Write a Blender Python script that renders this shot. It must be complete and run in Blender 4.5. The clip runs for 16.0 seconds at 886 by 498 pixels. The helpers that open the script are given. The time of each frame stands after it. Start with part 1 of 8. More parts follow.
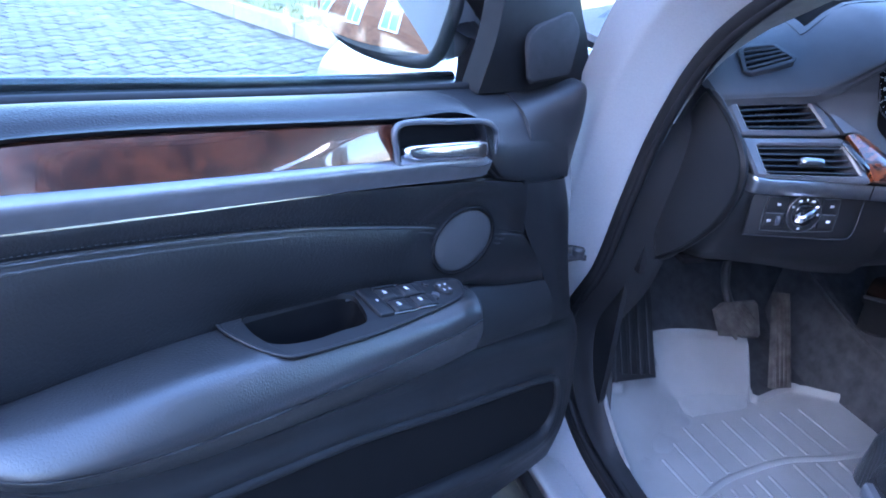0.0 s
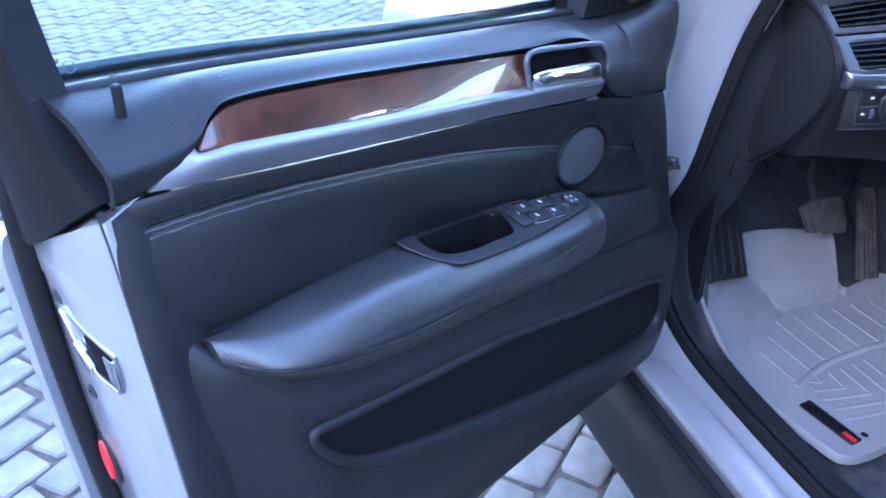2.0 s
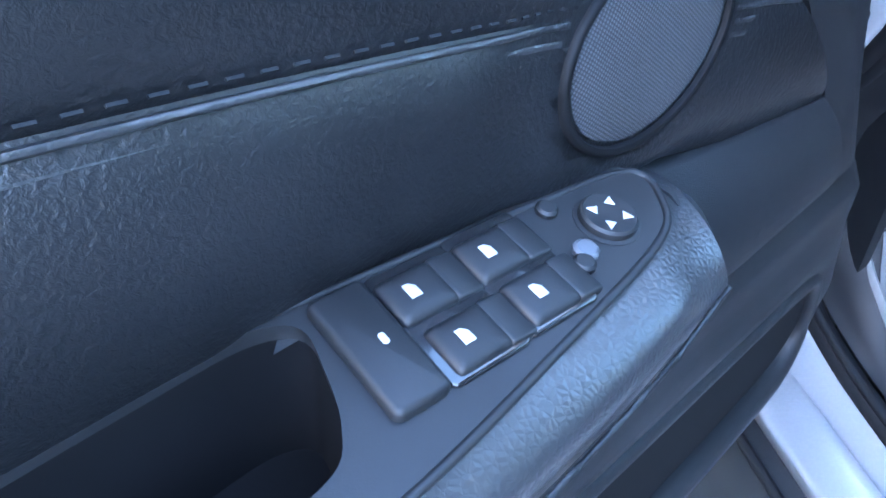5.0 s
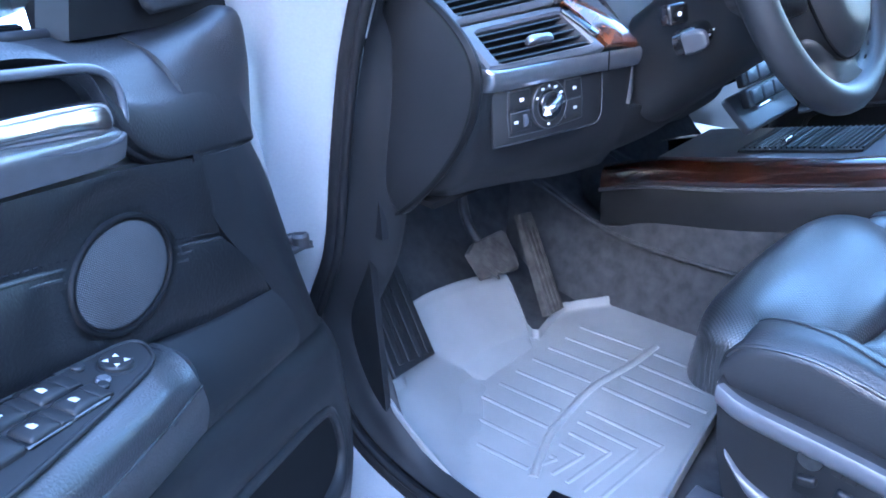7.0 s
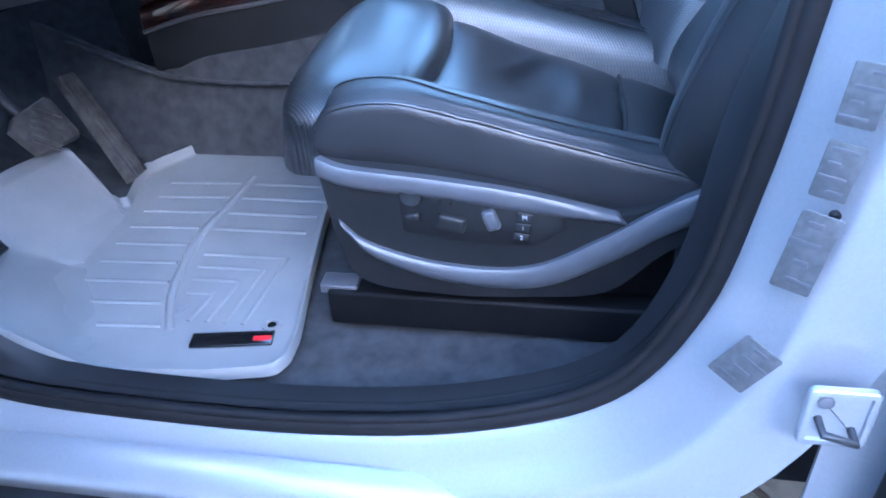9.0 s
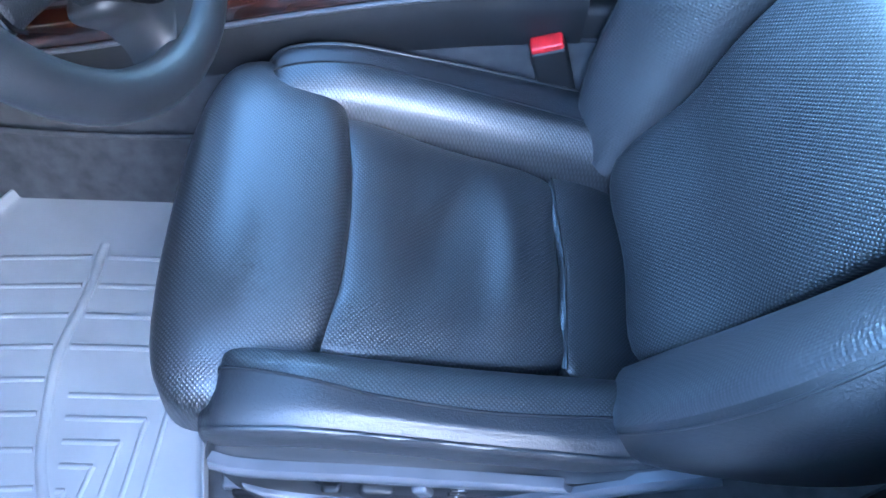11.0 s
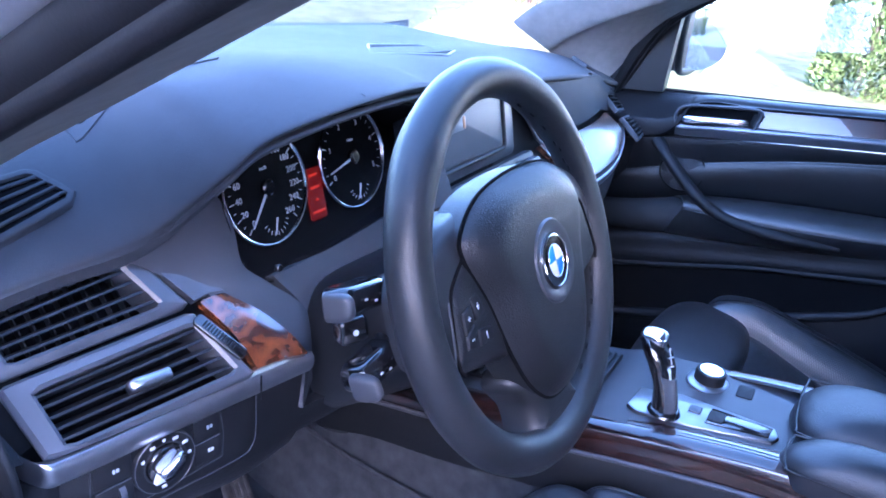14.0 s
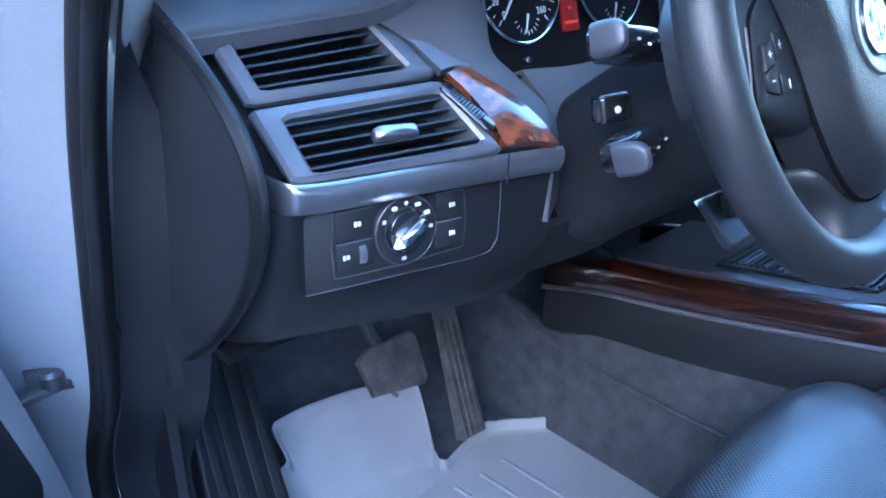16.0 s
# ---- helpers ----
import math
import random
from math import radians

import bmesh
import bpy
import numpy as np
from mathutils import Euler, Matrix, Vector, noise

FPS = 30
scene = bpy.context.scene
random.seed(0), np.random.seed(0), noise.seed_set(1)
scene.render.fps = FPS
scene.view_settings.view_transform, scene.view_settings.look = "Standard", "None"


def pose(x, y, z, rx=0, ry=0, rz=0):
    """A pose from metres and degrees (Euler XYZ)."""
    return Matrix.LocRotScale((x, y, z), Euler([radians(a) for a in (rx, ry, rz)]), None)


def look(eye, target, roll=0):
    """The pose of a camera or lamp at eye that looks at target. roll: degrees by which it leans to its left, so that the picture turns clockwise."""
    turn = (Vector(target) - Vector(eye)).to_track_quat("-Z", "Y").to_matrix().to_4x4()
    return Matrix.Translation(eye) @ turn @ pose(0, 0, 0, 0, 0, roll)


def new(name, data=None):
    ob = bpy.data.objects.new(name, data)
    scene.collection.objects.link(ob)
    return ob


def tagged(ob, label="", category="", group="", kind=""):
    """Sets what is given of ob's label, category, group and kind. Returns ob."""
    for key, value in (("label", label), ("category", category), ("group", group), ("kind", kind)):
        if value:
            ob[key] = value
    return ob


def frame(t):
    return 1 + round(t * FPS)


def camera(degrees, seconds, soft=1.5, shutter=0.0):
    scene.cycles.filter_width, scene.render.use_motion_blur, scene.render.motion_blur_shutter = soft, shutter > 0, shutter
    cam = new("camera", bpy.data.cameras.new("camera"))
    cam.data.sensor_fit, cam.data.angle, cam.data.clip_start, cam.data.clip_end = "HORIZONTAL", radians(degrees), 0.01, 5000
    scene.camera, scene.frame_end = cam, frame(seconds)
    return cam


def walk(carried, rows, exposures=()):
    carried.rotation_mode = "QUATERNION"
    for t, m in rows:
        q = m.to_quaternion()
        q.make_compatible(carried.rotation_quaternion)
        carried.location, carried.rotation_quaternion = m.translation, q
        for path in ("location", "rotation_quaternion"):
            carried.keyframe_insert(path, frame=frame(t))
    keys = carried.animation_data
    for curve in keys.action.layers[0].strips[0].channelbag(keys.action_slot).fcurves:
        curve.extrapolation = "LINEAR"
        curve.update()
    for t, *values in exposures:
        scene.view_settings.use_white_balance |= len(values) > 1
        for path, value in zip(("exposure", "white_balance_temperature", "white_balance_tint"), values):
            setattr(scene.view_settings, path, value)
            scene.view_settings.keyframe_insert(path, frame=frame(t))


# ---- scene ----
cam = camera(60.9, 16.0, soft=1.8)
PATH = [
    (0, (-1.4405, -0.5797, 1.2507), (-0.8100, 1.1080, 0.3824), 5.35),
    (0.5, (-1.5028, -0.5095, 1.2463), (-1.0211, 1.2020, 0.3304), 5.21),
    (1, (-1.5363, -0.5637, 1.2586), (-1.0826, 1.1103, 0.2627), 2.58),
    (1.5, (-1.5728, -0.6211, 1.2740), (-1.0854, 1.0267, 0.2506), 0.12),
    (2, (-1.5670, -0.6422, 1.2747), (-1.0783, 1.0047, 0.2505), -1.06),
    (2.5, (-1.5531, -0.6392, 1.2780), (-1.0801, 0.9895, 0.2180), -1.09),
    (3, (-1.5390, -0.5964, 1.2682), (-1.0987, 0.9834, 0.1236), -1.08),
    (3.5, (-1.4088, -0.3330, 1.1639), (-1.0280, 1.1275, -0.1484), -0.81),
    (3.7, (-1.3514, -0.2254, 1.1054), (-0.9976, 1.2166, -0.2346), -1.88),
    (5.8, (-1.2405, -0.0611, 1.0244), (-0.9852, 1.3495, -0.3703), -7.74),
    (6, (-1.2296, -0.0711, 1.0322), (-0.8390, 1.4225, -0.2392), -6.98),
    (6.2, (-1.2313, -0.1010, 1.0401), (-0.6810, 1.4439, -0.1045), -6.48),
    (6.5, (-1.2437, -0.1830, 1.0704), (-0.4266, 1.3431, 0.0686), -5.49),
    (7, (-1.3142, -0.3322, 1.1113), (-0.0444, 0.9462, 0.2435), -3.48),
    (7.5, (-1.3713, -0.3877, 1.0982), (0.2176, 0.4580, 0.2263), -3.11),
    (8, (-1.4337, -0.3739, 1.0149), (0.2357, 0.1253, 0.0329), -3.81),
    (8.2, (-1.4311, -0.3638, 0.9955), (0.2433, 0.0693, -0.0089), -3.93),
    (10.3, (-0.9001, -0.2623, 1.0920), (0.2670, -0.2314, -0.5319), 1.17),
    (10.5, (-0.8344, -0.2445, 1.1565), (0.2385, -0.2761, -0.5311), 3.15),
    (11, (-0.8325, -0.2515, 1.2881), (0.2197, -0.3038, -0.4119), 4.19),
    (11.5, (-0.9079, -0.2684, 1.3476), (0.2756, -0.3185, -0.2638), 2.39),
    (12, (-0.9957, -0.2824, 1.3688), (0.3100, -0.3645, -0.1439), 2.70),
    (12.5, (-1.1018, -0.2956, 1.3737), (0.4449, -0.3571, 0.1072), 0.91),
    (13, (-1.1906, -0.2981, 1.2340), (0.6138, -0.2348, 0.3735), -1.82),
    (13.5, (-1.1626, -0.2831, 1.2381), (0.6658, 0.1360, 0.5444), 2.76),
    (14, (-0.9496, -0.2288, 1.3147), (0.6476, 0.6264, 0.4676), 6.64),
    (14.5, (-0.8685, -0.2862, 1.3641), (0.5355, 0.7764, 0.4155), 6.18),
    (15, (-0.8801, -0.3262, 1.3340), (0.4592, 0.8092, 0.3764), 5.36),
    (15.5, (-0.9763, -0.3197, 1.2592), (0.3486, 0.8766, 0.3573), 2.99),
    (16, (-0.9716, -0.2183, 1.1091), (0.2885, 1.0792, 0.2555), 1.40),
]
walk(cam, [(t, look(eye, target, roll)) for t, eye, target, roll in PATH],
     exposures=[(0, 4.66, 5200, 22), (1, 4.50, 5250, 24), (2, 4.6, 5450, 23), (3.5, 5.1, 5450, 16), (6, 6.2, 5650, 12), (6.5, 6.45, 5450, 16), (7, 5.4, 5150, 14), (7.5, 5.35, 5200, 15), (8.2, 5.0, 5250, 18), (10.5, 5.5, 4950, 8), (11.5, 5.62, 5400, 14), (12.5, 5.35, 5600, 20), (13.2, 5.15, 5450, 22), (14.5, 4.70, 4950, 36), (15.5, 4.82, 4950, 30), (16, 5.15, 4950, 13)])

# ---- world and light: shade of a house, clear sky ----
SUN_ELEV, SUN_AZ = radians(20), radians(243.4)
world = bpy.data.worlds.new("sky")
scene.world = world
world.use_nodes = True
sky = world.node_tree.nodes.new("ShaderNodeTexSky")
sky.sky_type = "NISHITA"
sky.sun_disc = False
sky.sun_elevation, sky.sun_rotation = SUN_ELEV, SUN_AZ
background = world.node_tree.nodes["Background"]
world.node_tree.links.new(sky.outputs[0], background.inputs[0])
background.inputs[1].default_value = 0.15
sun_data = bpy.data.lights.new("sun", "SUN")
sun_data.energy, sun_data.angle, sun_data.color = 2.0, radians(0.6), (1.0, 0.86, 0.68)
sun = new("sun", sun_data)
to_sun = Vector((math.sin(SUN_AZ) * math.cos(SUN_ELEV), math.cos(SUN_AZ) * math.cos(SUN_ELEV), math.sin(SUN_ELEV)))
sun.matrix_world = look(to_sun * 30, (0, 0, 0))


# ---- materials ----
def material(name, colour, rough=0.5, metal=0.0, coat=0.0, vary=0.0, scale=20.0, bump=0.0, bump_scale=400.0,
             kind="noise", spec=0.5, second=None, rough_vary=0.0, sheen=0.0):
    m = bpy.data.materials.new(name)
    m.use_nodes = True
    n, l = m.node_tree.nodes, m.node_tree.links
    b = n["Principled BSDF"]
    b.inputs["Base Color"].default_value = (*colour, 1)
    b.inputs["Roughness"].default_value = rough
    b.inputs["Metallic"].default_value = metal
    b.inputs["Coat Weight"].default_value = coat
    b.inputs["Coat Roughness"].default_value = 0.06
    b.inputs["Specular IOR Level"].default_value = spec
    if sheen:
        b.inputs["Sheen Weight"].default_value = sheen
    at = n.new("ShaderNodeTexCoord")
    if vary or second or rough_vary:
        t = n.new("ShaderNodeTexNoise")
        t.inputs["Scale"].default_value, t.inputs["Detail"].default_value = scale, 6
        l.new(at.outputs["Object"], t.inputs["Vector"])
        r = n.new("ShaderNodeValToRGB")
        lo = second or tuple(c * (1 - vary) for c in colour)
        hi = colour if second else tuple(min(1, c * (1 + vary)) for c in colour)
        r.color_ramp.elements[0].color, r.color_ramp.elements[1].color = (*lo, 1), (*hi, 1)
        r.color_ramp.elements[0].position, r.color_ramp.elements[1].position = 0.32, 0.68
        l.new(t.outputs["Fac"], r.inputs["Fac"])
        l.new(r.outputs["Color"], b.inputs["Base Color"])
        if rough_vary:
            q = n.new("ShaderNodeMapRange")
            q.inputs["To Min"].default_value, q.inputs["To Max"].default_value = rough - rough_vary, rough + rough_vary
            l.new(t.outputs["Fac"], q.inputs["Value"])
            l.new(q.outputs["Result"], b.inputs["Roughness"])
    if bump:
        if kind == "noise":
            t = n.new("ShaderNodeTexNoise")
            t.inputs["Detail"].default_value, t.inputs["Distortion"].default_value = 4, 0.8
            out = "Fac"
        elif kind == "hide":
            t = n.new("ShaderNodeTexNoise")
            t.inputs["Detail"].default_value, t.inputs["Distortion"].default_value, t.inputs["Roughness"].default_value = 3, 0.3, 0.65
            out = "Fac"
        elif kind == "grain":
            t = n.new("ShaderNodeTexVoronoi")
            t.feature = "DISTANCE_TO_EDGE"
            out = "Distance"
        else:
            t = n.new("ShaderNodeTexVoronoi")
            t.inputs["Randomness"].default_value = 0.0
            out = "Distance"
        t.inputs["Scale"].default_value = bump_scale
        l.new(at.outputs["Object"], t.inputs["Vector"])
        k = n.new("ShaderNodeBump")
        k.inputs["Strength"].default_value, k.inputs["Distance"].default_value = bump, 0.001
        l.new(t.outputs[out], k.inputs["Height"])
        l.new(k.outputs["Normal"], b.inputs["Normal"])
    return m


def dotted(m, axes, pitch, hole=0.42, strength=0.55):
    """Rows of small holes or bumps on two of the object's axes, set on the diagonal."""
    n, l = m.node_tree.nodes, m.node_tree.links
    b = n["Principled BSDF"]
    at, split, flat = n.new("ShaderNodeTexCoord"), n.new("ShaderNodeSeparateXYZ"), n.new("ShaderNodeCombineXYZ")
    turn, v = n.new("ShaderNodeMapping"), n.new("ShaderNodeTexVoronoi")
    l.new(at.outputs["Object"], split.inputs[0])
    l.new(split.outputs["XYZ".index(axes[0])], flat.inputs[0])
    l.new(split.outputs["XYZ".index(axes[1])], flat.inputs[1])
    turn.inputs["Rotation"].default_value = (0, 0, radians(45))
    l.new(flat.outputs[0], turn.inputs["Vector"])
    v.voronoi_dimensions = "2D"
    v.inputs["Randomness"].default_value, v.inputs["Scale"].default_value = 0.0, 1 / pitch
    l.new(turn.outputs[0], v.inputs["Vector"])
    edge = n.new("ShaderNodeMapRange")
    edge.inputs["From Min"].default_value, edge.inputs["From Max"].default_value = 0.22, 0.42
    edge.inputs["To Min"].default_value = 1.0
    edge.inputs["To Max"].default_value = hole
    l.new(v.outputs["Distance"], edge.inputs["Value"])
    mul = n.new("ShaderNodeVectorMath")
    mul.operation = "SCALE"
    l.new(b.inputs["Base Color"].links[0].from_socket, mul.inputs[0])
    l.new(edge.outputs["Result"], mul.inputs["Scale"])
    l.new(mul.outputs[0], b.inputs["Base Color"])
    k = n.new("ShaderNodeBump")
    k.inputs["Strength"].default_value, k.inputs["Distance"].default_value = strength, 0.0012
    l.new(edge.outputs["Result"], k.inputs["Height"])
    l.new(k.outputs["Normal"], b.inputs["Normal"])
    return m


def emitter(name, colour, strength):
    m = material(name, colour)
    b = m.node_tree.nodes["Principled BSDF"]
    b.inputs["Emission Color"].default_value, b.inputs["Emission Strength"].default_value = (*colour, 1), strength
    return m


def lamp_print(name, colour, strength):
    m = material(name, (0.015, 0.006, 0.006), 0.8, spec=0.1)
    b = m.node_tree.nodes["Principled BSDF"]
    b.inputs["Emission Color"].default_value, b.inputs["Emission Strength"].default_value = (*colour, 1), strength
    return m


def glass_material(name, tint):
    m = bpy.data.materials.new(name)
    m.use_nodes = True
    n, l = m.node_tree.nodes, m.node_tree.links
    n.remove(n["Principled BSDF"])
    clear, shine = n.new("ShaderNodeBsdfTransparent"), n.new("ShaderNodeBsdfGlossy")
    mix, facing, power, add = n.new("ShaderNodeMixShader"), n.new("ShaderNodeLayerWeight"), n.new("ShaderNodeMath"), n.new("ShaderNodeMath")
    clear.inputs[0].default_value = (*tint, 1)
    shine.inputs["Roughness"].default_value = 0.02
    power.operation, add.operation = "POWER", "MULTIPLY_ADD"
    power.inputs[1].default_value, add.inputs[1].default_value, add.inputs[2].default_value = 5.0, 0.9, 0.04
    facing.inputs[0].default_value = 0.5
    l.new(facing.outputs["Facing"], power.inputs[0])
    l.new(power.outputs[0], add.inputs[0])
    l.new(add.outputs[0], mix.inputs[0])
    l.new(clear.outputs[0], mix.inputs[1])
    l.new(shine.outputs[0], mix.inputs[2])
    l.new(mix.outputs[0], n["Material Output"].inputs[0])
    return m


def burl(name, dark, mid, light):
    m = material(name, mid, rough=0.25, coat=1.0)
    n, l = m.node_tree.nodes, m.node_tree.links
    b = n["Principled BSDF"]
    b.inputs["Coat Roughness"].default_value = 0.02
    at = n.new("ShaderNodeTexCoord")
    w = n.new("ShaderNodeTexNoise")
    w.inputs["Scale"].default_value, w.inputs["Detail"].default_value, w.inputs["Distortion"].default_value = 34, 10, 1.6
    v = n.new("ShaderNodeTexVoronoi")
    v.inputs["Scale"].default_value = 110
    l.new(at.outputs["Object"], w.inputs["Vector"])
    l.new(at.outputs["Object"], v.inputs["Vector"])
    s = n.new("ShaderNodeMath")
    s.operation = "MULTIPLY_ADD"
    s.inputs[1].default_value = 0.25
    l.new(v.outputs["Distance"], s.inputs[0])
    l.new(w.outputs["Fac"], s.inputs[2])
    r = n.new("ShaderNodeValToRGB")
    r.color_ramp.elements[0].color, r.color_ramp.elements[1].color = (*dark, 1), (*light, 1)
    r.color_ramp.elements[0].position, r.color_ramp.elements[1].position = 0.36, 0.78
    r.color_ramp.elements.new(0.55).color = (*mid, 1)
    l.new(s.outputs[0], r.inputs["Fac"])
    l.new(r.outputs["Color"], b.inputs["Base Color"])
    return m


LEATHER = material("leather", (0.006, 0.0064, 0.0075), 0.36, vary=0.3, scale=9, bump=0.62, bump_scale=330, kind="hide", rough_vary=0.06, spec=0.5)
LEATHER_SMOOTH = material("leather_smooth", (0.018, 0.019, 0.021), 0.36, vary=0.2, scale=7, bump=0.4, bump_scale=330, kind="grain", rough_vary=0.07, spec=0.75)
PERFORATED = dotted(material("leather_perforated", (0.036, 0.0375, 0.041), 0.33, vary=0.2, scale=8, rough_vary=0.06, spec=1.0), "XY", 0.0033, 0.20, 0.42)
PERFORATED_BACK = dotted(material("leather_perforated_back", (0.036, 0.0375, 0.041), 0.33, vary=0.2, scale=8, rough_vary=0.06, spec=1.0), "XZ", 0.0033, 0.20, 0.42)
PERFORATED_SIDE = material("leather_perforated_side", (0.030, 0.031, 0.034), 0.34, vary=0.2, scale=8, bump=0.6, bump_scale=300, kind="lattice", rough_vary=0.06, spec=0.9)
SOFT = material("soft_touch_plastic", (0.009, 0.0097, 0.0112), 0.50, vary=0.2, scale=14, bump=0.35, bump_scale=900, kind="grain", spec=0.29)
SOFT_BLUE = material("soft_touch_dash", (0.056, 0.058, 0.064), 0.66, vary=0.18, scale=6, bump=0.6, bump_scale=800, kind="grain", spec=0.12)
PLASTIC = material("hard_plastic", (0.008, 0.0085, 0.0098), 0.52, vary=0.2, scale=18, bump=0.1, bump_scale=1200, spec=0.36)
SATIN = material("satin_plastic", (0.058, 0.062, 0.072), 0.36, vary=0.1, scale=30, bump=0.05, bump_scale=1500)
GLOSS = material("gloss_black", (0.008, 0.008, 0.009), 0.15, coat=0.6, vary=0.2, scale=30)
# near-black that puts the shade of cavities into colour; matt black parts share it
VOID = material("shade_and_matt_black", (0.003, 0.003, 0.0035), 0.9, vary=0.2, scale=20, spec=0.08)
# the shade inside the map pocket is put into this near-black colour
LINER = material("pocket_shade_black", (0.0022, 0.0024, 0.003), 0.9, vary=0.2, scale=30, bump=0.3, bump_scale=900, spec=0.15)
PEDAL = material("worn_pedal_rubber", (0.045, 0.042, 0.040), 0.75, vary=0.45, scale=45, bump=0.5, bump_scale=300, spec=0.25)
RUBBER = material("rubber", (0.006, 0.006, 0.007), 0.6, vary=0.3, scale=40, bump=0.15, bump_scale=700, spec=0.22)
GRILLE = dotted(material("speaker_mesh", (0.06, 0.062, 0.068), 0.5, vary=0.08, scale=30), "YZ", 0.0015, 0.2)
TWEETER = material("tweeter_cloth", (0.014, 0.0145, 0.016), 0.8, vary=0.15, scale=60, bump=0.4, bump_scale=1400, spec=0.15)
GRILLE_FLAT = dotted(material("speaker_mesh_flat", (0.022, 0.023, 0.026), 0.85, vary=0.08, scale=30, spec=0.08), "XY", 0.003, 0.15)
PAINT = material("silver_paint", (0.335, 0.347, 0.365), 0.33, metal=0.5, coat=1.0, vary=0.03, scale=300, bump=0.02, bump_scale=3000)
ALU = material("brushed_trim", (0.30, 0.31, 0.335), 0.32, metal=0.9, vary=0.06, scale=60, bump=0.05, bump_scale=900)
TRIM_ALU = material("satin_door_trim", (0.19, 0.195, 0.215), 0.36, metal=0.85, vary=0.06, scale=60, bump=0.05, bump_scale=900)
CHROME = material("chrome", (0.72, 0.73, 0.76), 0.16, metal=1.0, vary=0.04, scale=40)
STEEL = material("dark_steel", (0.035, 0.035, 0.038), 0.42, metal=0.3, vary=0.3, scale=50)
WOOD_DARK = burl("burl_wood_dark", (0.003, 0.0012, 0.001), (0.009, 0.003, 0.0018), (0.028, 0.007, 0.003))
WOOD_TRIM = burl("burl_wood_trim", (0.012, 0.004, 0.003), (0.026, 0.008, 0.005), (0.060, 0.017, 0.008))
WOOD_PALE = burl("burl_wood_worn_gloss", (0.014, 0.006, 0.004), (0.035, 0.015, 0.009), (0.075, 0.034, 0.02))
WOOD_PALE.node_tree.nodes["Principled BSDF"].inputs["Coat Weight"].default_value = 0.25
WOOD_RED = burl("burl_wood_red", (0.018, 0.004, 0.002), (0.062, 0.016, 0.006), (0.145, 0.044, 0.015))
MAT_GREY = material("grey_mat_rubber", (0.175, 0.178, 0.182), 0.55, vary=0.08, scale=12, bump=0.15, bump_scale=500, rough_vary=0.06)
CARPET = material("carpet", (0.040, 0.042, 0.046), 0.95, vary=0.25, scale=40, bump=0.6, bump_scale=900, spec=0.1)
LINING = material("pillar_fabric", (0.19, 0.185, 0.185), 0.9, vary=0.08, scale=60, bump=0.4, bump_scale=1300, spec=0.2)
FABRIC = material("headliner", (0.52, 0.51, 0.49), 0.9, vary=0.05, scale=60, bump=0.3, bump_scale=1500)
WHITE = material("white_print", (0.60, 0.60, 0.61), 0.5)
WHITE_GLOW = emitter("lit_white_print", (0.34, 0.35, 0.38), 0.008)
RED_GLOW = lamp_print("red_display", (1.0, 0.030, 0.012), 0.0045)
RED_BRIGHT = lamp_print("red_digits", (1.0, 0.05, 0.02), 0.022)
RED = material("red_plastic", (0.55, 0.015, 0.02), 0.35, vary=0.1, scale=60)
BLUE = material("blue_enamel", (0.03, 0.22, 0.62), 0.25, coat=0.5)
WHITE_ENAMEL = material("white_enamel", (0.75, 0.76, 0.78), 0.25, coat=0.5)
GLASS = glass_material("window_glass", (0.86, 0.92, 0.92))
DARK_GLASS = glass_material("tinted_glass", (0.30, 0.33, 0.33))
PAD = material("pad_grain", (0.008, 0.0085, 0.010), 0.46, vary=0.2, scale=9, bump=0.45, bump_scale=330, kind="grain", rough_vary=0.06, spec=0.26)
WHEEL_PAD = material("airbag_grain", (0.010, 0.0105, 0.012), 0.44, vary=0.2, scale=12, bump=0.5, bump_scale=420, kind="grain", rough_vary=0.08, spec=0.4)
RIM = material("rim_leather", (0.015, 0.016, 0.018), 0.44, vary=0.25, scale=14, bump=0.25, bump_scale=700, kind="grain", rough_vary=0.08, spec=0.45)
SEAT_SIDE = material("seat_side_leather", (0.017, 0.018, 0.0205), 0.38, vary=0.25, scale=9, bump=0.6, bump_scale=420, kind="hide", rough_vary=0.08, spec=0.62)
# pale base colours stand for the light of the screen and its icon
SCREEN = material("screen_glass", (0.07, 0.077, 0.085), 0.42, vary=0.05, scale=20, spec=0.3)
ICON_PALE = material("screen_glow_pale_tint", (0.16, 0.17, 0.18), 0.45, spec=0.3)
ICON_ORANGE = material("screen_glow_orange_tint", (0.26, 0.13, 0.07), 0.45, spec=0.3)
MIRROR = material("mirror_silvering", (0.85, 0.87, 0.88), 0.015, metal=1.0)
LABEL_GREY = material("grey_sticker", (0.06, 0.065, 0.07), 0.4, vary=0.3, scale=120)
STITCH = material("stitching", (0.010, 0.011, 0.013), 0.7, vary=0.2, scale=300, spec=0.2)
CONSOLE = material("console_satin", (0.036, 0.038, 0.044), 0.40, vary=0.15, scale=30, bump=0.05, bump_scale=1500)
PILLAR_TRIM = material("pillar_plastic", (0.0085, 0.009, 0.0105), 0.52, vary=0.2, scale=16, bump=0.25, bump_scale=900, kind="grain", spec=0.28)
POST = material("matt_black_post", (0.0045, 0.0046, 0.0052), 0.55, vary=0.2, scale=40, spec=0.12)

# ---- mesh tools ----
TM = [Matrix.Identity(4)]
LOCAL = []  # things whose parts are given in their own frame


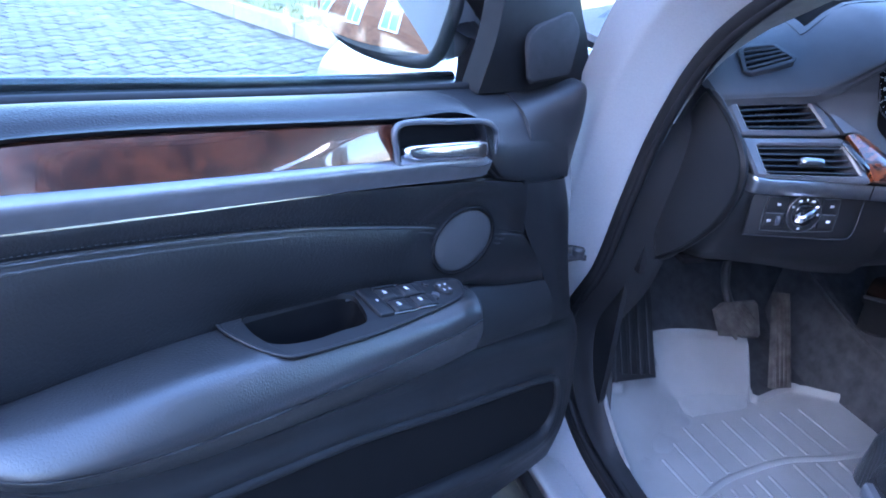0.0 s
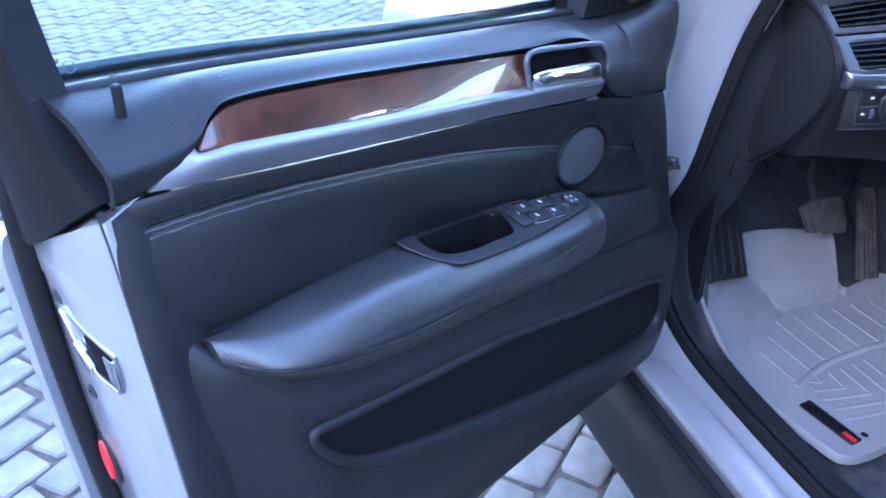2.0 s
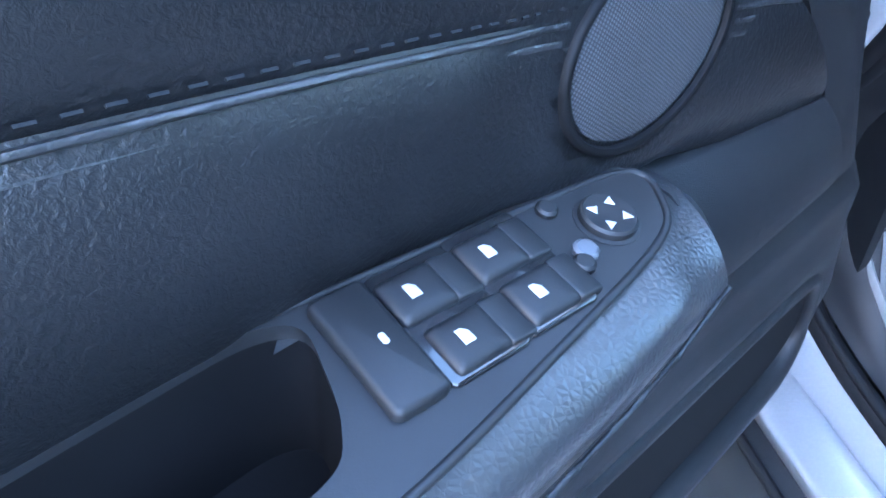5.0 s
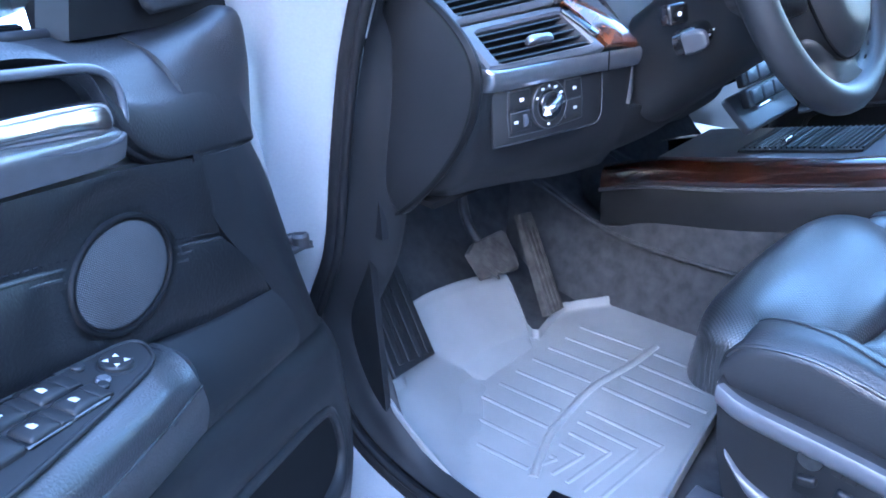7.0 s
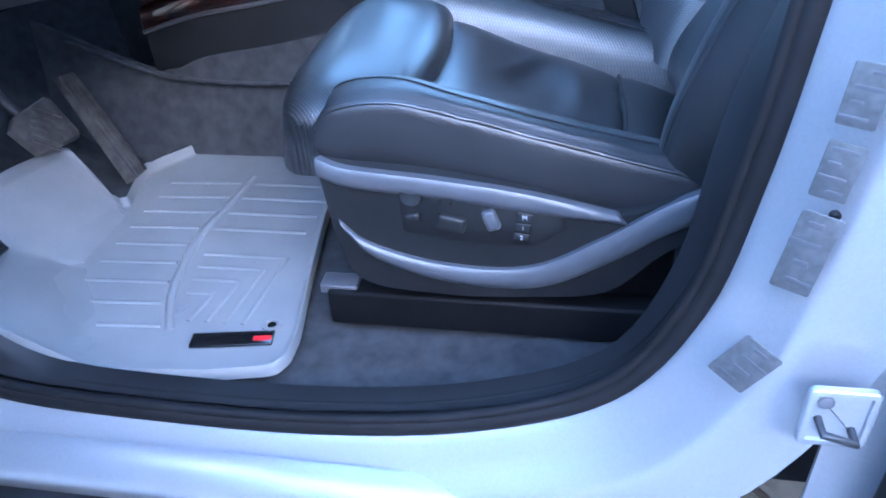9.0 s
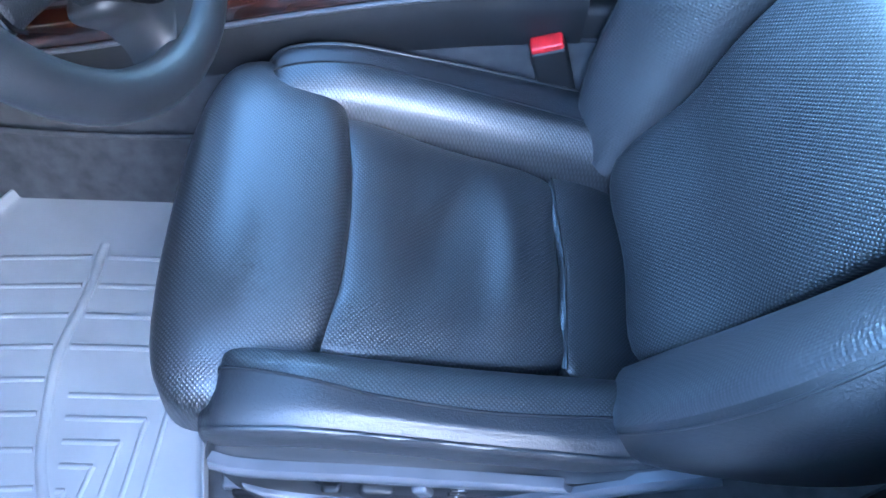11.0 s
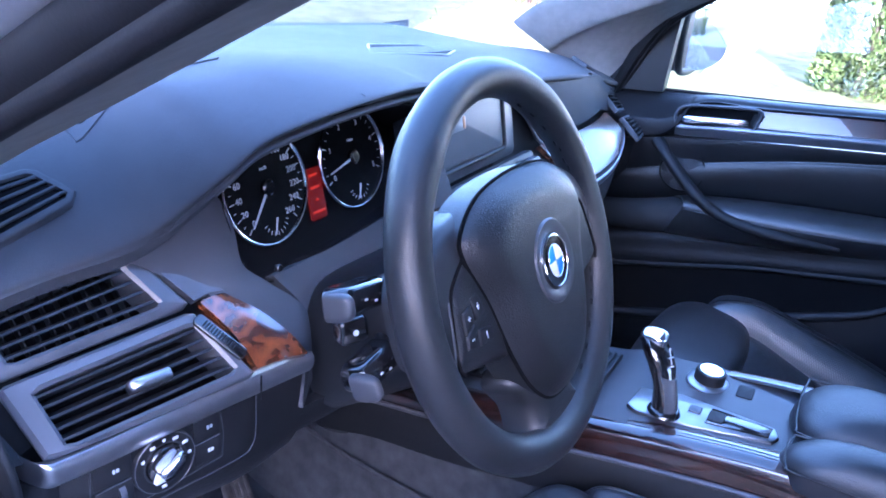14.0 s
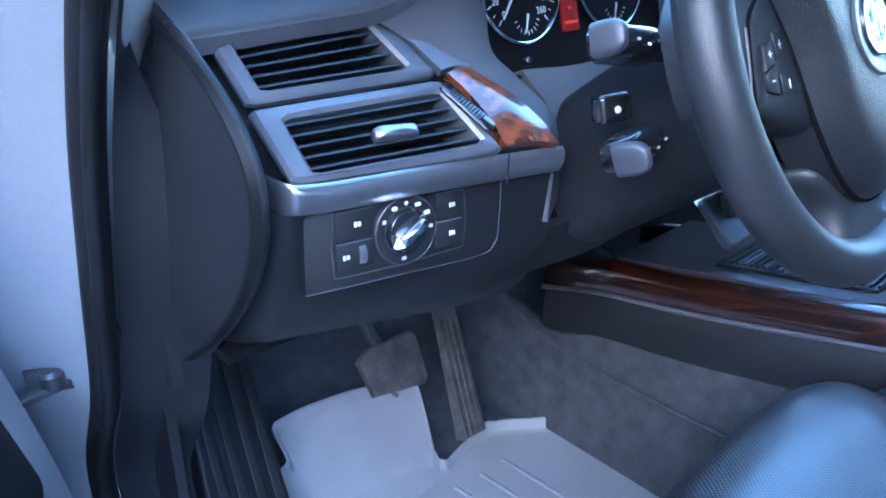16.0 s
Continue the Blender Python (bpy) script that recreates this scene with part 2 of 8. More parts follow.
def tangent_spline(pts, n, closed=False):
    """n points on a smooth curve through pts."""
    p = np.array(pts, float)
    k = len(p)
    if k == 2:
        return p[0] + (p[1] - p[0]) * np.linspace(0, 1, n)[:, None]
    u = np.linspace(0, k if closed else k - 1, n, endpoint=not closed)
    i = np.minimum(u.astype(int), k - 1 if closed else k - 2)
    f = (u - i)[:, None]
    if closed:
        a, b, c, d = p[(i - 1) % k], p[i % k], p[(i + 1) % k], p[(i + 2) % k]
    else:
        e = np.vstack([2 * p[0] - p[1], p, 2 * p[-1] - p[-2]])
        a, b, c, d = e[i], e[i + 1], e[i + 2], e[i + 3]
    return 0.5 * (2 * b + (c - a) * f + (2 * a - 5 * b + 4 * c - d) * f**2 + (3 * b - a - 3 * c + d) * f**3)


def mk(verts, faces, smooth=True, sharp=35):
    """A mesh through the current transform; faces turn round where it mirrors."""
    m = TM[0]
    me = bpy.data.meshes.new("m")
    v = [m @ Vector(p) for p in verts]
    if m.determinant() < 0:
        faces = [tuple(reversed(f)) for f in faces]
    me.from_pydata([tuple(p) for p in v], [], [tuple(f) for f in faces])
    bm = bmesh.new()
    bm.from_mesh(me)
    bmesh.ops.remove_doubles(bm, verts=bm.verts, dist=1e-6)
    bmesh.ops.recalc_face_normals(bm, faces=bm.faces)
    limit = radians(sharp)
    for f in bm.faces:
        f.smooth = smooth
    for e in bm.edges:
        if len(e.link_faces) == 2 and e.calc_face_angle(0) > limit:
            e.smooth = False
    bm.to_mesh(me)
    bm.free()
    return me


def thing(name, at, label, category, group="", kind=""):
    e = new(name)
    e.empty_display_size = 0.05
    e.matrix_world = at if isinstance(at, Matrix) else Matrix.Translation(at)
    return tagged(e, label, category, group, kind)


def part(name, me, mat, parent=None, label=""):
    """A mesh in world metres under a thing or a part of it."""
    ob = new(name, me)
    if not me.materials:
        me.materials.append(mat)
    if parent is not None:
        ob.parent = parent
        if parent.parent is None and parent not in LOCAL:
            ob.matrix_parent_inverse = parent.matrix_basis.inverted()
    if label:
        ob["label"] = label
    return ob


def solo(name, me, mat, label, category, group="", kind=""):
    ob = part(name, me, mat)
    return tagged(ob, label, category, group, kind)


def grid(a, closed_u=False, closed_v=False, thick=0.0, away=None, cap=False, sharp=40, keep=None):
    """A sheet from an array of rows of points; with thick it gets a back side, pushed along away or the normals."""
    a = np.asarray(a, float)
    nu, nv = a.shape[:2]
    verts = a.reshape(-1, 3)
    ui, vi = nu if closed_u else nu - 1, nv if closed_v else nv - 1
    at = lambda i, j: (i % nu) * nv + j % nv
    faces = [(at(i, j), at(i + 1, j), at(i + 1, j + 1), at(i, j + 1)) for i in range(ui) for j in range(vi)]
    if keep:
        faces = [f for f in faces if keep(*verts[list(f)].mean(0))]
    if thick:
        if away is None:
            du, dv = np.gradient(a, axis=0), np.gradient(a, axis=1)
            n = np.cross(du, dv)
            n /= np.linalg.norm(n, axis=2, keepdims=True) + 1e-12
            back = (a - n * thick).reshape(-1, 3)
        else:
            back = verts + np.array(away, float) * thick
        k = len(verts)
        faces += [tuple(q + k for q in reversed(f)) for f in faces]
        rim = []
        if not closed_v:
            for i in range(ui):
                rim += [(at(i, 0), at(i + 1, 0)), (at(i + 1, nv - 1), at(i, nv - 1))]
        if not closed_u:
            for j in range(vi):
                rim += [(at(0, j + 1), at(0, j)), (at(nu - 1, j), at(nu - 1, j + 1))]
        faces += [(p, q, q + k, p + k) for p, q in rim]
        verts = np.vstack([verts, back])
    elif cap:
        faces += [tuple(at(0, j) for j in range(nv)), tuple(reversed([at(nu - 1, j) for j in range(nv)]))]
    return mk(verts, faces, sharp=sharp)


def net(rows, nu, nv, **kw):
    """A smooth sheet through a coarse net of points."""
    cross = np.array([tangent_spline(r, nv) for r in rows])
    return grid(np.stack([tangent_spline(cross[:, j], nu) for j in range(nv)], 1), **kw)


def band(a, b, n=40, k=7, bulge=0.0, out=(1, 0, 0), thick=0.012, lip=0.35):
    """A padded strip between two curves: bulges out in the middle, rounds off at both edges."""
    ca, cb, out = tangent_spline(a, n), tangent_spline(b, n), np.array(out, float)
    v = 0.5 - 0.5 * np.cos(np.linspace(0, np.pi, k + 4))
    h = bulge * (1 - np.abs(2 * v - 1) ** 2.6)
    sheet = ca[:, None] + (cb - ca)[:, None] * v[None, :, None] + out * h[None, :, None]
    return grid(sheet, thick=thick, away=-out)


def tube(path, r, seg=8, closed=False, squash=1.0, up=(0, 0, 1)):
    p = np.asarray(path, float)
    n = len(p)
    t = np.roll(p, -1, 0) - np.roll(p, 1, 0) if closed else np.gradient(p, axis=0)
    t /= np.linalg.norm(t, axis=1, keepdims=True)
    side = np.cross(t, np.array(up, float))
    bad = np.linalg.norm(side, axis=1) < 1e-3
    side[bad] = np.cross(t[bad], (0.3, 1, 0.1))
    side /= np.linalg.norm(side, axis=1, keepdims=True)
    top = np.cross(side, t)
    r = np.broadcast_to(np.asarray(r, float), (n,))
    th = np.linspace(0, 2 * np.pi, seg, endpoint=False)
    rings = p[:, None] + r[:, None, None] * (np.cos(th)[None, :, None] * side[:, None] + squash * np.sin(th)[None, :, None] * top[:, None])
    return grid(rings, closed_u=closed, closed_v=True, cap=not closed, sharp=60)


def frame_of(origin, u, n):
    """A frame whose first axis is u, whose third is n."""
    n = Vector(n).normalized()
    u = Vector(u)
    u = (u - u.dot(n) * n).normalized()
    v = n.cross(u)
    m = Matrix((u, v, n)).transposed().to_4x4()
    m.translation = origin
    return m


def put(m, pts):
    return [tuple(m @ Vector(p)) for p in pts]


def rrect(w, h, r, seg=4):
    pts = []
    for cx, cy, a0 in ((w / 2 - r, h / 2 - r, 0), (-w / 2 + r, h / 2 - r, 90), (-w / 2 + r, -h / 2 + r, 180), (w / 2 - r, -h / 2 + r, 270)):
        pts += [(cx + r * math.cos(radians(a0 + 90 * k / seg)), cy + r * math.sin(radians(a0 + 90 * k / seg))) for k in range(seg + 1)]
    return np.array(pts)


def oval(a, b, n=28):
    th = np.linspace(0, 2 * np.pi, n, endpoint=False)
    return np.stack([a * np.cos(th), b * np.sin(th)], 1)


def inset(o, d):
    """A closed outline drawn in by d along its normals."""
    t = np.roll(o, -1, 0) - np.roll(o, 1, 0)
    t /= np.linalg.norm(t, axis=1, keepdims=True) + 1e-12
    n = np.stack([-t[:, 1], t[:, 0]], 1)
    area = 0.5 * np.sum(o[:, 0] * np.roll(o[:, 1], -1) - np.roll(o[:, 0], -1) * o[:, 1])
    return o + n * d * (1 if area > 0 else -1)


def slab(m, outline, h, bevel=0.002, seg=2, hollow=0.0, wall=0.0):
    """An outline raised by h along the frame's third axis, with a rounded upper edge. hollow: a sunk field of that depth inside wall."""
    o = np.asarray(outline, float)
    rings = [np.c_[o, np.zeros(len(o))]]
    for k in range(seg + 1):
        a = math.pi / 2 * k / seg
        rings.append(np.c_[inset(o, bevel * (1 - math.cos(a))), np.full(len(o), h - bevel + bevel * math.sin(a))])
    if hollow:
        rings.append(np.c_[inset(o, wall), np.full(len(o), h)])
        rings.append(np.c_[inset(o, wall + 0.0006), np.full(len(o), h - hollow)])
    n = len(o)
    verts = put(m, np.vstack(rings))
    faces = [(i * n + j, i * n + (j + 1) % n, (i + 1) * n + (j + 1) % n, (i + 1) * n + j) for i in range(len(rings) - 1) for j in range(n)]
    faces += [tuple(range(n)), tuple(range((len(rings) - 1) * n, len(rings) * n))]
    return mk(verts, faces, sharp=50)


def block(m, w, d, h, bevel=0.004):
    return slab(m, rrect(w, d, bevel, 2), h, bevel * 0.9)


def pillow(m, outline, h, p=3.0, depth=0.02, n=56, shape=None, rings=12, control=True):
    """A padded form on an outline: flat with round shoulders for a large p, domed for a small one."""
    o = tangent_spline(outline, n, True) if control else np.asarray(outline, float)
    c = o.mean(0)
    verts = [(c[0], c[1], h)]
    rr = np.sin(np.linspace(0, np.pi / 2, rings + 1))[1:]
    for r in rr:
        q = c + (o - c) * r
        verts += [(x, y, h * (1 - min(1, r) ** p) ** (1 / p)) for x, y in q]
    verts += [(x, y, -depth) for x, y in c + (o - c) * 0.985]
    if shape:
        verts = [shape(*q) for q in verts]
    k = len(o)
    faces = [(0, 1 + j, 1 + (j + 1) % k) for j in range(k)]
    for i in range(rings):
        faces += [(1 + i * k + j, 1 + (i + 1) * k + j, 1 + (i + 1) * k + (j + 1) % k, 1 + i * k + (j + 1) % k) for j in range(k)]
    faces.append(tuple(1 + rings * k + j for j in range(k)))
    return mk(put(m, verts), faces, sharp=70)


def lathe(m, profile, n=28):
    """A turned form: a profile of (radius, height) about the frame's third axis."""
    th = np.linspace(0, 2 * np.pi, n, endpoint=False)
    a = np.array([[(r * math.cos(t), r * math.sin(t), z) for t in th] for r, z in profile])
    a = np.array(put(m, a.reshape(-1, 3))).reshape(a.shape)
    return grid(a, closed_v=True, cap=True, sharp=35)


def letters(body, m, size, align="CENTER"):
    """Raised writing on the frame's first two axes."""
    c = bpy.data.curves.new("t", "FONT")
    c.body, c.size, c.align_x, c.align_y, c.extrude = body, size, align, "CENTER", 0.0002
    c.resolution_u = 2
    ob = bpy.data.objects.new("t", c)
    me = bpy.data.meshes.new_from_object(ob)
    bpy.data.objects.remove(ob)
    me.transform(TM[0] @ m)
    me.materials.clear()
    return me


def joined(meshes):
    bm = bmesh.new()
    for q in meshes:
        bm.from_mesh(q)
    me = bpy.data.meshes.new("m")
    bm.to_mesh(me)
    bm.free()
    return me


GROUND = -0.06
MID = -0.0235  # the car's middle plane
LEAN = 0.035  # the car stands on a slight side slope
MIRRORED = Matrix(((-1, 0, 0, 2 * MID), (0, 1, 0, 0), (2 * LEAN, 0, 1, -2 * LEAN * MID), (0, 0, 0, 1)))


# ---- ground, kerb and lawn ----
STONE = material("paving_stone", (0.150, 0.139, 0.122), 0.8, vary=0.25, scale=14, bump=0.5, bump_scale=160)
STONE_B = material("paving_stone_worn", (0.150, 0.139, 0.122), 0.8, vary=0.25, scale=14, bump=0.5, bump_scale=160)
SAND = material("joint_sand", (0.075, 0.062, 0.048), 0.95, vary=0.45, scale=30, bump=0.8, bump_scale=200)
KERB = material("kerb_concrete", (0.27, 0.268, 0.26), 0.85, vary=0.15, scale=20, bump=0.5, bump_scale=180)
GRASS = material("dry_grass", (0.13, 0.12, 0.035), 0.9, vary=0.5, scale=4, bump=1.0, bump_scale=60)
GRASS_BLADE = material("grass_blade", (0.16, 0.15, 0.045), 0.8, vary=0.5, scale=3)
for m, key in ((STONE, "Object Info"), (STONE_B, "Geometry")):
    n, l = m.node_tree.nodes, m.node_tree.links
    b = n["Principled BSDF"]
    old = b.inputs["Base Color"].links[0].from_socket
    info = n.new("ShaderNodeObjectInfo" if key == "Object Info" else "ShaderNodeNewGeometry")
    ramp = n.new("ShaderNodeMapRange")
    ramp.inputs["To Min"].default_value, ramp.inputs["To Max"].default_value = 0.72, 1.2
    l.new(info.outputs["Random" if key == "Object Info" else "Random Per Island"], ramp.inputs["Value"])
    mul = n.new("ShaderNodeVectorMath")
    mul.operation = "SCALE"
    l.new(old, mul.inputs[0])
    l.new(ramp.outputs["Result"], mul.inputs["Scale"])
    l.new(mul.outputs[0], b.inputs["Base Color"])

ground = solo("ground", grid([[(x, y, GROUND - 0.012) for y in (-400, -20, 20, 400)] for x in (-400, -20, 20, 400)]), SAND,
              "sandy ground sheet under grey stone paving", "ground", kind="structure")

KERB_A, KERB_B = Vector((-4.5, 14.3, 0)), Vector((3.4, -1.5, 0))
kerb_way = (KERB_B - KERB_A).normalized()
kerb_out = Vector((-kerb_way.y, kerb_way.x, 0))


def beyond_kerb(x, y):
    return (Vector((x, y, 0)) - KERB_A).dot(kerb_out)


# ---- the car's shell: aperture of the driver's door ----
APERTURE = [(0.445, 0.56), (0.40, 0.43), (0.30, 0.378), (0.12, 0.365), (-0.08, 0.368), (-0.25, 0.395), (-0.385, 0.455), (-0.452, 0.565),
            (-0.478, 0.70), (-0.492, 0.84), (-0.510, 1.05), (-0.525, 1.28), (-0.515, 1.42), (-0.46, 1.482), (-0.36, 1.443),
            (-0.20, 1.359), (-0.04, 1.272), (0.11, 1.184), (0.222, 1.092), (0.292, 0.97), (0.335, 0.84), (0.375, 0.70)]
ring2 = tangent_spline(APERTURE, 132, True)
way2 = np.roll(ring2, -1, 0) - np.roll(ring2, 1, 0)
way2 /= np.linalg.norm(way2, axis=1, keepdims=True)
out2 = np.stack([way2[:, 1], -way2[:, 0]], 1)
if ((ring2 + 0.1 * out2) ** 2).sum() < ((ring2 - 0.1 * out2) ** 2).sum():
    out2 = -out2
out2 = np.where((((ring2 - ring2.mean(0)) * out2).sum(1) < 0)[:, None], -out2, out2)
for _ in range(3):
    out2 = out2 + np.roll(out2, 1, 0) + np.roll(out2, -1, 0)
    out2 /= np.linalg.norm(out2, axis=1, keepdims=True)


LIFT = np.stack([np.zeros(132), np.clip((ring2[:, 1] - 0.98) / 0.14, 0, 1) * (ring2[:, 0] > -0.45)], 1)
RISE = [0.0]


def ring_sheet(profile, thick=0.003, pick=slice(None), closed=True):
    """A sheet round the aperture: a profile of (way out from its edge, x)."""
    p, o = ring2[pick] + RISE[0] * LIFT[pick], out2[pick]
    a = np.array([[(x, *(q + d * w)) for d, x in profile] for q, w in zip(p, o)])
    return grid(a, closed_u=closed, thick=thick, away=(1, 0, 0), sharp=50)


def ring_line(d, x, pick=slice(None)):
    return np.array([(x, *(q + d * w)) for q, w in zip(ring2[pick] + RISE[0] * LIFT[pick], out2[pick])])


def shell(side):
    mine = side == "driver"
    TM[0] = Matrix.Identity(4) if mine else MIRRORED
    body = thing("car_side_frame", TM[0] @ Vector((-0.88, 0, 0.30)), "silver painted steel door frame of an off-road car", "car body", kind="structure")
    prof = [(0.008, -0.792), (0.012, -0.812), (0.022, -0.826), (0.036, -0.842), (0.050, -0.862), (0.062, -0.872), (0.095, -0.876), (0.125, -0.880)]
    s = tangent_spline(prof, 22)
    part("painted_frame", ring_sheet(s), PAINT, body)
    narrow = np.where((ring2[:, 1] > 0.95) & (ring2[:, 0] > -0.42), -0.35, np.where((ring2[:, 0] < -0.40) & (ring2[:, 1] > 0.6), np.where(ring2[:, 1] > 0.8, -0.3, 0.25), np.where(ring2[:, 0] > 0.3, 0.8, 0.05)))
    wide = np.where((ring2[:, 1] < 0.52) & (ring2[:, 0] < 0.38), 0.55, np.where((ring2[:, 1] > 0.95) & (ring2[:, 0] > -0.42), 0.12, 1.0))
    for _ in range(6):
        narrow = (narrow + np.roll(narrow, 1) + np.roll(narrow, -1)) / 3
        wide = (wide + np.roll(wide, 1) + np.roll(wide, -1)) / 3
    trim = tangent_spline([(0.004, -0.788), (-0.010, -0.775), (-0.026, -0.764), (-0.040, -0.750), (-0.052, -0.732)], 12)
    part("inner_trim", grid(np.array([[(-0.788 + (x + 0.788) * h, *(q + d * k * w)) for d, x in trim] for q, w, k, h in zip(ring2 + RISE[0] * LIFT, out2, narrow, wide)]), closed_u=True, thick=0.003, away=(1, 0, 0), sharp=50), PILLAR_TRIM, body,
         "black grained plastic sill and pillar cover")
    seal = part("door_seal", tube(ring_line(0.006, -0.803), 0.0125, 10, closed=True, up=(1, 0, 0)), RUBBER, body, "black rubber door seal")
    part("seal_lip", tube(ring_line(-0.006, -0.806), 0.006, 8, closed=True, up=(1, 0, 0)), RUBBER, seal)
    part("seal_base", tube(ring_line(0.017, -0.797), 0.006, 8, closed=True, up=(1, 0, 0)), RUBBER, seal)
    part("trim_groove", tube(ring_line(0.001, -0.778, slice(8, 44)), 0.003, 6, up=(1, 0, 0)), RUBBER, body)
    part("pillar_base", net([[(-0.871, y, z) for z in (0.29, 0.45, 0.62, 0.80)] for y in (-0.565, -0.61, -0.66)], 10, 12, thick=0.004, away=(1, 0, 0)), PAINT, body)
    # sill and rocker
    y = np.linspace(0.62, -0.72, 24)
    rock = [(0.300, -0.872), (0.288, -0.895), (0.268, -0.925), (0.240, -0.940), (0.17, -0.945), (0.10, -0.93), (0.08, -0.88)]
    part("rocker_cover", grid([[(x, q, z) for z, x in tangent_spline([(a, b) for a, b in rock], 18)] for q in y], thick=0.004, away=(1, 0, 0)), SOFT, body,
         "black plastic rocker panel cover")
    part("rocker_edge", tube([(-0.905, q, 0.290) for q in y], 0.006, 8), RUBBER, body)
    part("sill_panel", grid([[(x, q, z) for x, z in tangent_spline([(-0.845, 0.345), (-0.868, 0.338), (-0.885, 0.322), (-0.880, 0.292)], 10)] for q in np.linspace(0.40, -0.72, 36)],
                            thick=0.004, away=(1, 0, 0)), PAINT, body, "silver painted door sill")
    TM[0] = Matrix.Identity(4)
    return body


driver_frame = shell("driver")
RISE[0] = 0.06
shell("passenger")
RISE[0] = 0.0

# stickers, plates and bolts on the driver's rear pillar
for z, y, w, h, tilt in ((0.795, -0.518, 0.024, 0.042, 6), (0.742, -0.514, 0.024, 0.042, 8), (0.676, -0.508, 0.028, 0.066, 10), (0.568, -0.485, 0.034, 0.048, 32)):
    m = frame_of((-0.873 - 0.02 * (0.8 - z), y, z), (0, 1, 0.0), (-1, 0.35, 0.08)) @ pose(0, 0, 0, 0, 0, -tilt)
    st = part("sticker", slab(m, rrect(w, h, 0.002, 2), 0.0012, 0.0004), LABEL_GREY, driver_frame, "dark grey printed label")
    for k in range(4):
        q = m @ Matrix.Translation((0.004 * math.sin(5 * k + z * 90), h * (0.36 - 0.24 * k), 0.0013))
        part("print_bar", slab(q, rrect(w * (0.55 + 0.2 * math.sin(9 * k + z * 50)), h * 0.07, 0.0008, 2), 0.0004, 0.0001), SATIN, st)
plate = frame_of((-0.902, -0.553, 0.545), (0, 1, 0), (-1, 0, 0))
striker = part("striker_plate", slab(plate, rrect(0.052, 0.060, 0.006), 0.006, 0.002, hollow=0.003, wall=0.006), PAINT, driver_frame)
part("striker_bar", tube(put(plate, [(-0.012, 0.012, 0.0), (-0.012, 0.012, 0.018), (0.014, 0.002, 0.020), (0.014, 0.002, 0.0)]), 0.0035, 8), STEEL, striker, "steel striker bar")
part("striker_bolt", lathe(plate @ Matrix.Translation((0.012, -0.016, 0.002)), [(0.006, 0), (0.006, 0.003), (0.004, 0.004), (0.002, 0.004)], 12), ALU, striker)
for y, z, r in ((-0.530, 0.845, 0.008), (-0.545, 0.885, 0.012), (-0.522, 0.705, 0.004)):
    part("plug", lathe(frame_of((-0.868, y, z), (0, 1, 0), (-1, 0, 0)), [(r, 0), (r, 0.003), (r * 0.6, 0.004), (r * 0.2, 0.003)], 16), RUBBER, driver_frame)
part("pillar_loop", tube(put(frame_of((-0.872, -0.548, 0.925), (0, 1, 0), (-1, 0, 0)), [(0, 0.02, 0), (0, 0.02, 0.02), (0.002, -0.016, 0.022), (0, -0.02, 0)]), 0.005, 8), CHROME, driver_frame)

# outer panels round the doors
for name, y0, y1 in (("rear_door_skin", -0.625, -1.55),):
    me = grid([[(x, y, z) for x, z in tangent_spline([(-0.86, 0.28), (-0.935, 0.34), (-0.955, 0.62), (-0.94, 0.95), (-0.90, 1.07)], 18)] for y in np.linspace(y0, y1, 8)], thick=0.004, away=(1, 0, 0))
    rear_door = solo("rear_car_door", me, PAINT, "silver painted closed rear car door behind the pillar", "car door")
    part("door_edge", tube([(x, y0 + 0.002, z) for x, z in tangent_spline([(-0.86, 0.28), (-0.935, 0.34), (-0.955, 0.62), (-0.94, 0.95), (-0.90, 1.07)], 24)], 0.006, 8, up=(0, 1, 0)), PAINT, rear_door)
    part("edge_rubber", tube([(x + 0.03, y0 + 0.012, z) for x, z in tangent_spline([(-0.88, 0.30), (-0.925, 0.36), (-0.935, 0.62), (-0.92, 0.95), (-0.88, 1.07)], 24)], 0.009, 8, up=(0, 1, 0)), RUBBER, rear_door)
    part("side_moulding", slab(frame_of((-0.952, -0.90, 0.452), (0, 1, 0), (-1, 0, 0)), rrect(0.53, 0.045, 0.012), 0.012, 0.005), SOFT, rear_door, "black plastic side moulding")

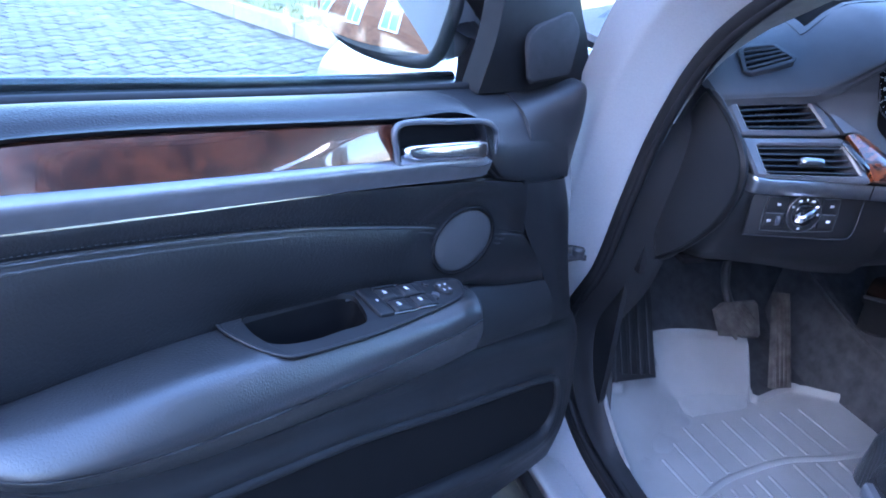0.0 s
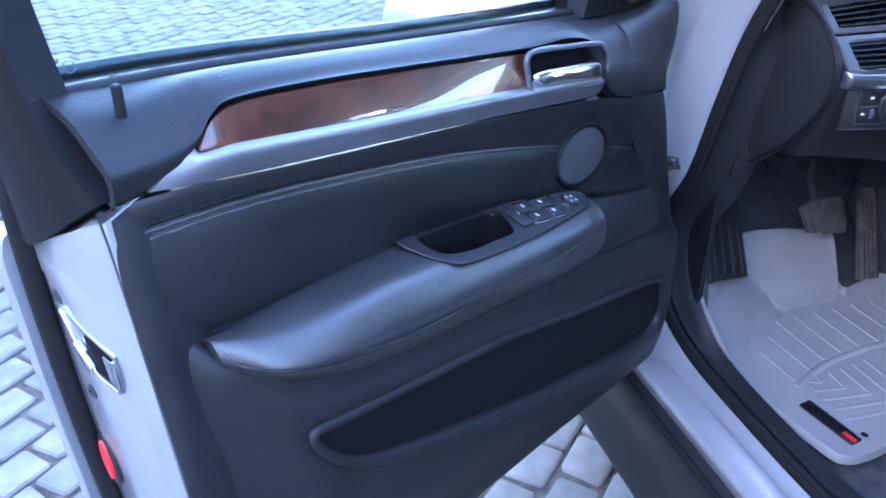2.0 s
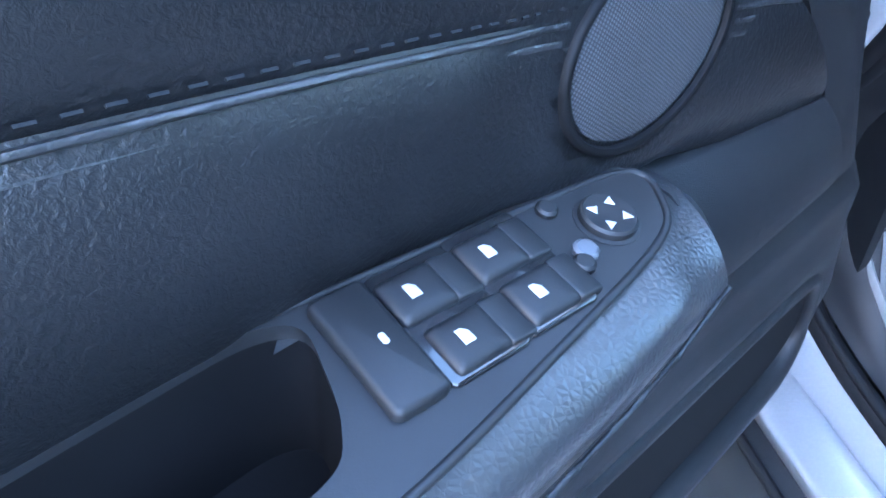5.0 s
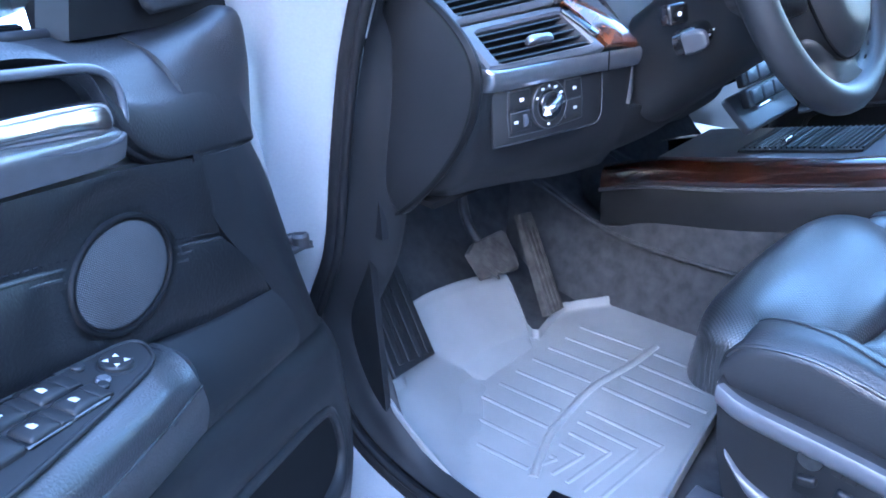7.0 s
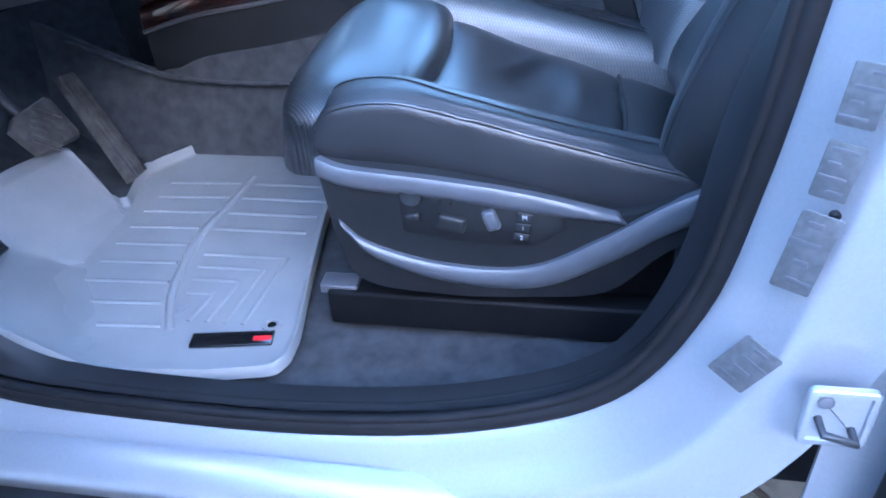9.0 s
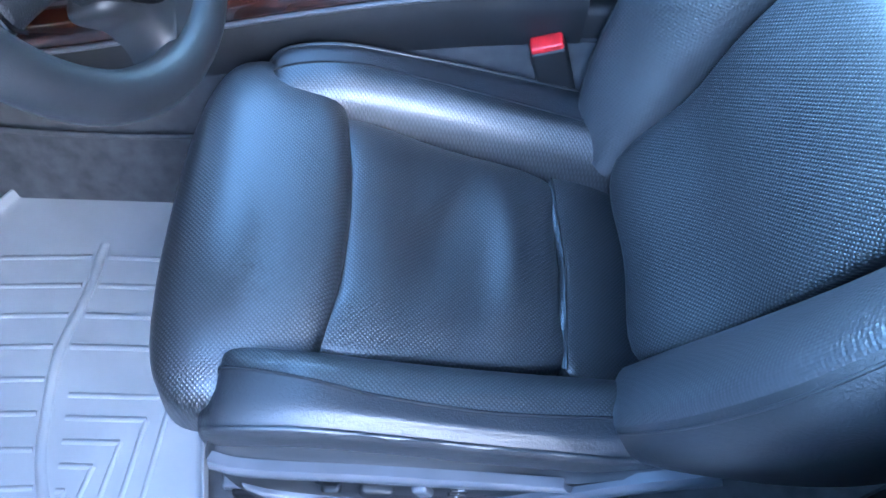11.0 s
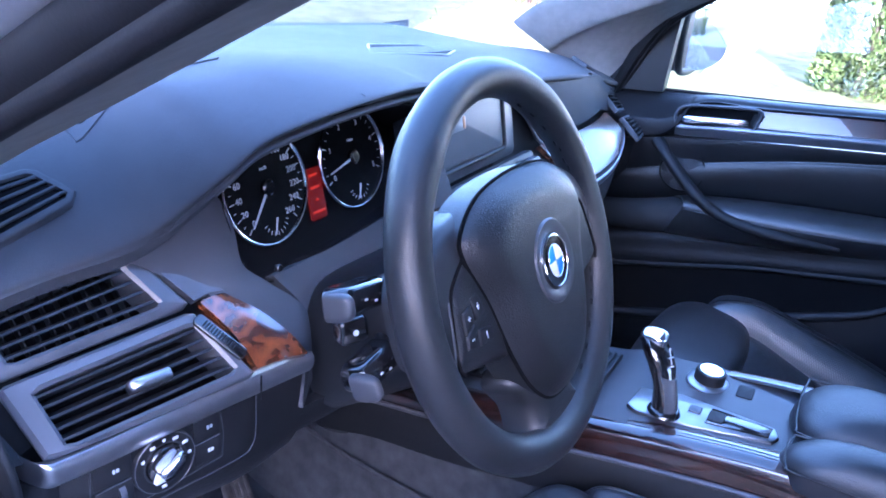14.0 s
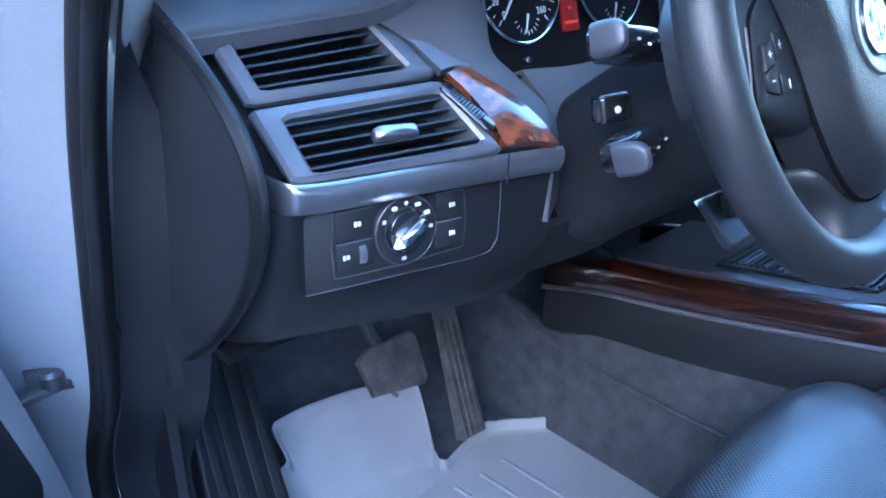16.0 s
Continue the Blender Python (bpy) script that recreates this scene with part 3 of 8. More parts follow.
front_end = thing("front_end", (0, 1.2, 0.9), "silver bonnet and front wings of the parked car", "car body", kind="structure")
part("bonnet", net([[(x, 0.83 + 0.0 * k, 1.01 - 0.10 * (x / 0.75) ** 2) for k in (0,)] * 1 + [(x, y, 1.005 - 0.07 * (x / 0.75) ** 2 - 0.055 * ((y - 0.83) / 0.9) ** 2 * 1.6) for y in (1.0, 1.3, 1.6, 1.85)]
                    for x in (-0.74, -0.4, 0.0, 0.4, 0.74)], 28, 20, thick=0.006, away=(0, 0, -1)), PAINT, front_end)
for sgn in (1, -1):
    TM[0] = Matrix.Identity(4) if sgn > 0 else MIRRORED
    w = part("front_wing", net([[(-0.73, y, 1.005 - d), (-0.82, y, 0.985 - d), (-0.90, y, 0.93 - d), (-0.945 - 0.02 * k, y, 0.80 - d), (-0.95 - 0.02 * k, y, 0.45)]
                                for k, (y, d) in enumerate(((0.53, 0.0), (0.80, 0.005), (1.10, 0.02), (1.45, 0.05), (1.80, 0.10)))], 26, 26, thick=0.005, away=(1, 0, 0)), PAINT, front_end)
    part("inner_post", grid([[(-0.80, 0.50, z), (-0.86, 0.535, z), (-0.92, 0.55, z)] for z in (0.28, 0.6, 0.98)], thick=0.004, away=(0, 1, 0)), PAINT, front_end)
    part("front_wheel_tyre", lathe(frame_of((-0.72, 1.16, GROUND + 0.37), (0, 1, 0), (-1, 0, 0)), [(0.24, 0), (0.35, 0.01), (0.37, 0.05), (0.37, 0.17), (0.35, 0.21), (0.25, 0.215), (0.235, 0.18), (0.05, 0.17)], 40), RUBBER, front_end)
    TM[0] = Matrix.Identity(4)

# roof, pillars, glass, floor and rear closing walls
roof = solo("ceiling", net([[(x, y, 1.60 - 0.10 * (abs(x - MID) / 0.72) ** 3 - 0.16 * max(0, (y + 0.55) / 0.55) ** 2) for x in np.linspace(-0.735, 0.69, 7)]
                            for y in (-2.7, -1.6, -0.9, -0.55, -0.30, -0.12)], 30, 20, thick=0.03, away=(0, 0, 1)), FABRIC,
            "light grey fabric headliner under the car roof", "ceiling", kind="structure")
for sgn in (1, -1):
    TM[0] = Matrix.Identity(4) if sgn > 0 else MIRRORED
    pil = thing("windscreen_pillar", TM[0] @ Vector((-0.76, 0.3, 1.0)), "grey fabric covered windscreen pillar", "pillar", kind="structure")
    up = 0.055 if sgn < 0 else 0.0
    feet = {0.42: (-0.764, 0.315, 0.960), 0.37: (-0.775, 0.292, 0.985), 0.30: (-0.788, 0.262, 1.035), 0.20: (-0.795, 0.200, 1.118)}
    rows = []
    for y, k in ((0.42, -0.035), (0.37, -0.012), (0.30, 0), (0.20, 0), (0.10, 0), (0.0, 0), (-0.10, 0), (-0.20, 0), (-0.30, 0), (-0.42, 0)):
        z = 1.259 - 0.545 * y + 0.5 * k
        a, e = np.array(feet.get(y, (-0.797, y - 0.006, z - 0.012))), np.array((-0.702 + k + 0.05 * y, y, z - 0.0005))
        rows.append([tuple(q + np.array((0, 0, up))) for q in (a, a * 0.6 + e * 0.4 + (0, 0, 0.002), e, e + (0.014, 0.004, 0.0055), e + (0.030, 0.035, 0.0245), e + (0.042, 0.08, 0.0485))])
    part("pillar_cover", net(rows, 34, 18, thick=0.010, away=(-0.2, 0.7, 0.7)), LINING, pil)
    part("outer_pillar", net([[(-0.80, y - 0.01, z + 0.008), (-0.825, y + 0.02, z + 0.03), (-0.80, y + 0.07, z + 0.055), (-0.74, y + 0.11, z + 0.05)]
                              for y, z in ((0.36, 1.045), (0.23, 1.122), (0.03, 1.243), (-0.18, 1.358), (-0.40, 1.477)) for z in (z + (0.055 if sgn < 0 else 0),)], 24, 12, thick=0.01, away=(0.6, 0.0, -0.5)), PAINT, pil)
    for q, (y, z, h) in enumerate(((-1.68, 1.28, 0.50),)):
        part("rear_side_wall", grid([[(-0.76, yy, zz) for zz in (0.30, 0.7, 1.06)] for yy in (-0.52, -1.6, -2.7)], thick=0.01, away=(-1, 0, 0)), PLASTIC, pil)
        if sgn < 0:
            part("middle_pillar", net([[(-0.735, -0.50, z), (-0.715, -0.535, z), (-0.725, -0.60, z), (-0.76, -0.63, z)] for z in (0.62, 0.9, 1.2, 1.5)], 14, 10, thick=0.02, away=(-1, 0, 0)), PLASTIC, pil, "dark plastic middle pillar cover")
        part("rear_pillar", grid([[(-0.76, yy, zz) for zz in (1.05, 1.3, 1.56)] for yy in (-2.2, -2.45, -2.7)], thick=0.02, away=(-1, 0, 0)), FABRIC, pil)
        pane = part("rear_side_pane", grid([[(-0.765 + 0.12 * (zz - 1.06), yy, zz) for zz in (1.06, 1.3, 1.56)] for yy in (-0.62, -1.4, -2.2)], thick=0.004, away=(-1, 0, 0)), DARK_GLASS, pil, "tinted rear side window")
        pane.visible_shadow = False
    TM[0] = Matrix.Identity(4)
solo("wall_rear", grid([[(x, -2.7, z) for z in (0.3, 0.7, 1.05)] for x in (-0.76, 0, 0.72)], thick=0.01, away=(0, -1, 0)), VOID,
                 "plain dark wall closing the rear of the cabin", "wall", kind="structure")
windscreen = solo("windscreen", net([[(x, y, z - 0.04 * (abs(x - MID) / 0.7) ** 2) for x in np.linspace(-0.69, 0.643, 7)]
                                     for y, z in ((0.80 - 0.02, 1.055), (0.50, 1.20), (0.20, 1.36), (-0.14, 1.52))], 16, 20, thick=0.004, away=(0, -0.4, -0.9)), GLASS,
                  "clear curved windscreen glass", "windscreen", kind="structure")
windscreen.visible_shadow = False
floor = thing("floor", (-0.4, 0.1, 0.34), "dark grey carpeted car floor", "floor", kind="structure")
part("floor_pan", net([[(x, y, z) for x in np.linspace(-0.765, 0.72, 6)] for y, z in ((-2.7, 0.33), (-0.6, 0.345), (-0.2, 0.335), (0.1, 0.335), (0.42, 0.335), (0.62, 0.42), (0.80, 0.70), (0.84, 1.02))], 60, 10, thick=0.02, away=(0, 0.2, -1)), CARPET, floor)
# ---- driver's door, open ----
DOOR = pose(-0.86, 0.48, 0, 0, 0, -58.7)


def up_to(*pts):
    return [tuple(p) for p in pts]


WELL = [(0.117, -0.706), (0.144, -0.707), (0.157, -0.694), (0.163, -0.664), (0.1625, -0.63), (0.162, -0.598), (0.153, -0.586), (0.137, -0.578), (0.121, -0.574), (0.113, -0.588), (0.112, -0.62), (0.112, -0.66), (0.113, -0.697)]
PLATE = [(0.105, -0.723), (0.139, -0.723), (0.169, -0.702), (0.176, -0.675), (0.178, -0.592), (0.173, -0.52), (0.166, -0.454), (0.154, -0.432), (0.136, -0.429), (0.126, -0.48), (0.115, -0.555), (0.103, -0.649)]


HOLE = [(0.140 + (x - 0.140) * 0.86, -0.575 + (y + 0.575) * 0.955) for x, y in PLATE]


SPK = (0.1238, -0.398, 0.876)  # middle of the door loudspeaker


def seated(me, wanted, lift=0.0):
    """Draws the padding in round the loudspeaker, so that its ring lies flush."""
    if wanted:
        for v in me.vertices:
            x, y, z = v.co
            r = math.hypot((y - SPK[1]) / 0.056, (z - SPK[2]) / 0.040)
            w = min(1, max(0, (1.75 - r) / 0.6))
            goal = SPK[0] + 0.057 * (y - SPK[1]) - 0.135 * (z - SPK[2]) - 0.001 + lift
            v.co.x += (goal - (0.012 if x < 0.106 else 0) - x) * w * w * (3 - 2 * w)
    return me


def inside(x, y, poly):
    hits = [(a[0] + (y - a[1]) * (b[0] - a[0]) / (b[1] - a[1])) > x for a, b in zip(poly, poly[1:] + poly[:1]) if (a[1] > y) != (b[1] > y)]
    return sum(hits) % 2 == 1


def door_trim(door, driver=True):
    """The door in its own frame: x into the car, y forwards from the hinge, z up."""
    belt = up_to((0.030, -1.000, 1.097), (0.030, -0.84, 1.083), (0.030, -0.56, 1.051), (0.032, -0.27, 1.020), (0.05, -0.13, 1.008))
    edge = up_to((0.104, -0.992, 1.030), (0.108, -0.950, 1.037), (0.110, -0.925, 1.055), (0.107, -0.905, 1.074), (0.104, -0.880, 1.079), (0.104, -0.80, 1.072), (0.104, -0.70, 1.059), (0.107, -0.60, 1.046),
                 (0.110, -0.50, 1.034), (0.116, -0.43, 1.030), (0.122, -0.385, 1.012), (0.126, -0.365, 0.968), (0.128, -0.330, 0.938), (0.128, -0.27, 0.923), (0.116, -0.165, 0.901))
    shoulder = up_to((0.107, -0.992, 1.060), (0.110, -0.950, 1.062), (0.108, -0.925, 1.069), (0.101, -0.905, 1.080), (0.094, -0.880, 1.086), (0.092, -0.80, 1.080), (0.092, -0.70, 1.067), (0.095, -0.60, 1.054),
                     (0.098, -0.50, 1.043), (0.104, -0.43, 1.037), (0.113, -0.385, 1.023), (0.119, -0.365, 0.996), (0.121, -0.330, 0.976), (0.119, -0.27, 0.966), (0.104, -0.165, 0.955))
    edge_c, shoulder_c = tangent_spline(edge, 90), tangent_spline(shoulder, 90)
    belt_c = np.stack([np.interp(shoulder_c[:, 1], [p[1] for p in belt], [p[k] for p in belt]) for k in range(3)], 1)
    pad_rows = [tangent_spline([b, b * 0.55 + c * 0.45 + (0.004, 0, 0.007), b * 0.15 + c * 0.85 + (0.001, 0, 0.003), c + (0.003, 0, -0.004), e + (0.001, 0, 0.004), e - (0.006, 0, 0)], 26) for b, c, e in zip(belt_c, shoulder_c, edge_c)]
    part("upper_pad", grid(np.array(pad_rows), thick=0.012, away=(-0.7, 0, -0.5), sharp=60), PAD, door, "black leather-grained upper door pad")
    wood_top = up_to((0.110, -0.918, 1.062), (0.106, -0.903, 1.073), (0.104, -0.875, 1.077), (0.104, -0.80, 1.070), (0.104, -0.70, 1.057), (0.107, -0.60, 1.044), (0.109, -0.515, 1.033))
    part("wood_trim", band(wood_top, up_to((0.116, -0.926, 1.056), (0.118, -0.766, 1.034), (0.1195, -0.52, 1.000)), 50, 6, 0.0004, thick=0.01), WOOD_TRIM, door, "glossy dark burl wood trim strip")
    silver_low = up_to((0.1105, -0.968, 1.037), (0.1165, -0.90, 1.0275), (0.1185, -0.794, 1.0125), (0.1195, -0.57, 0.980), (0.1195, -0.40, 0.953), (0.119, -0.362, 0.950))
    hi = tangent_spline([(0.1105, -0.931, 1.057), (0.1165, -0.89, 1.052), (0.1180, -0.766, 1.034), (0.1195, -0.58, 1.008), (0.1195, -0.40, 0.982), (0.119, -0.362, 0.974)], 50)
    lo = tangent_spline(silver_low, 50)
    ridge = hi * 0.68 + lo * 0.32
    ridge[:, 0] = np.maximum(hi[:, 0], lo[:, 0]) + 0.0062 * np.minimum(1, np.arange(50) / 7)
    lo2 = lo + np.array((0.0005, 0, 0))
    part("silver_strip", grid([[a, a * 0.35 + r * 0.65 + (0.0012, 0, 0.0004), r, r * 0.75 + c * 0.25 + (0.0004, 0, 0), r * 0.35 + c * 0.65 + (0.0004, 0, 0), c] for a, r, c in zip(hi, ridge, lo2)], thick=0.010, away=(-1, 0, 0), sharp=60), TRIM_ALU, door,
         "satin aluminium trim strip")
    roll = up_to((0.106, -0.992, 1.033), (0.115, -0.93, 1.031), (0.1165, -0.90, 1.026), (0.1175, -0.794, 1.010), (0.1185, -0.57, 0.978), (0.120, -0.42, 0.952), (0.125, -0.36, 0.942), (0.129, -0.284, 0.923))
    stitch = up_to((0.108, -0.984, 1.010), (0.112, -0.898, 1.005), (0.112, -0.792, 0.988), (0.112, -0.639, 0.957), (0.115, -0.46, 0.909), (0.122, -0.35, 0.874), (0.129, -0.278, 0.850))
    part("upper_insert", seated(band(roll, stitch, 90, 14, 0.0022, thick=0.014), driver), LEATHER, door)
    low = up_to((0.108, -0.968, 0.900), (0.108, -0.874, 0.891), (0.108, -0.70, 0.874), (0.110, -0.54, 0.850), (0.118, -0.42, 0.822), (0.128, -0.32, 0.789), (0.138, -0.226, 0.768))
    insert = part("leather_insert", seated(band(stitch, low, 90, 14, 0.008, thick=0.014), driver), LEATHER, door, "black wrinkled leather door insert")
    clear = lambda p: not driver or math.hypot((p[1] - SPK[1]) / 0.0555, (p[2] - SPK[2]) / 0.040) > 1.02
    for d in (0.0, 0.006, 0.012):
        line = [p for p in tangent_spline([(x + 0.002, y, z - d - 0.002) for x, y, z in stitch], 160) if clear(p)]
        behind, ahead = [p for p in line if p[1] < SPK[1]], [p for p in line if p[1] >= SPK[1]]
        for run in (behind if d < 0.01 else [], ahead):
            if len(run) > 2:
                part("piping", seated(tube(run, 0.0013, 6), driver, 0.001), LEATHER_SMOOTH, insert)
    dash = [p for p in tangent_spline([(x + 0.003, y, z + 0.004) for x, y, z in stitch], 260)]
    part("stitching", seated(joined([tube(dash[k:k + 2], 0.0006, 4) for k in range(0, 258, 2) if clear(dash[k]) and clear(dash[k + 1])]), driver, 0.0008), STITCH, insert)["kind"] = "stuff"
    part("lower_front_pad", band([(0.122, -0.43, 0.822), (0.130, -0.32, 0.789), (0.140, -0.224, 0.768)], [(0.154, -0.43, 0.742), (0.156, -0.32, 0.722), (0.154, -0.22, 0.700)], 24, 7, 0.012, thick=0.012), SOFT, door)
    # front cover beside the hinge edge
    part("front_cover", net([[(0.129, -0.286, 0.924), (0.130, -0.24, 0.915), (0.112, -0.165, 0.900), (0.035, -0.095, 0.888)],
                             [(0.131, -0.282, 0.866), (0.136, -0.22, 0.858), (0.112, -0.140, 0.848), (0.035, -0.075, 0.84)],
                             [(0.140, -0.224, 0.769), (0.144, -0.18, 0.760), (0.110, -0.110, 0.748), (0.035, -0.055, 0.74)],
                             [(0.154, -0.22, 0.700), (0.150, -0.15, 0.685), (0.110, -0.085, 0.66), (0.035, -0.030, 0.65)]], 26, 18, thick=0.012), SOFT, door)
    # rear edge of the trim, folded round to the shut face
    part("rear_edge_trim", net([[(a, -1.0046, z), (a + 0.005, -1.0035, z), (a + 0.009, -0.996, z + 0.001), (a + 0.008, -0.984, z + 0.002), (b, c, z + 0.004)] for z, a, b, c in
                                ((1.030, 0.100, 0.104, -0.972), (1.00, 0.106, 0.108, -0.968), (0.96, 0.110, 0.110, -0.962), (0.90, 0.116, 0.110, -0.950), (0.84, 0.122, 0.122, -0.950), (0.76, 0.128, 0.134, -0.966), (0.65, 0.130, 0.136, -0.968), (0.54, 0.126, 0.130, -0.960), (0.47, 0.118, 0.122, -0.945))], 44, 16, thick=0.006, away=(-0.6, 0.8, 0)), SOFT, door)
    # armrest
    top = lambda x, y: 0.8635 - 0.155 * (y + 0.60) - 0.20 * (x - 0.14)  # the armrest's upper face round the switches
    inner = up_to((0.108, -0.960, 0.893), (0.106, -0.874, 0.888), (0.104, -0.70, 0.868), (0.106, -0.54, 0.845), (0.114, -0.44, 0.828), (0.122, -0.395, 0.815))
    rows = []
    outer = up_to((0.135, -0.955, 0.893), (0.172, -0.905, 0.874), (0.184, -0.80, 0.852), (0.187, -0.62, 0.829), (0.188, -0.50, 0.820), (0.183, -0.43, 0.814))
    under = up_to((0.128, -0.952, 0.872), (0.160, -0.905, 0.850), (0.166, -0.80, 0.812), (0.166, -0.62, 0.778), (0.166, -0.50, 0.757), (0.160, -0.40, 0.742))
    ca, cb, cc = (tangent_spline(q, 110) for q in (inner, outer, under))
    for a, b, c in zip(ca, cb, cc):
        mid1, mid2 = a * 0.62 + b * 0.38 + (0, 0, 0.010), a * 0.2 + b * 0.8 + (0, 0, 0.011)
        near = min(1, max(0, (a[1] + 0.95) / 0.24)) * min(1, max(0, (-0.40 - a[1]) / 0.02)) * driver
        near = near * near * (3 - 2 * near)
        for q in (mid1, mid2):
            q[2] += (top(q[0], q[1]) - 0.0015 - q[2]) * near
        a = a + np.array((0, 0, max(0, top(a[0], a[1]) - 0.006 - a[2]) * near))
        b = b + np.array((0, 0, 0.010 * near))
        rows.append(tangent_spline([a, mid1, mid2, b + (0.002, 0, -0.002), b * 0.5 + c * 0.5 + (0.006, 0, 0), c], 22))
    arm = part("armrest", grid(np.array(rows), thick=0.012, away=(-0.7, 0, -0.6), keep=(lambda x, y, z: z < 0.80 or not inside(x, y, HOLE)) if driver else None), LEATHER_SMOOTH, door, "padded black leather armrest with worn sheen")
    seam = tangent_spline([(x + 0.0035, y, z - 0.006) for x, y, z in outer], 120)
    part("seam_cord", tube(seam, 0.0012, 6), LEATHER, arm)
    end = tangent_spline([(0.122, -0.397, 0.815), (0.150, -0.398, 0.822), (0.178, -0.425, 0.816), (0.186, -0.47, 0.816)], 16)
    if driver:
        part("armrest_nose", grid([[tuple(p + np.array((0.000, -0.02, 0.006)) * (1 - k) + np.array((0.000, 0.004, -0.014)) * k * k) for k in np.linspace(0, 1, 9)] for p in end], thick=0.01), LEATHER_SMOOTH, arm)
    if driver:
        # switch panel with grip well
        n = Vector((0.20, 0.155, 1)).normalized()
        well_o = WELL
        face_o = PLATE
        oa, ob_ = tangent_spline(face_o, 72, True), tangent_spline(well_o, 72, True)
        plate = []
        z_at = lambda x, y, d: (x, y, top(x, y) + d)
        c0 = oa.mean(0)
        plate.append([z_at(*(c0 + (q - c0) * 1.0), -0.012) for q in oa])
        plate.append([z_at(*(c0 + (q - c0) * 1.0), 0.000) for q in oa])
        plate.append([z_at(*(c0 + (q - c0) * 0.985), 0.0022) for q in oa])
        k0 = max(range(72), key=lambda k: -oa[k][1])
        # rim of the well, matched by angle about the well's middle
        wc = ob_.mean(0)
        ang = lambda q: math.atan2(q[1] - wc[1], q[0] - wc[0])
        well = sorted(ob_.tolist(), key=ang)
        face = sorted((c0 + (oa - c0) * 0.985).tolist(), key=ang)
        verts = [z_at(*q, 0.0022) for q in face] + [z_at(*q, 0.0022) for q in well]
        verts += [z_at(*q, -0.004) for q in well] + [z_at(*(wc + (np.array(q) - wc) * 0.86), -0.052) for q in well]
        k = 72
        faces = [(i, (i + 1) % k, k + (i + 1) % k, k + i) for i in range(k)] + [(k + i, k + (i + 1) % k, 2 * k + (i + 1) % k, 2 * k + i) for i in range(k)]
        plate_ob = part("switch_plate", mk(verts[:3 * k], faces, sharp=30), PLASTIC, arm, "black plastic switch panel")
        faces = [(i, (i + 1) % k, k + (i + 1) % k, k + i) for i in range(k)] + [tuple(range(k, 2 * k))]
        # near-black walls and floor carry the shade of the well in their colour
        part("grip_well", mk(verts[2 * k:], faces, sharp=30), VOID, arm, "deep grip well with its shade put in as near-black")
        part("plate_edge", tube([z_at(*q, 0.0012) for q in tangent_spline(face_o, 90, True)], 0.0018, 8, closed=True), PLASTIC, arm)
        frame = frame_of((0, 0, 0), (0.10, 1, -0.155), n)
        for y, xs in ((-0.541, (0.1330, 0.1545)), (-0.510, (0.1355, 0.1565))):
            mb = frame.copy()
            mb.translation = (sum(xs) / 2 - 0.001, y + 0.004, top(sum(xs) / 2, y) + 0.001)
            part("switch_bed", slab(mb, rrect(0.032, 0.046, 0.003), 0.0025, 0.001), GLOSS, arm)
            for x in xs:
                mb = frame.copy()
                mb.translation = (x, y, top(x, y) + 0.002)
                s = part("window_switch", pillow(mb @ Matrix.Translation((0.001, 0, 0)), rrect(0.022, 0.0185, 0.002, 2), 0.0055, 3.5, 0.002, control=False), PLASTIC, arm, "black rocker window switch")
                part("switch_hollow", slab(mb @ pose(0.0160, 0, 0.0006, 0, 9, 0), rrect(0.0115, 0.0185, 0.0015, 3), 0.0028, 0.001), PLASTIC, arm)
                mark = [(-0.0026, -0.0019), (0.0010, -0.0019), (0.0029, 0.0), (0.0029, 0.0021), (-0.0026, 0.0021)]
                part("window_mark", slab(mb @ pose(-0.001, 0, 0.0054, 0, 0, 90), np.array(mark), 0.0004, 0.0001), WHITE_GLOW, arm)
        mb = frame.copy()
        mb.translation = (0.140, -0.5625, top(0.14, -0.5625) + 0.001)
        part("blind_switch", slab(mb, rrect(0.020, 0.046, 0.003), 0.0055, 0.002), PLASTIC, arm)
        part("blind_mark", slab(mb @ Matrix.Translation((0.002, 0.0, 0.0055)), rrect(0.0022, 0.0040, 0.0009), 0.0004, 0.0001), WHITE_GLOW, arm)
        mb = frame.copy()
        mb.translation = (0.148, -0.460, top(0.148, -0.460) + 0.0015)
        knob = part("mirror_knob", lathe(mb, [(0.0128, 0), (0.0128, 0.001), (0.0112, 0.0014), (0.0110, 0.0036), (0.0100, 0.0046), (0.004, 0.0040)], 28), PLASTIC, arm, "round black mirror adjusting knob")
        for a in range(4):
            part("arrow_mark", slab(mb @ pose(0, 0, 0, 0, 0, 45 + 90 * a) @ Matrix.Translation((0.0066, 0, 0.0044)), np.array([(-0.0018, -0.0020), (0.0022, 0.0), (-0.0018, 0.0020)]), 0.0004, 0.0001), WHITE_GLOW, arm)
        for dx, dy, r, mat_ in ((-0.0160, -0.015, 0.0042, PLASTIC), (0.0050, -0.0200, 0.0048, SATIN), (0.0085, -0.0255, 0.0042, PLASTIC)):
            m2 = frame.copy()
            m2.translation = (0.148 + dx, -0.460 + dy, top(0.148 + dx, -0.460 + dy) + 0.0015)
            part("button", lathe(m2, [(r, 0), (r, 0.0025), (r * 0.75, 0.0035), (r * 0.2, 0.0036)], 16), mat_, arm)
    # speaker
    ms = frame_of(SPK, (0, 1, 0), (1, -0.057, 0.135)) @ pose(0, 0, 0, 0, 0, 4.5)
    wide, high = (0.0555, 0.0400) if driver else (0.050, 0.048)
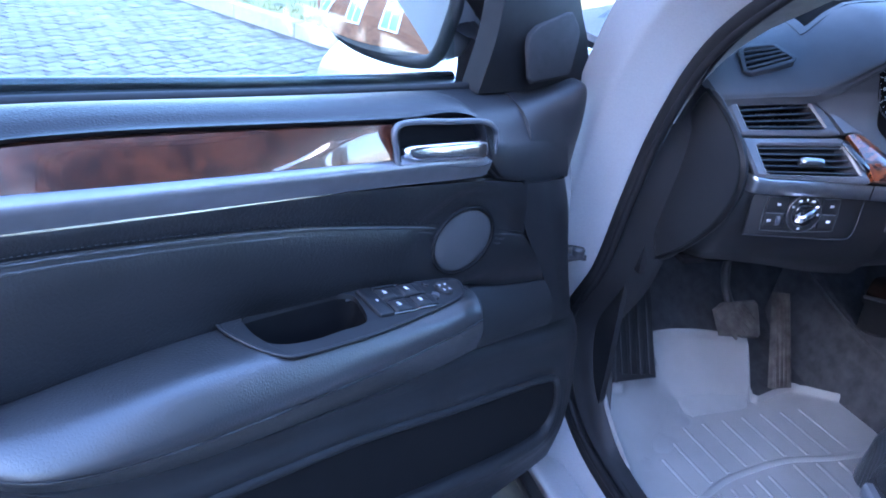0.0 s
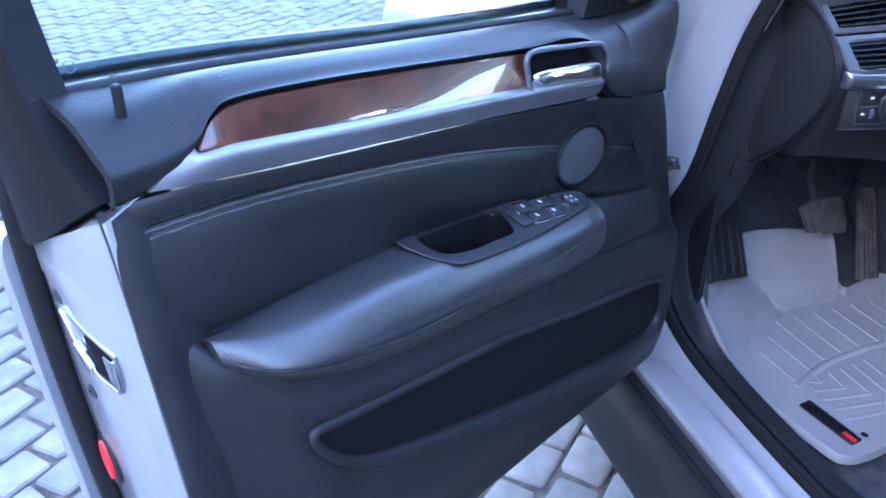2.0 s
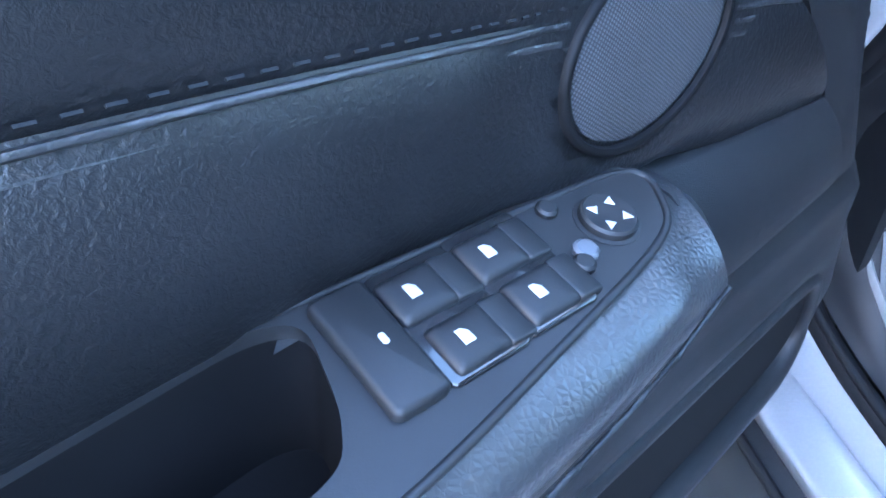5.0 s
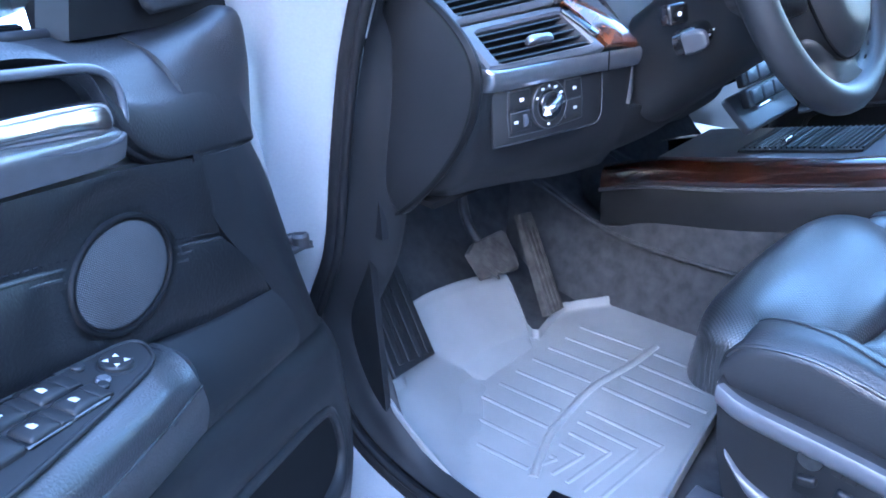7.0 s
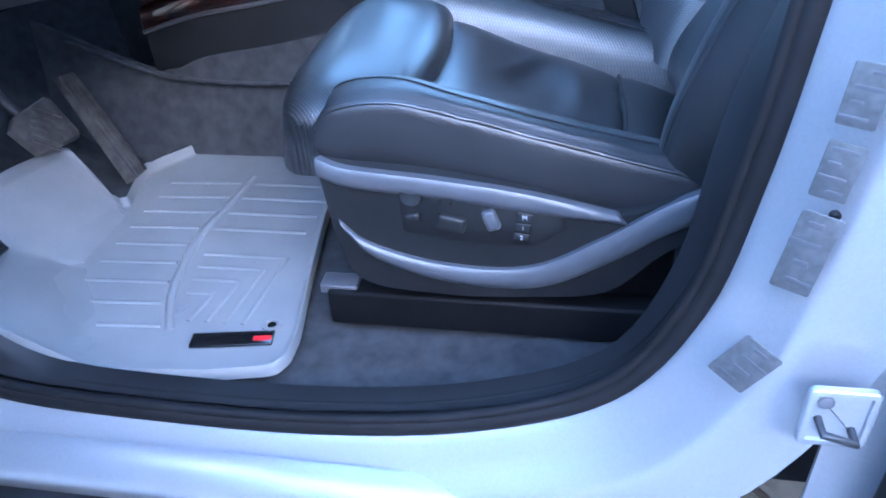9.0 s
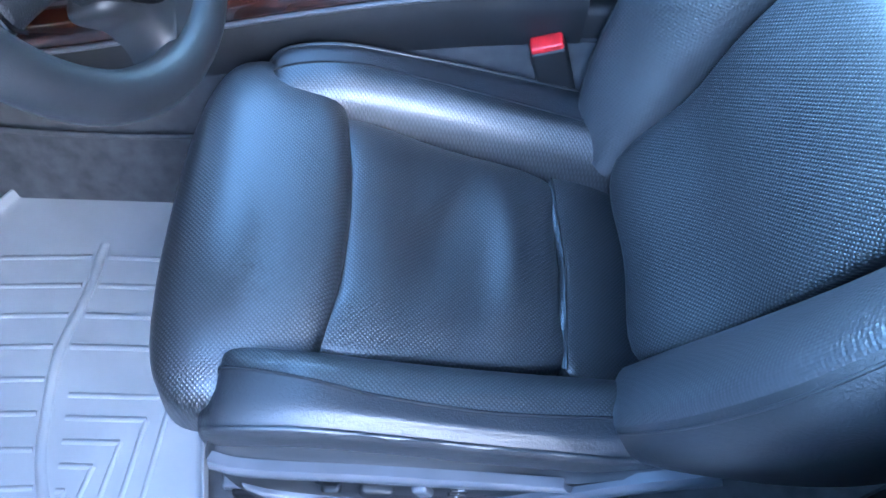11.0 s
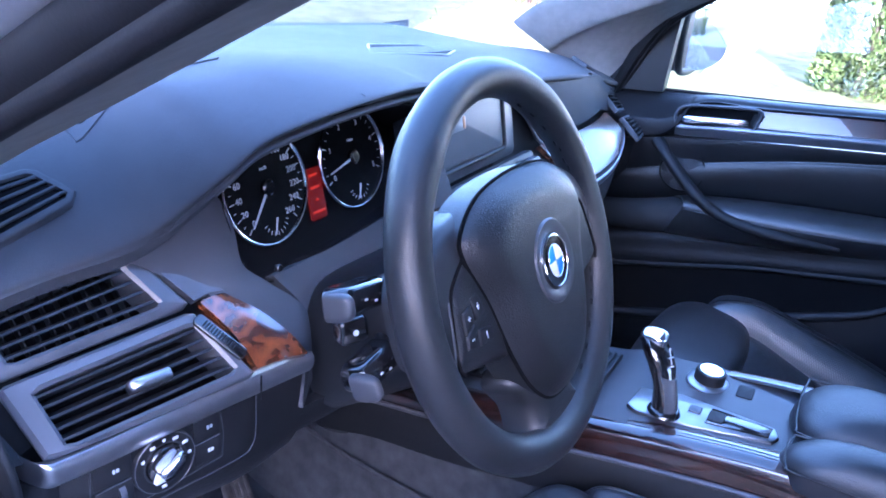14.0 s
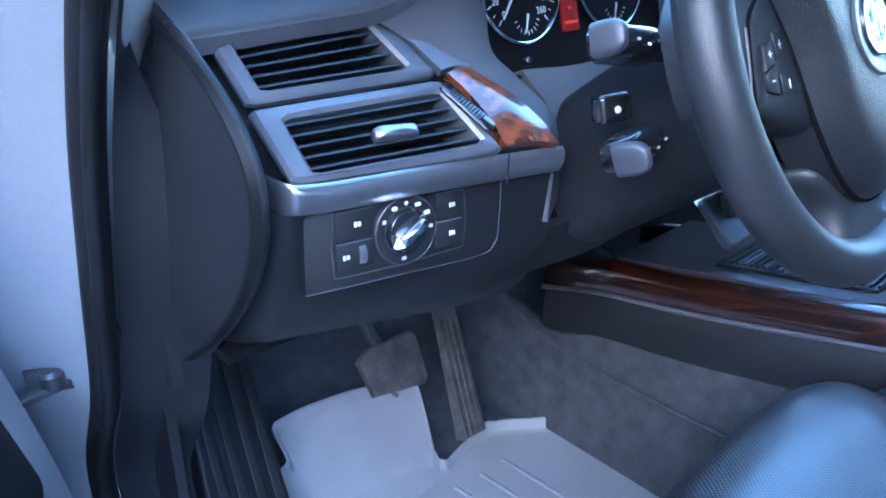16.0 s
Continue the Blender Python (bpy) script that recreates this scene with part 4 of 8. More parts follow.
    rings = [np.c_[oval(wide - d, high - d, 64), np.full(64, h)] for d, h in ((-0.0005, -0.010), (0.0, -0.001), (0.0008, 0.0012), (0.0022, 0.0018), (0.0040, 0.0012), (0.0046, -0.0008), (0.0050, -0.006))]
    spk = part("speaker_ring", grid(np.array([put(ms, r) for r in rings]), closed_v=True, sharp=50), POST, door, "black speaker surround")
    rings = [np.c_[oval((wide - 0.0048) * k, (high - 0.0048) * k, 64), np.full(64, h)] for k, h in ((1.0, -0.003), (0.985, -0.0012), (0.8, 0.0002), (0.4, 0.0010), (0.05, 0.0012))]
    part("speaker_grille", grid(np.array([put(ms, r) for r in rings]), closed_v=True, cap=True, sharp=50), GRILLE, spk, "grey mesh speaker grille")
    # handle
    frame_h = up_to((0.118, -0.518, 1.036), (0.120, -0.44, 1.027), (0.121, -0.378, 1.016), (0.122, -0.358, 0.998), (0.122, -0.362, 0.970), (0.121, -0.385, 0.967), (0.121, -0.45, 0.980), (0.120, -0.512, 0.992), (0.119, -0.522, 1.010))
    loop = tangent_spline(frame_h, 60, True)
    c = loop.mean(0)
    bowl = [loop, c + (loop - c) * 0.93 + (0.002, 0, 0), c + (loop - c) * 0.86 + (-0.004, 0, 0), c + (loop - c) * 0.80 + (-0.012, 0, 0)]
    part("handle_bowl", grid(np.array(bowl), closed_v=True, sharp=30), PLASTIC, door, "dark recessed handle bowl")
    # bottom of the bowl, its deep shade given as near-black colour
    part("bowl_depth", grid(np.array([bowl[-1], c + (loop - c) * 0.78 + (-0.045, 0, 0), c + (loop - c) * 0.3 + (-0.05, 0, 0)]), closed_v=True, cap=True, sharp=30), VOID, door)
    part("bowl_rim", tube(loop + np.array((0.0015, 0, 0)), 0.0032, 8, closed=True, up=(1, 0, 0)), SATIN, door)
    part("door_handle", pillow(frame_of((0.117, -0.437, 0.9925), (0, -1, 0.17), (1, 0, 0.25)), [(0.070, -0.004), (0.064, 0.007), (0.03, 0.0105), (-0.04, 0.0115), (-0.064, 0.009), (-0.070, -0.002), (-0.062, -0.011), (-0.02, -0.0125), (0.05, -0.0095)], 0.013, 2.6, 0.004), CHROME, door, "satin chrome inside door handle")
    # lower panel with pocket
    pocket = [(-0.892, 0.776), (-0.876, 0.735), (-0.825, 0.690), (-0.72, 0.643), (-0.60, 0.596), (-0.45, 0.545), (-0.30, 0.500), (-0.20, 0.482), (-0.160, 0.510), (-0.172, 0.580),
              (-0.215, 0.606), (-0.32, 0.636), (-0.45, 0.672), (-0.592, 0.714), (-0.72, 0.742), (-0.845, 0.768)]
    shell_o = [(-0.984, 0.902), (-0.990, 0.74), (-0.985, 0.52), (-0.93, 0.448), (-0.75, 0.440), (-0.50, 0.420), (-0.30, 0.398), (-0.12, 0.385), (-0.035, 0.420), (-0.068, 0.56),
               (-0.095, 0.66), (-0.24, 0.703), (-0.40, 0.742), (-0.592, 0.777), (-0.75, 0.808), (-0.90, 0.856)]
    pi, po = tangent_spline(pocket, 96, True), tangent_spline(shell_o, 96, True)
    bulge = lambda y, z: 0.158 - 0.06 * max(0, (0.62 + 0.09 * (y + 1) * -1 - z)) ** 1.0 - 0.35 * max(0, -0.90 - y) - 0.25 * max(0, y + 0.14)
    ringsd = []
    for v in np.linspace(0, 1, 9):
        q = pi + (po - pi) * v
        ringsd.append([(bulge(y, z) + 0.006 * math.sin(math.pi * min(1, v * 2.2)) - 0.020 * max(0, v - 0.8) / 0.2, y, z) for y, z in q])
    lower = part("lower_panel", grid(np.array(ringsd), closed_v=True, thick=0.006, away=(-1, 0, 0)), SOFT, door, "black plastic lower door panel with map pocket")
    lip_r = [0.0065 + 0.0075 * min(1, max(0, (0.70 - 0.28 * (y + 0.8) - z) / 0.05)) for y, z in pi]
    part("pocket_lip", tube([(bulge(y, z) + 0.001, y, z) for y, z in pi], lip_r, 10, closed=True, up=(1, 0, 0)), SOFT, lower)
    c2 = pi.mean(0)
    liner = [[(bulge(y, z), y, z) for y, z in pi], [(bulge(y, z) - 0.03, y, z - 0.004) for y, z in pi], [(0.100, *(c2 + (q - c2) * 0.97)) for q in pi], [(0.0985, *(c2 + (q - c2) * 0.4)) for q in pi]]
    # the liner is coloured as dark as the shaded inside of the pocket
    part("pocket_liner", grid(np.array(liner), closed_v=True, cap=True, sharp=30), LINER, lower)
    part("pocket_divider", grid([[(x, -0.585 + 0.25 * (x - 0.10), z) for z in (0.58, 0.62, 0.655 - 0.10 * (x - 0.10))] for x in (0.100, 0.122, 0.144)], thick=0.004, away=(0, 1, 0)), SOFT, lower)
    part("pocket_floor", slab(frame_of((0.125, -0.36, 0.535), (0, 1, -0.32), (0.15, 0.3, 1)), rrect(0.20, 0.04, 0.01), 0.006, 0.002), PLASTIC, lower)


door = thing("car_door", DOOR, "open silver car door with leather, wood and aluminium trim", "car door")
LOCAL.append(door)
door_trim(door)
# steel core with the shut face
core_o = [(-0.90, 0.99), (-0.97, 0.962), (-1.003, 0.945), (-1.006, 0.86), (-1.004, 0.66), (-0.996, 0.50), (-0.95, 0.405), (-0.80, 0.365), (-0.40, 0.345), (-0.06, 0.335), (-0.015, 0.40), (-0.03, 0.60), (-0.075, 0.80), (-0.10, 0.90), (-0.16, 0.955), (-0.30, 0.965), (-0.5, 0.985), (-0.75, 1.0)]
outline = tangent_spline(core_o, 120, True)
levels = [(-0.060, 0.012), (-0.056, 0.003), (-0.04, 0.0), (0.030, 0.0), (0.070, 0.002), (0.086, 0.006), (0.092, 0.025)]
core = part("door_core", grid([[(x, *q) for q in inset(outline, d)] for x, d in levels], closed_v=True, cap=True, sharp=50), PAINT, door, "silver painted door edge")
skin_o = tangent_spline([(y - 0.022 if y < -0.9 else y + 0.01, z if z > 0.5 else z - 0.02) for y, z in core_o], 120, True)
part("outer_skin", grid([[(x - 0.035 * (1 - ((q[1] - 0.62) / 0.5) ** 2), *q) for q in inset(skin_o, d)] for x, d in ((-0.062, 0.004), (-0.070, 0.0), (-0.085, 0.003), (-0.095, 0.02), (-0.10, 0.15))], closed_v=True, cap=True, sharp=50), PAINT, door)
rear = [p for p in tangent_spline([(-1.006, 1.04), (-1.012, 0.86), (-1.010, 0.66), (-1.000, 0.49), (-0.95, 0.395), (-0.80, 0.352), (-0.40, 0.332)], 50)]
part("edge_seal", tube([(-0.064, y, z) for y, z in rear], 0.010, 8, up=(1, 0, 0)), RUBBER, door, "black rubber door edge seal")
ml = frame_of((0.030, -1.0045, 0.866), (1, 0, 0), (0, -1, 0))
latch = part("latch_plate", slab(ml, np.array([(-0.075, 0.026), (-0.02, -0.024), (0.026, -0.024), (0.032, -0.008), (0.030, 0.018), (-0.02, 0.021), (-0.066, 0.031)]), 0.003, 0.0012), ALU, door, "bright steel door latch")
# dark sheet on the plate stands for the shaded latch opening
part("latch_mouth_shade", slab(ml, np.array([(-0.026, -0.019), (0.024, -0.020), (0.027, 0.014), (-0.020, 0.017)]), 0.0042, 0.0005), VOID, latch)
part("latch_claw", slab(ml @ Matrix.Translation((-0.028, -0.012, 0.004)), np.array([(-0.012, 0.012), (0.012, -0.010), (0.018, 0.002), (-0.006, 0.018)]), 0.006, 0.002), CHROME, latch)
part("latch_rim", tube([ml @ Vector(q) for q in ((-0.060, 0.026, 0.004), (-0.046, 0.004, 0.0045), (-0.029, -0.021, 0.0045), (0.000, -0.0235, 0.0045), (0.027, -0.021, 0.0045), (0.030, 0.014, 0.0045))], 0.0016, 8), CHROME, latch, "bright steel latch edge")
part("latch_wall", slab(ml @ Matrix.Translation((0.0195, -0.002, 0.0046)), np.array([(-0.004, -0.012), (0.006, -0.015), (0.006, 0.014), (-0.006, 0.014)]), 0.0012, 0.0003), ALU, latch)
for x, z in ((-0.030, 0.905), (-0.022, 0.800)):
    part("bolt", lathe(frame_of((x, -1.0045, z), (1, 0, 0), (0, -1, 0)), [(0.008, 0), (0.008, 0.003), (0.005, 0.004), (0.002, 0.002)], 14), STEEL, door)
mr = frame_of((-0.038, -1.003, 0.700), (1, 0, 0), (0, -1, 0.05)) @ pose(0, 0, 0, 0, 0, 12)
lamp = part("reflector_base", slab(mr, oval(0.017, 0.032, 20), 0.005, 0.002), PLASTIC, door)
part("reflector", slab(mr @ Matrix.Translation((-0.001, 0.0, 0.004)), oval(0.009, 0.024, 20), 0.004, 0.002), RED, lamp, "red door reflector")
# window frame, belt seals and glass
part("rear_frame_post", net([[(0.088, -0.998, 1.030), (0.040, -1.010, 1.00), (-0.02, -1.015, 0.965), (-0.055, -1.012, 0.955)],
                             [(0.028, -1.003, 1.098), (0.010, -1.010, 1.098), (-0.03, -1.016, 1.098), (-0.060, -1.010, 1.098)],
                             [(-0.020, -1.000, 1.30), (-0.03, -1.008, 1.31), (-0.05, -1.015, 1.31), (-0.08, -1.00, 1.31)],
                             [(-0.05, -0.975, 1.50), (-0.07, -1.0, 1.51), (-0.11, -1.01, 1.51), (-0.14, -0.99, 1.51)]], 20, 14, thick=0.030, away=(0, 1, 0)), POST, door, "black rear window post")
part("shut_face_top", grid([[(x, y, z) for y, z in ((-0.98, z1 + 0.01), (-1.004, z1), (-1.0045, 0.95), (-1.0045, 0.92), (-0.98, 0.91))] for x, z1 in ((-0.058, 0.948), (-0.02, 0.966), (0.04, 0.994), (0.085, 1.016), (0.112, 1.027))], thick=0.004, away=(0, 1, 0)), PAINT, door)
part("shut_face_inner", grid([[(x, y, z) for x, y in ((0.080, -1.0042), (0.100, -1.0046), (xe, -1.0046), (xe + 0.002, -0.996))] for z, xe in ((0.46, 0.114), (0.54, 0.122), (0.65, 0.126), (0.76, 0.124), (0.84, 0.118), (0.92, 0.113))], thick=0.003, away=(0, 1, 0)), PAINT, door)
part("belt_seal_inner", tube(tangent_spline([(0.024, -1.0, 1.094), (0.024, -0.84, 1.082), (0.024, -0.56, 1.051), (0.026, -0.26, 1.020)], 30), 0.006, 8), RUBBER, door)
part("belt_seal_outer", tube(tangent_spline([(-0.03, -1.0, 1.094), (-0.03, -0.84, 1.082), (-0.03, -0.56, 1.050), (-0.03, -0.26, 1.020)], 30), 0.008, 8), GLOSS, door)
part("top_frame", tube(tangent_spline([(-0.11, -0.99, 1.50), (-0.11, -0.80, 1.49), (-0.10, -0.60, 1.41), (-0.06, -0.36, 1.24), (-0.01, -0.12, 1.04)], 30), 0.018, 10), RUBBER, door)
gl = part("window_pane", net([[(0.000 - 0.13 * ((z - zb) / 0.45) ** 1.5 if z > zb else 0.0, y, z) for z in np.linspace(zb - 0.03, zt, 6)]
                              for y, zb, zt in ((-0.995, 1.09, 1.49), (-0.75, 1.07, 1.475), (-0.50, 1.045, 1.33), (-0.29, 1.022, 1.16))], 16, 12, thick=0.004, away=(-1, 0, 0)), GLASS, door, "clear side window glass")
gl.visible_shadow = False
for y, z, r in ((-0.973, 1.120, 0.0062), (-0.956, 1.104, 0.0045)):
    q = frame_of((0.0005, y, z), (0, -1, 0), (1, 0, 0.15))
    part("glass_mark", tube(put(q, [(*p, 0) for p in oval(r, r, 24)]), 0.0004, 5, closed=True), LABEL_GREY, gl)
for k in range(4):
    part("glass_print", slab(frame_of((0.0005, -0.973 + 0.0015 * k, 1.1105 - 0.0038 * k), (0, -1, 0.10), (1, 0, 0.15)), rrect(0.020 - 0.004 * k, 0.0016, 0.0005, 2), 0.0004, 0.0001), LABEL_GREY, gl)
# lock pin
pin = part("lock_pin", lathe(frame_of((0.074, -0.958, 1.078), (0, 1, 0), (0.10, 0, 1)), [(0.0042, -0.004), (0.0040, 0.026), (0.0032, 0.0285), (0.001, 0.029)], 16), RUBBER, door)
part("pin_collar", lathe(frame_of((0.074, -0.958, 1.0775), (0, 1, 0), (0.45, 0, 1)), [(0.013, -0.004), (0.012, 0.0012), (0.0075, 0.0018), (0.0068, -0.004)], 20), LEATHER_SMOOTH, pin)
part("front_cap", net([[(0.050, -0.240, 1.0135), (0.085, -0.248, 0.998), (0.112, -0.264, 0.975), (0.125, -0.285, 0.945), (0.130, -0.294, 0.923)],
                       [(0.050, -0.155, 1.012), (0.084, -0.160, 1.000), (0.106, -0.185, 0.968), (0.118, -0.207, 0.935), (0.123, -0.222, 0.910)],
                       [(0.045, -0.085, 1.016), (0.080, -0.088, 1.010), (0.090, -0.098, 0.972), (0.088, -0.104, 0.93), (0.086, -0.110, 0.888)],
                       [(0.010, -0.075, 1.010), (0.022, -0.072, 0.99), (0.028, -0.072, 0.955), (0.028, -0.076, 0.92), (0.028, -0.080, 0.888)]], 22, 20, thick=0.010, away=(-1, 0, -0.3)), PAD, door, "black cap at the front of the door")
# mirror sail with tweeter
part("sail_panel", net([[(0.048, -0.299, 1.020), (0.048, -0.270, 1.10), (0.03, -0.235, 1.20), (0.02, -0.215, 1.26)],
                        [(0.054, -0.17, 1.010), (0.052, -0.165, 1.08), (0.037, -0.155, 1.16), (0.027, -0.15, 1.21)],
                        [(0.052, -0.030, 1.000), (0.050, -0.048, 1.06), (0.042, -0.062, 1.10), (0.033, -0.07, 1.14)]], 20, 16, thick=0.03, away=(-1, 0, 0)), POST, door, "black mirror triangle cover")
part("tweeter_cover", slab(frame_of((0.053, -0.205, 1.072), (0, -1, 0.02), (1, 0.05, 0.22)) @ Matrix.Translation((0, 0, 0.002)), np.array([(-0.012, -0.025), (0.010, -0.014), (0.016, 0.0), (0.016, 0.040), (0.008, 0.048), (-0.090, 0.048), (-0.100, 0.036), (-0.125, -0.006), (-0.122, -0.020), (-0.105, -0.038), (-0.09, -0.038)]), 0.006, 0.004), TWEETER, door, "dark fabric tweeter cover")
# outside mirror
mirror = thing("wing_mirror", DOOR @ Vector((-0.16, -0.28, 1.08)), "black and silver outside mirror on the open door", "mirror")
mirror.matrix_basis = DOOR
LOCAL.append(mirror)
face = [(-0.062, 1.042), (-0.045, 1.08), (-0.035, 1.12), (-0.045, 1.175), (-0.10, 1.195), (-0.24, 1.19), (-0.285, 1.14), (-0.288, 1.075), (-0.266, 1.045), (-0.223, 1.028), (-0.158, 1.022), (-0.090, 1.027)]
fo = tangent_spline(face, 60, True)
cf = fo.mean(0)
yb = -0.250
part("mirror_shell", grid([[(*(cf + (q - cf) * k)[:1], yb + d, (cf + (q - cf) * k)[1]) for q in fo] for k, d in ((0.94, -0.001), (1.0, 0.0), (1.04, 0.03), (1.0, 0.08), (0.80, 0.125), (0.4, 0.145))], closed_v=True, cap=True, sharp=50), PAINT, mirror)
part("mirror_bezel", tube([(q[0], yb - 0.004, q[1]) for q in fo], 0.010, 10, closed=True, up=(0, 1, 0)), PLASTIC, mirror, "black mirror surround")
mgl = frame_of((cf[0], yb - 0.002, cf[1]), (1, 0.19, 0), (0.19, -0.975, 0.215))
part("mirror_glass", slab(mgl, (fo - cf) * 0.93 * np.array((1, 1)), 0.002, 0.0005), MIRROR, mirror, "mirror glass")
part("mirror_foot", net([[(-0.06, yb + 0.00, 1.00), (-0.03, yb + 0.00, 1.005), (0.03, yb + 0.02, 1.02)], [(-0.07, yb + 0.05, 1.00), (-0.03, yb + 0.07, 0.998), (0.03, yb + 0.09, 1.01)],
                         [(-0.06, yb + 0.03, 1.10), (-0.02, yb + 0.05, 1.07), (0.03, yb + 0.07, 1.06)], [(-0.06, yb + 0.00, 1.09), (-0.02, yb + 0.0, 1.075), (0.03, yb + 0.01, 1.07)]], 16, 10, thick=0.008, away=(0, 1, 0)), PLASTIC, mirror)
# check strap
boot = thing("wiring_boot", (-0.89, 0.50, 0.62), "black corrugated rubber cable boot at the door hinge", "cable boot")
way = tangent_spline([(-0.845, 0.50, 0.60), (-0.885, 0.468, 0.625), (-0.915, 0.435, 0.655), (-0.94, 0.42, 0.68)], 34)
part("corrugated_sleeve", tube(way, [0.020 + 0.004 * (k % 3 == 0) for k in range(34)], 14), RUBBER, boot)
part("sleeve_flange", lathe(frame_of((-0.845, 0.50, 0.60), (0, 0, 1), (-0.8, -0.6, 0.3)), [(0.032, -0.004), (0.030, 0.004), (0.024, 0.006)], 20), RUBBER, boot)
strap = thing("door_check_strap", (-0.83, 0.44, 0.70), "dark steel door check strap between pillar and door", "door check")
part("bracket", slab(frame_of((-0.826, 0.405, 0.724), (0.8, 0.5, 0), (-0.3, -1, 0)), np.array([(-0.030, -0.012), (0.022, -0.016), (0.030, 0.004), (0.026, 0.022), (-0.012, 0.012), (-0.030, 0.010)]), 0.012, 0.003), STEEL, strap)
part("arm", slab(frame_of((-0.879, 0.392, 0.716), (1, 0.12, 0.10), (0, 0, 1)), rrect(0.11, 0.020, 0.006), 0.006, 0.002), STEEL, strap)
part("pin", lathe(Matrix.Translation((-0.839, 0.395, 0.718)), [(0.011, 0), (0.011, 0.014), (0.008, 0.018), (0.003, 0.018)], 16), STEEL, strap)
# ---- dashboard ----
dash = thing("dashboard", (-0.02, 0.30, 0.80), "black soft-touch dashboard with air vents, wood and aluminium trim", "dashboard")
PROFILES = [(-0.748, [(0.80, 1.040), (0.55, 1.035), (0.38, 1.050), (0.315, 1.046), (0.268, 1.028), (0.262, 1.018)]),
            (-0.66, [(0.80, 1.055), (0.55, 1.056), (0.38, 1.070), (0.315, 1.058), (0.268, 1.032), (0.260, 1.022)]),
            (-0.585, [(0.80, 1.070), (0.55, 1.085), (0.40, 1.098), (0.31, 1.083), (0.248, 1.048), (0.240, 1.033)]),
            (-0.532, [(0.80, 1.076), (0.55, 1.094), (0.40, 1.126), (0.30, 1.130), (0.208, 1.096), (0.215, 1.074)]),
            (-0.49, [(0.80, 1.080), (0.55, 1.100), (0.40, 1.135), (0.29, 1.146), (0.194, 1.121), (0.202, 1.106)]),
            (-0.37, [(0.80, 1.080), (0.55, 1.105), (0.40, 1.140), (0.28, 1.152), (0.185, 1.134), (0.192, 1.122)]),
            (-0.24, [(0.80, 1.076), (0.55, 1.098), (0.40, 1.122), (0.28, 1.132), (0.200, 1.125), (0.206, 1.113)]),
            (-0.12, [(0.80, 1.072), (0.55, 1.090), (0.40, 1.112), (0.30, 1.110), (0.240, 1.094), (0.246, 1.082)]),
            (0.10, [(0.80, 1.064), (0.55, 1.076), (0.40, 1.092), (0.30, 1.088), (0.240, 1.072), (0.246, 1.060)]),
            (0.35, [(0.80, 1.046), (0.55, 1.054), (0.40, 1.066), (0.30, 1.062), (0.240, 1.048), (0.246, 1.036)]),
            (0.58, [(0.80, 1.026), (0.55, 1.028), (0.40, 1.036), (0.32, 1.026), (0.265, 1.006), (0.271, 0.994)]),
            (0.70, [(0.80, 0.995), (0.55, 0.990), (0.38, 1.002), (0.315, 0.996), (0.268, 0.980), (0.274, 0.968)])]
WELL = [(-0.565, 0.335), (-0.436, 0.325), (-0.432, 0.390), (-0.555, 0.392)]
dash_cross = np.array([tangent_spline([(x, y, z) for y, z in p], 64) for x, p in PROFILES])
DASH = np.stack([tangent_spline(dash_cross[:, j], 190) for j in range(64)], 1)


def dash_z(x, y):
    """Height of the dashboard's upper face."""
    return float(np.interp(x, DASH[:, 0, 0], [np.interp(y, r[:56, 1][::-1], r[:56, 2][::-1]) for r in DASH]))


well_c = np.array(WELL).mean(0)
WELL_CUT = [tuple(well_c + (np.array(q) - well_c) * 1.10) for q in WELL]
part("dash_top", grid(DASH, thick=0.012, away=(0, 0.3, -1), keep=lambda x, y, z: z < 1.08 or not inside(x, y, WELL_CUT)), SOFT_BLUE, dash, "blue-black grained dashboard top")
well_o = np.vstack([np.array(WELL[k]) + (np.array(WELL[(k + 1) % 4]) - np.array(WELL[k])) * t for k in range(4) for t in (0.03, 0.2, 0.4, 0.6, 0.8, 0.97)])
well_w = well_c + (well_o - well_c) * (1.15, 1.32)
well = part("display_recess", grid([[(x, y, dash_z(x, y) + h) for x, y in o] for o, h in ((well_w, -0.002), (well_w, 0.0016), (well_o, 0.0024))], closed_v=True, sharp=40), SOFT_BLUE, dash, "rim of the projector recess on the dashboard")
part("recess_wall", grid([[(x, y, dash_z(x, y) + h) for x, y in well_c + (well_o - well_c) * k] for k, h in ((1.0, 0.0024), (0.97, -0.004), (0.94, -0.050), (0.3, -0.052), (0.02, -0.052))], closed_v=True, sharp=40), SOFT, well)
part("brow_edge", tube(tangent_spline([(x, p[-2][0] + 0.003, p[-2][1] - 0.004) for x, p in PROFILES[5:]], 80), 0.006, 8), SOFT_BLUE, dash)
# side cowl between vents and instruments
part("left_cowl", net([[(-0.615, 0.258, 1.034), (-0.568, 0.242, 1.048), (-0.530, 0.214, 1.068)], [(-0.580, 0.238, 1.008), (-0.540, 0.225, 1.025), (-0.510, 0.216, 1.032)],
                       [(-0.548, 0.206, 0.984), (-0.520, 0.210, 0.990), (-0.499, 0.216, 0.992)], [(-0.512, 0.167, 0.945), (-0.494, 0.188, 0.960), (-0.476, 0.206, 0.968)],
                       [(-0.488, 0.152, 0.920), (-0.465, 0.168, 0.925), (-0.440, 0.188, 0.928)], [(-0.482, 0.155, 0.850), (-0.455, 0.168, 0.858), (-0.430, 0.180, 0.865)]], 40, 16, thick=0.01), SOFT_BLUE, dash)
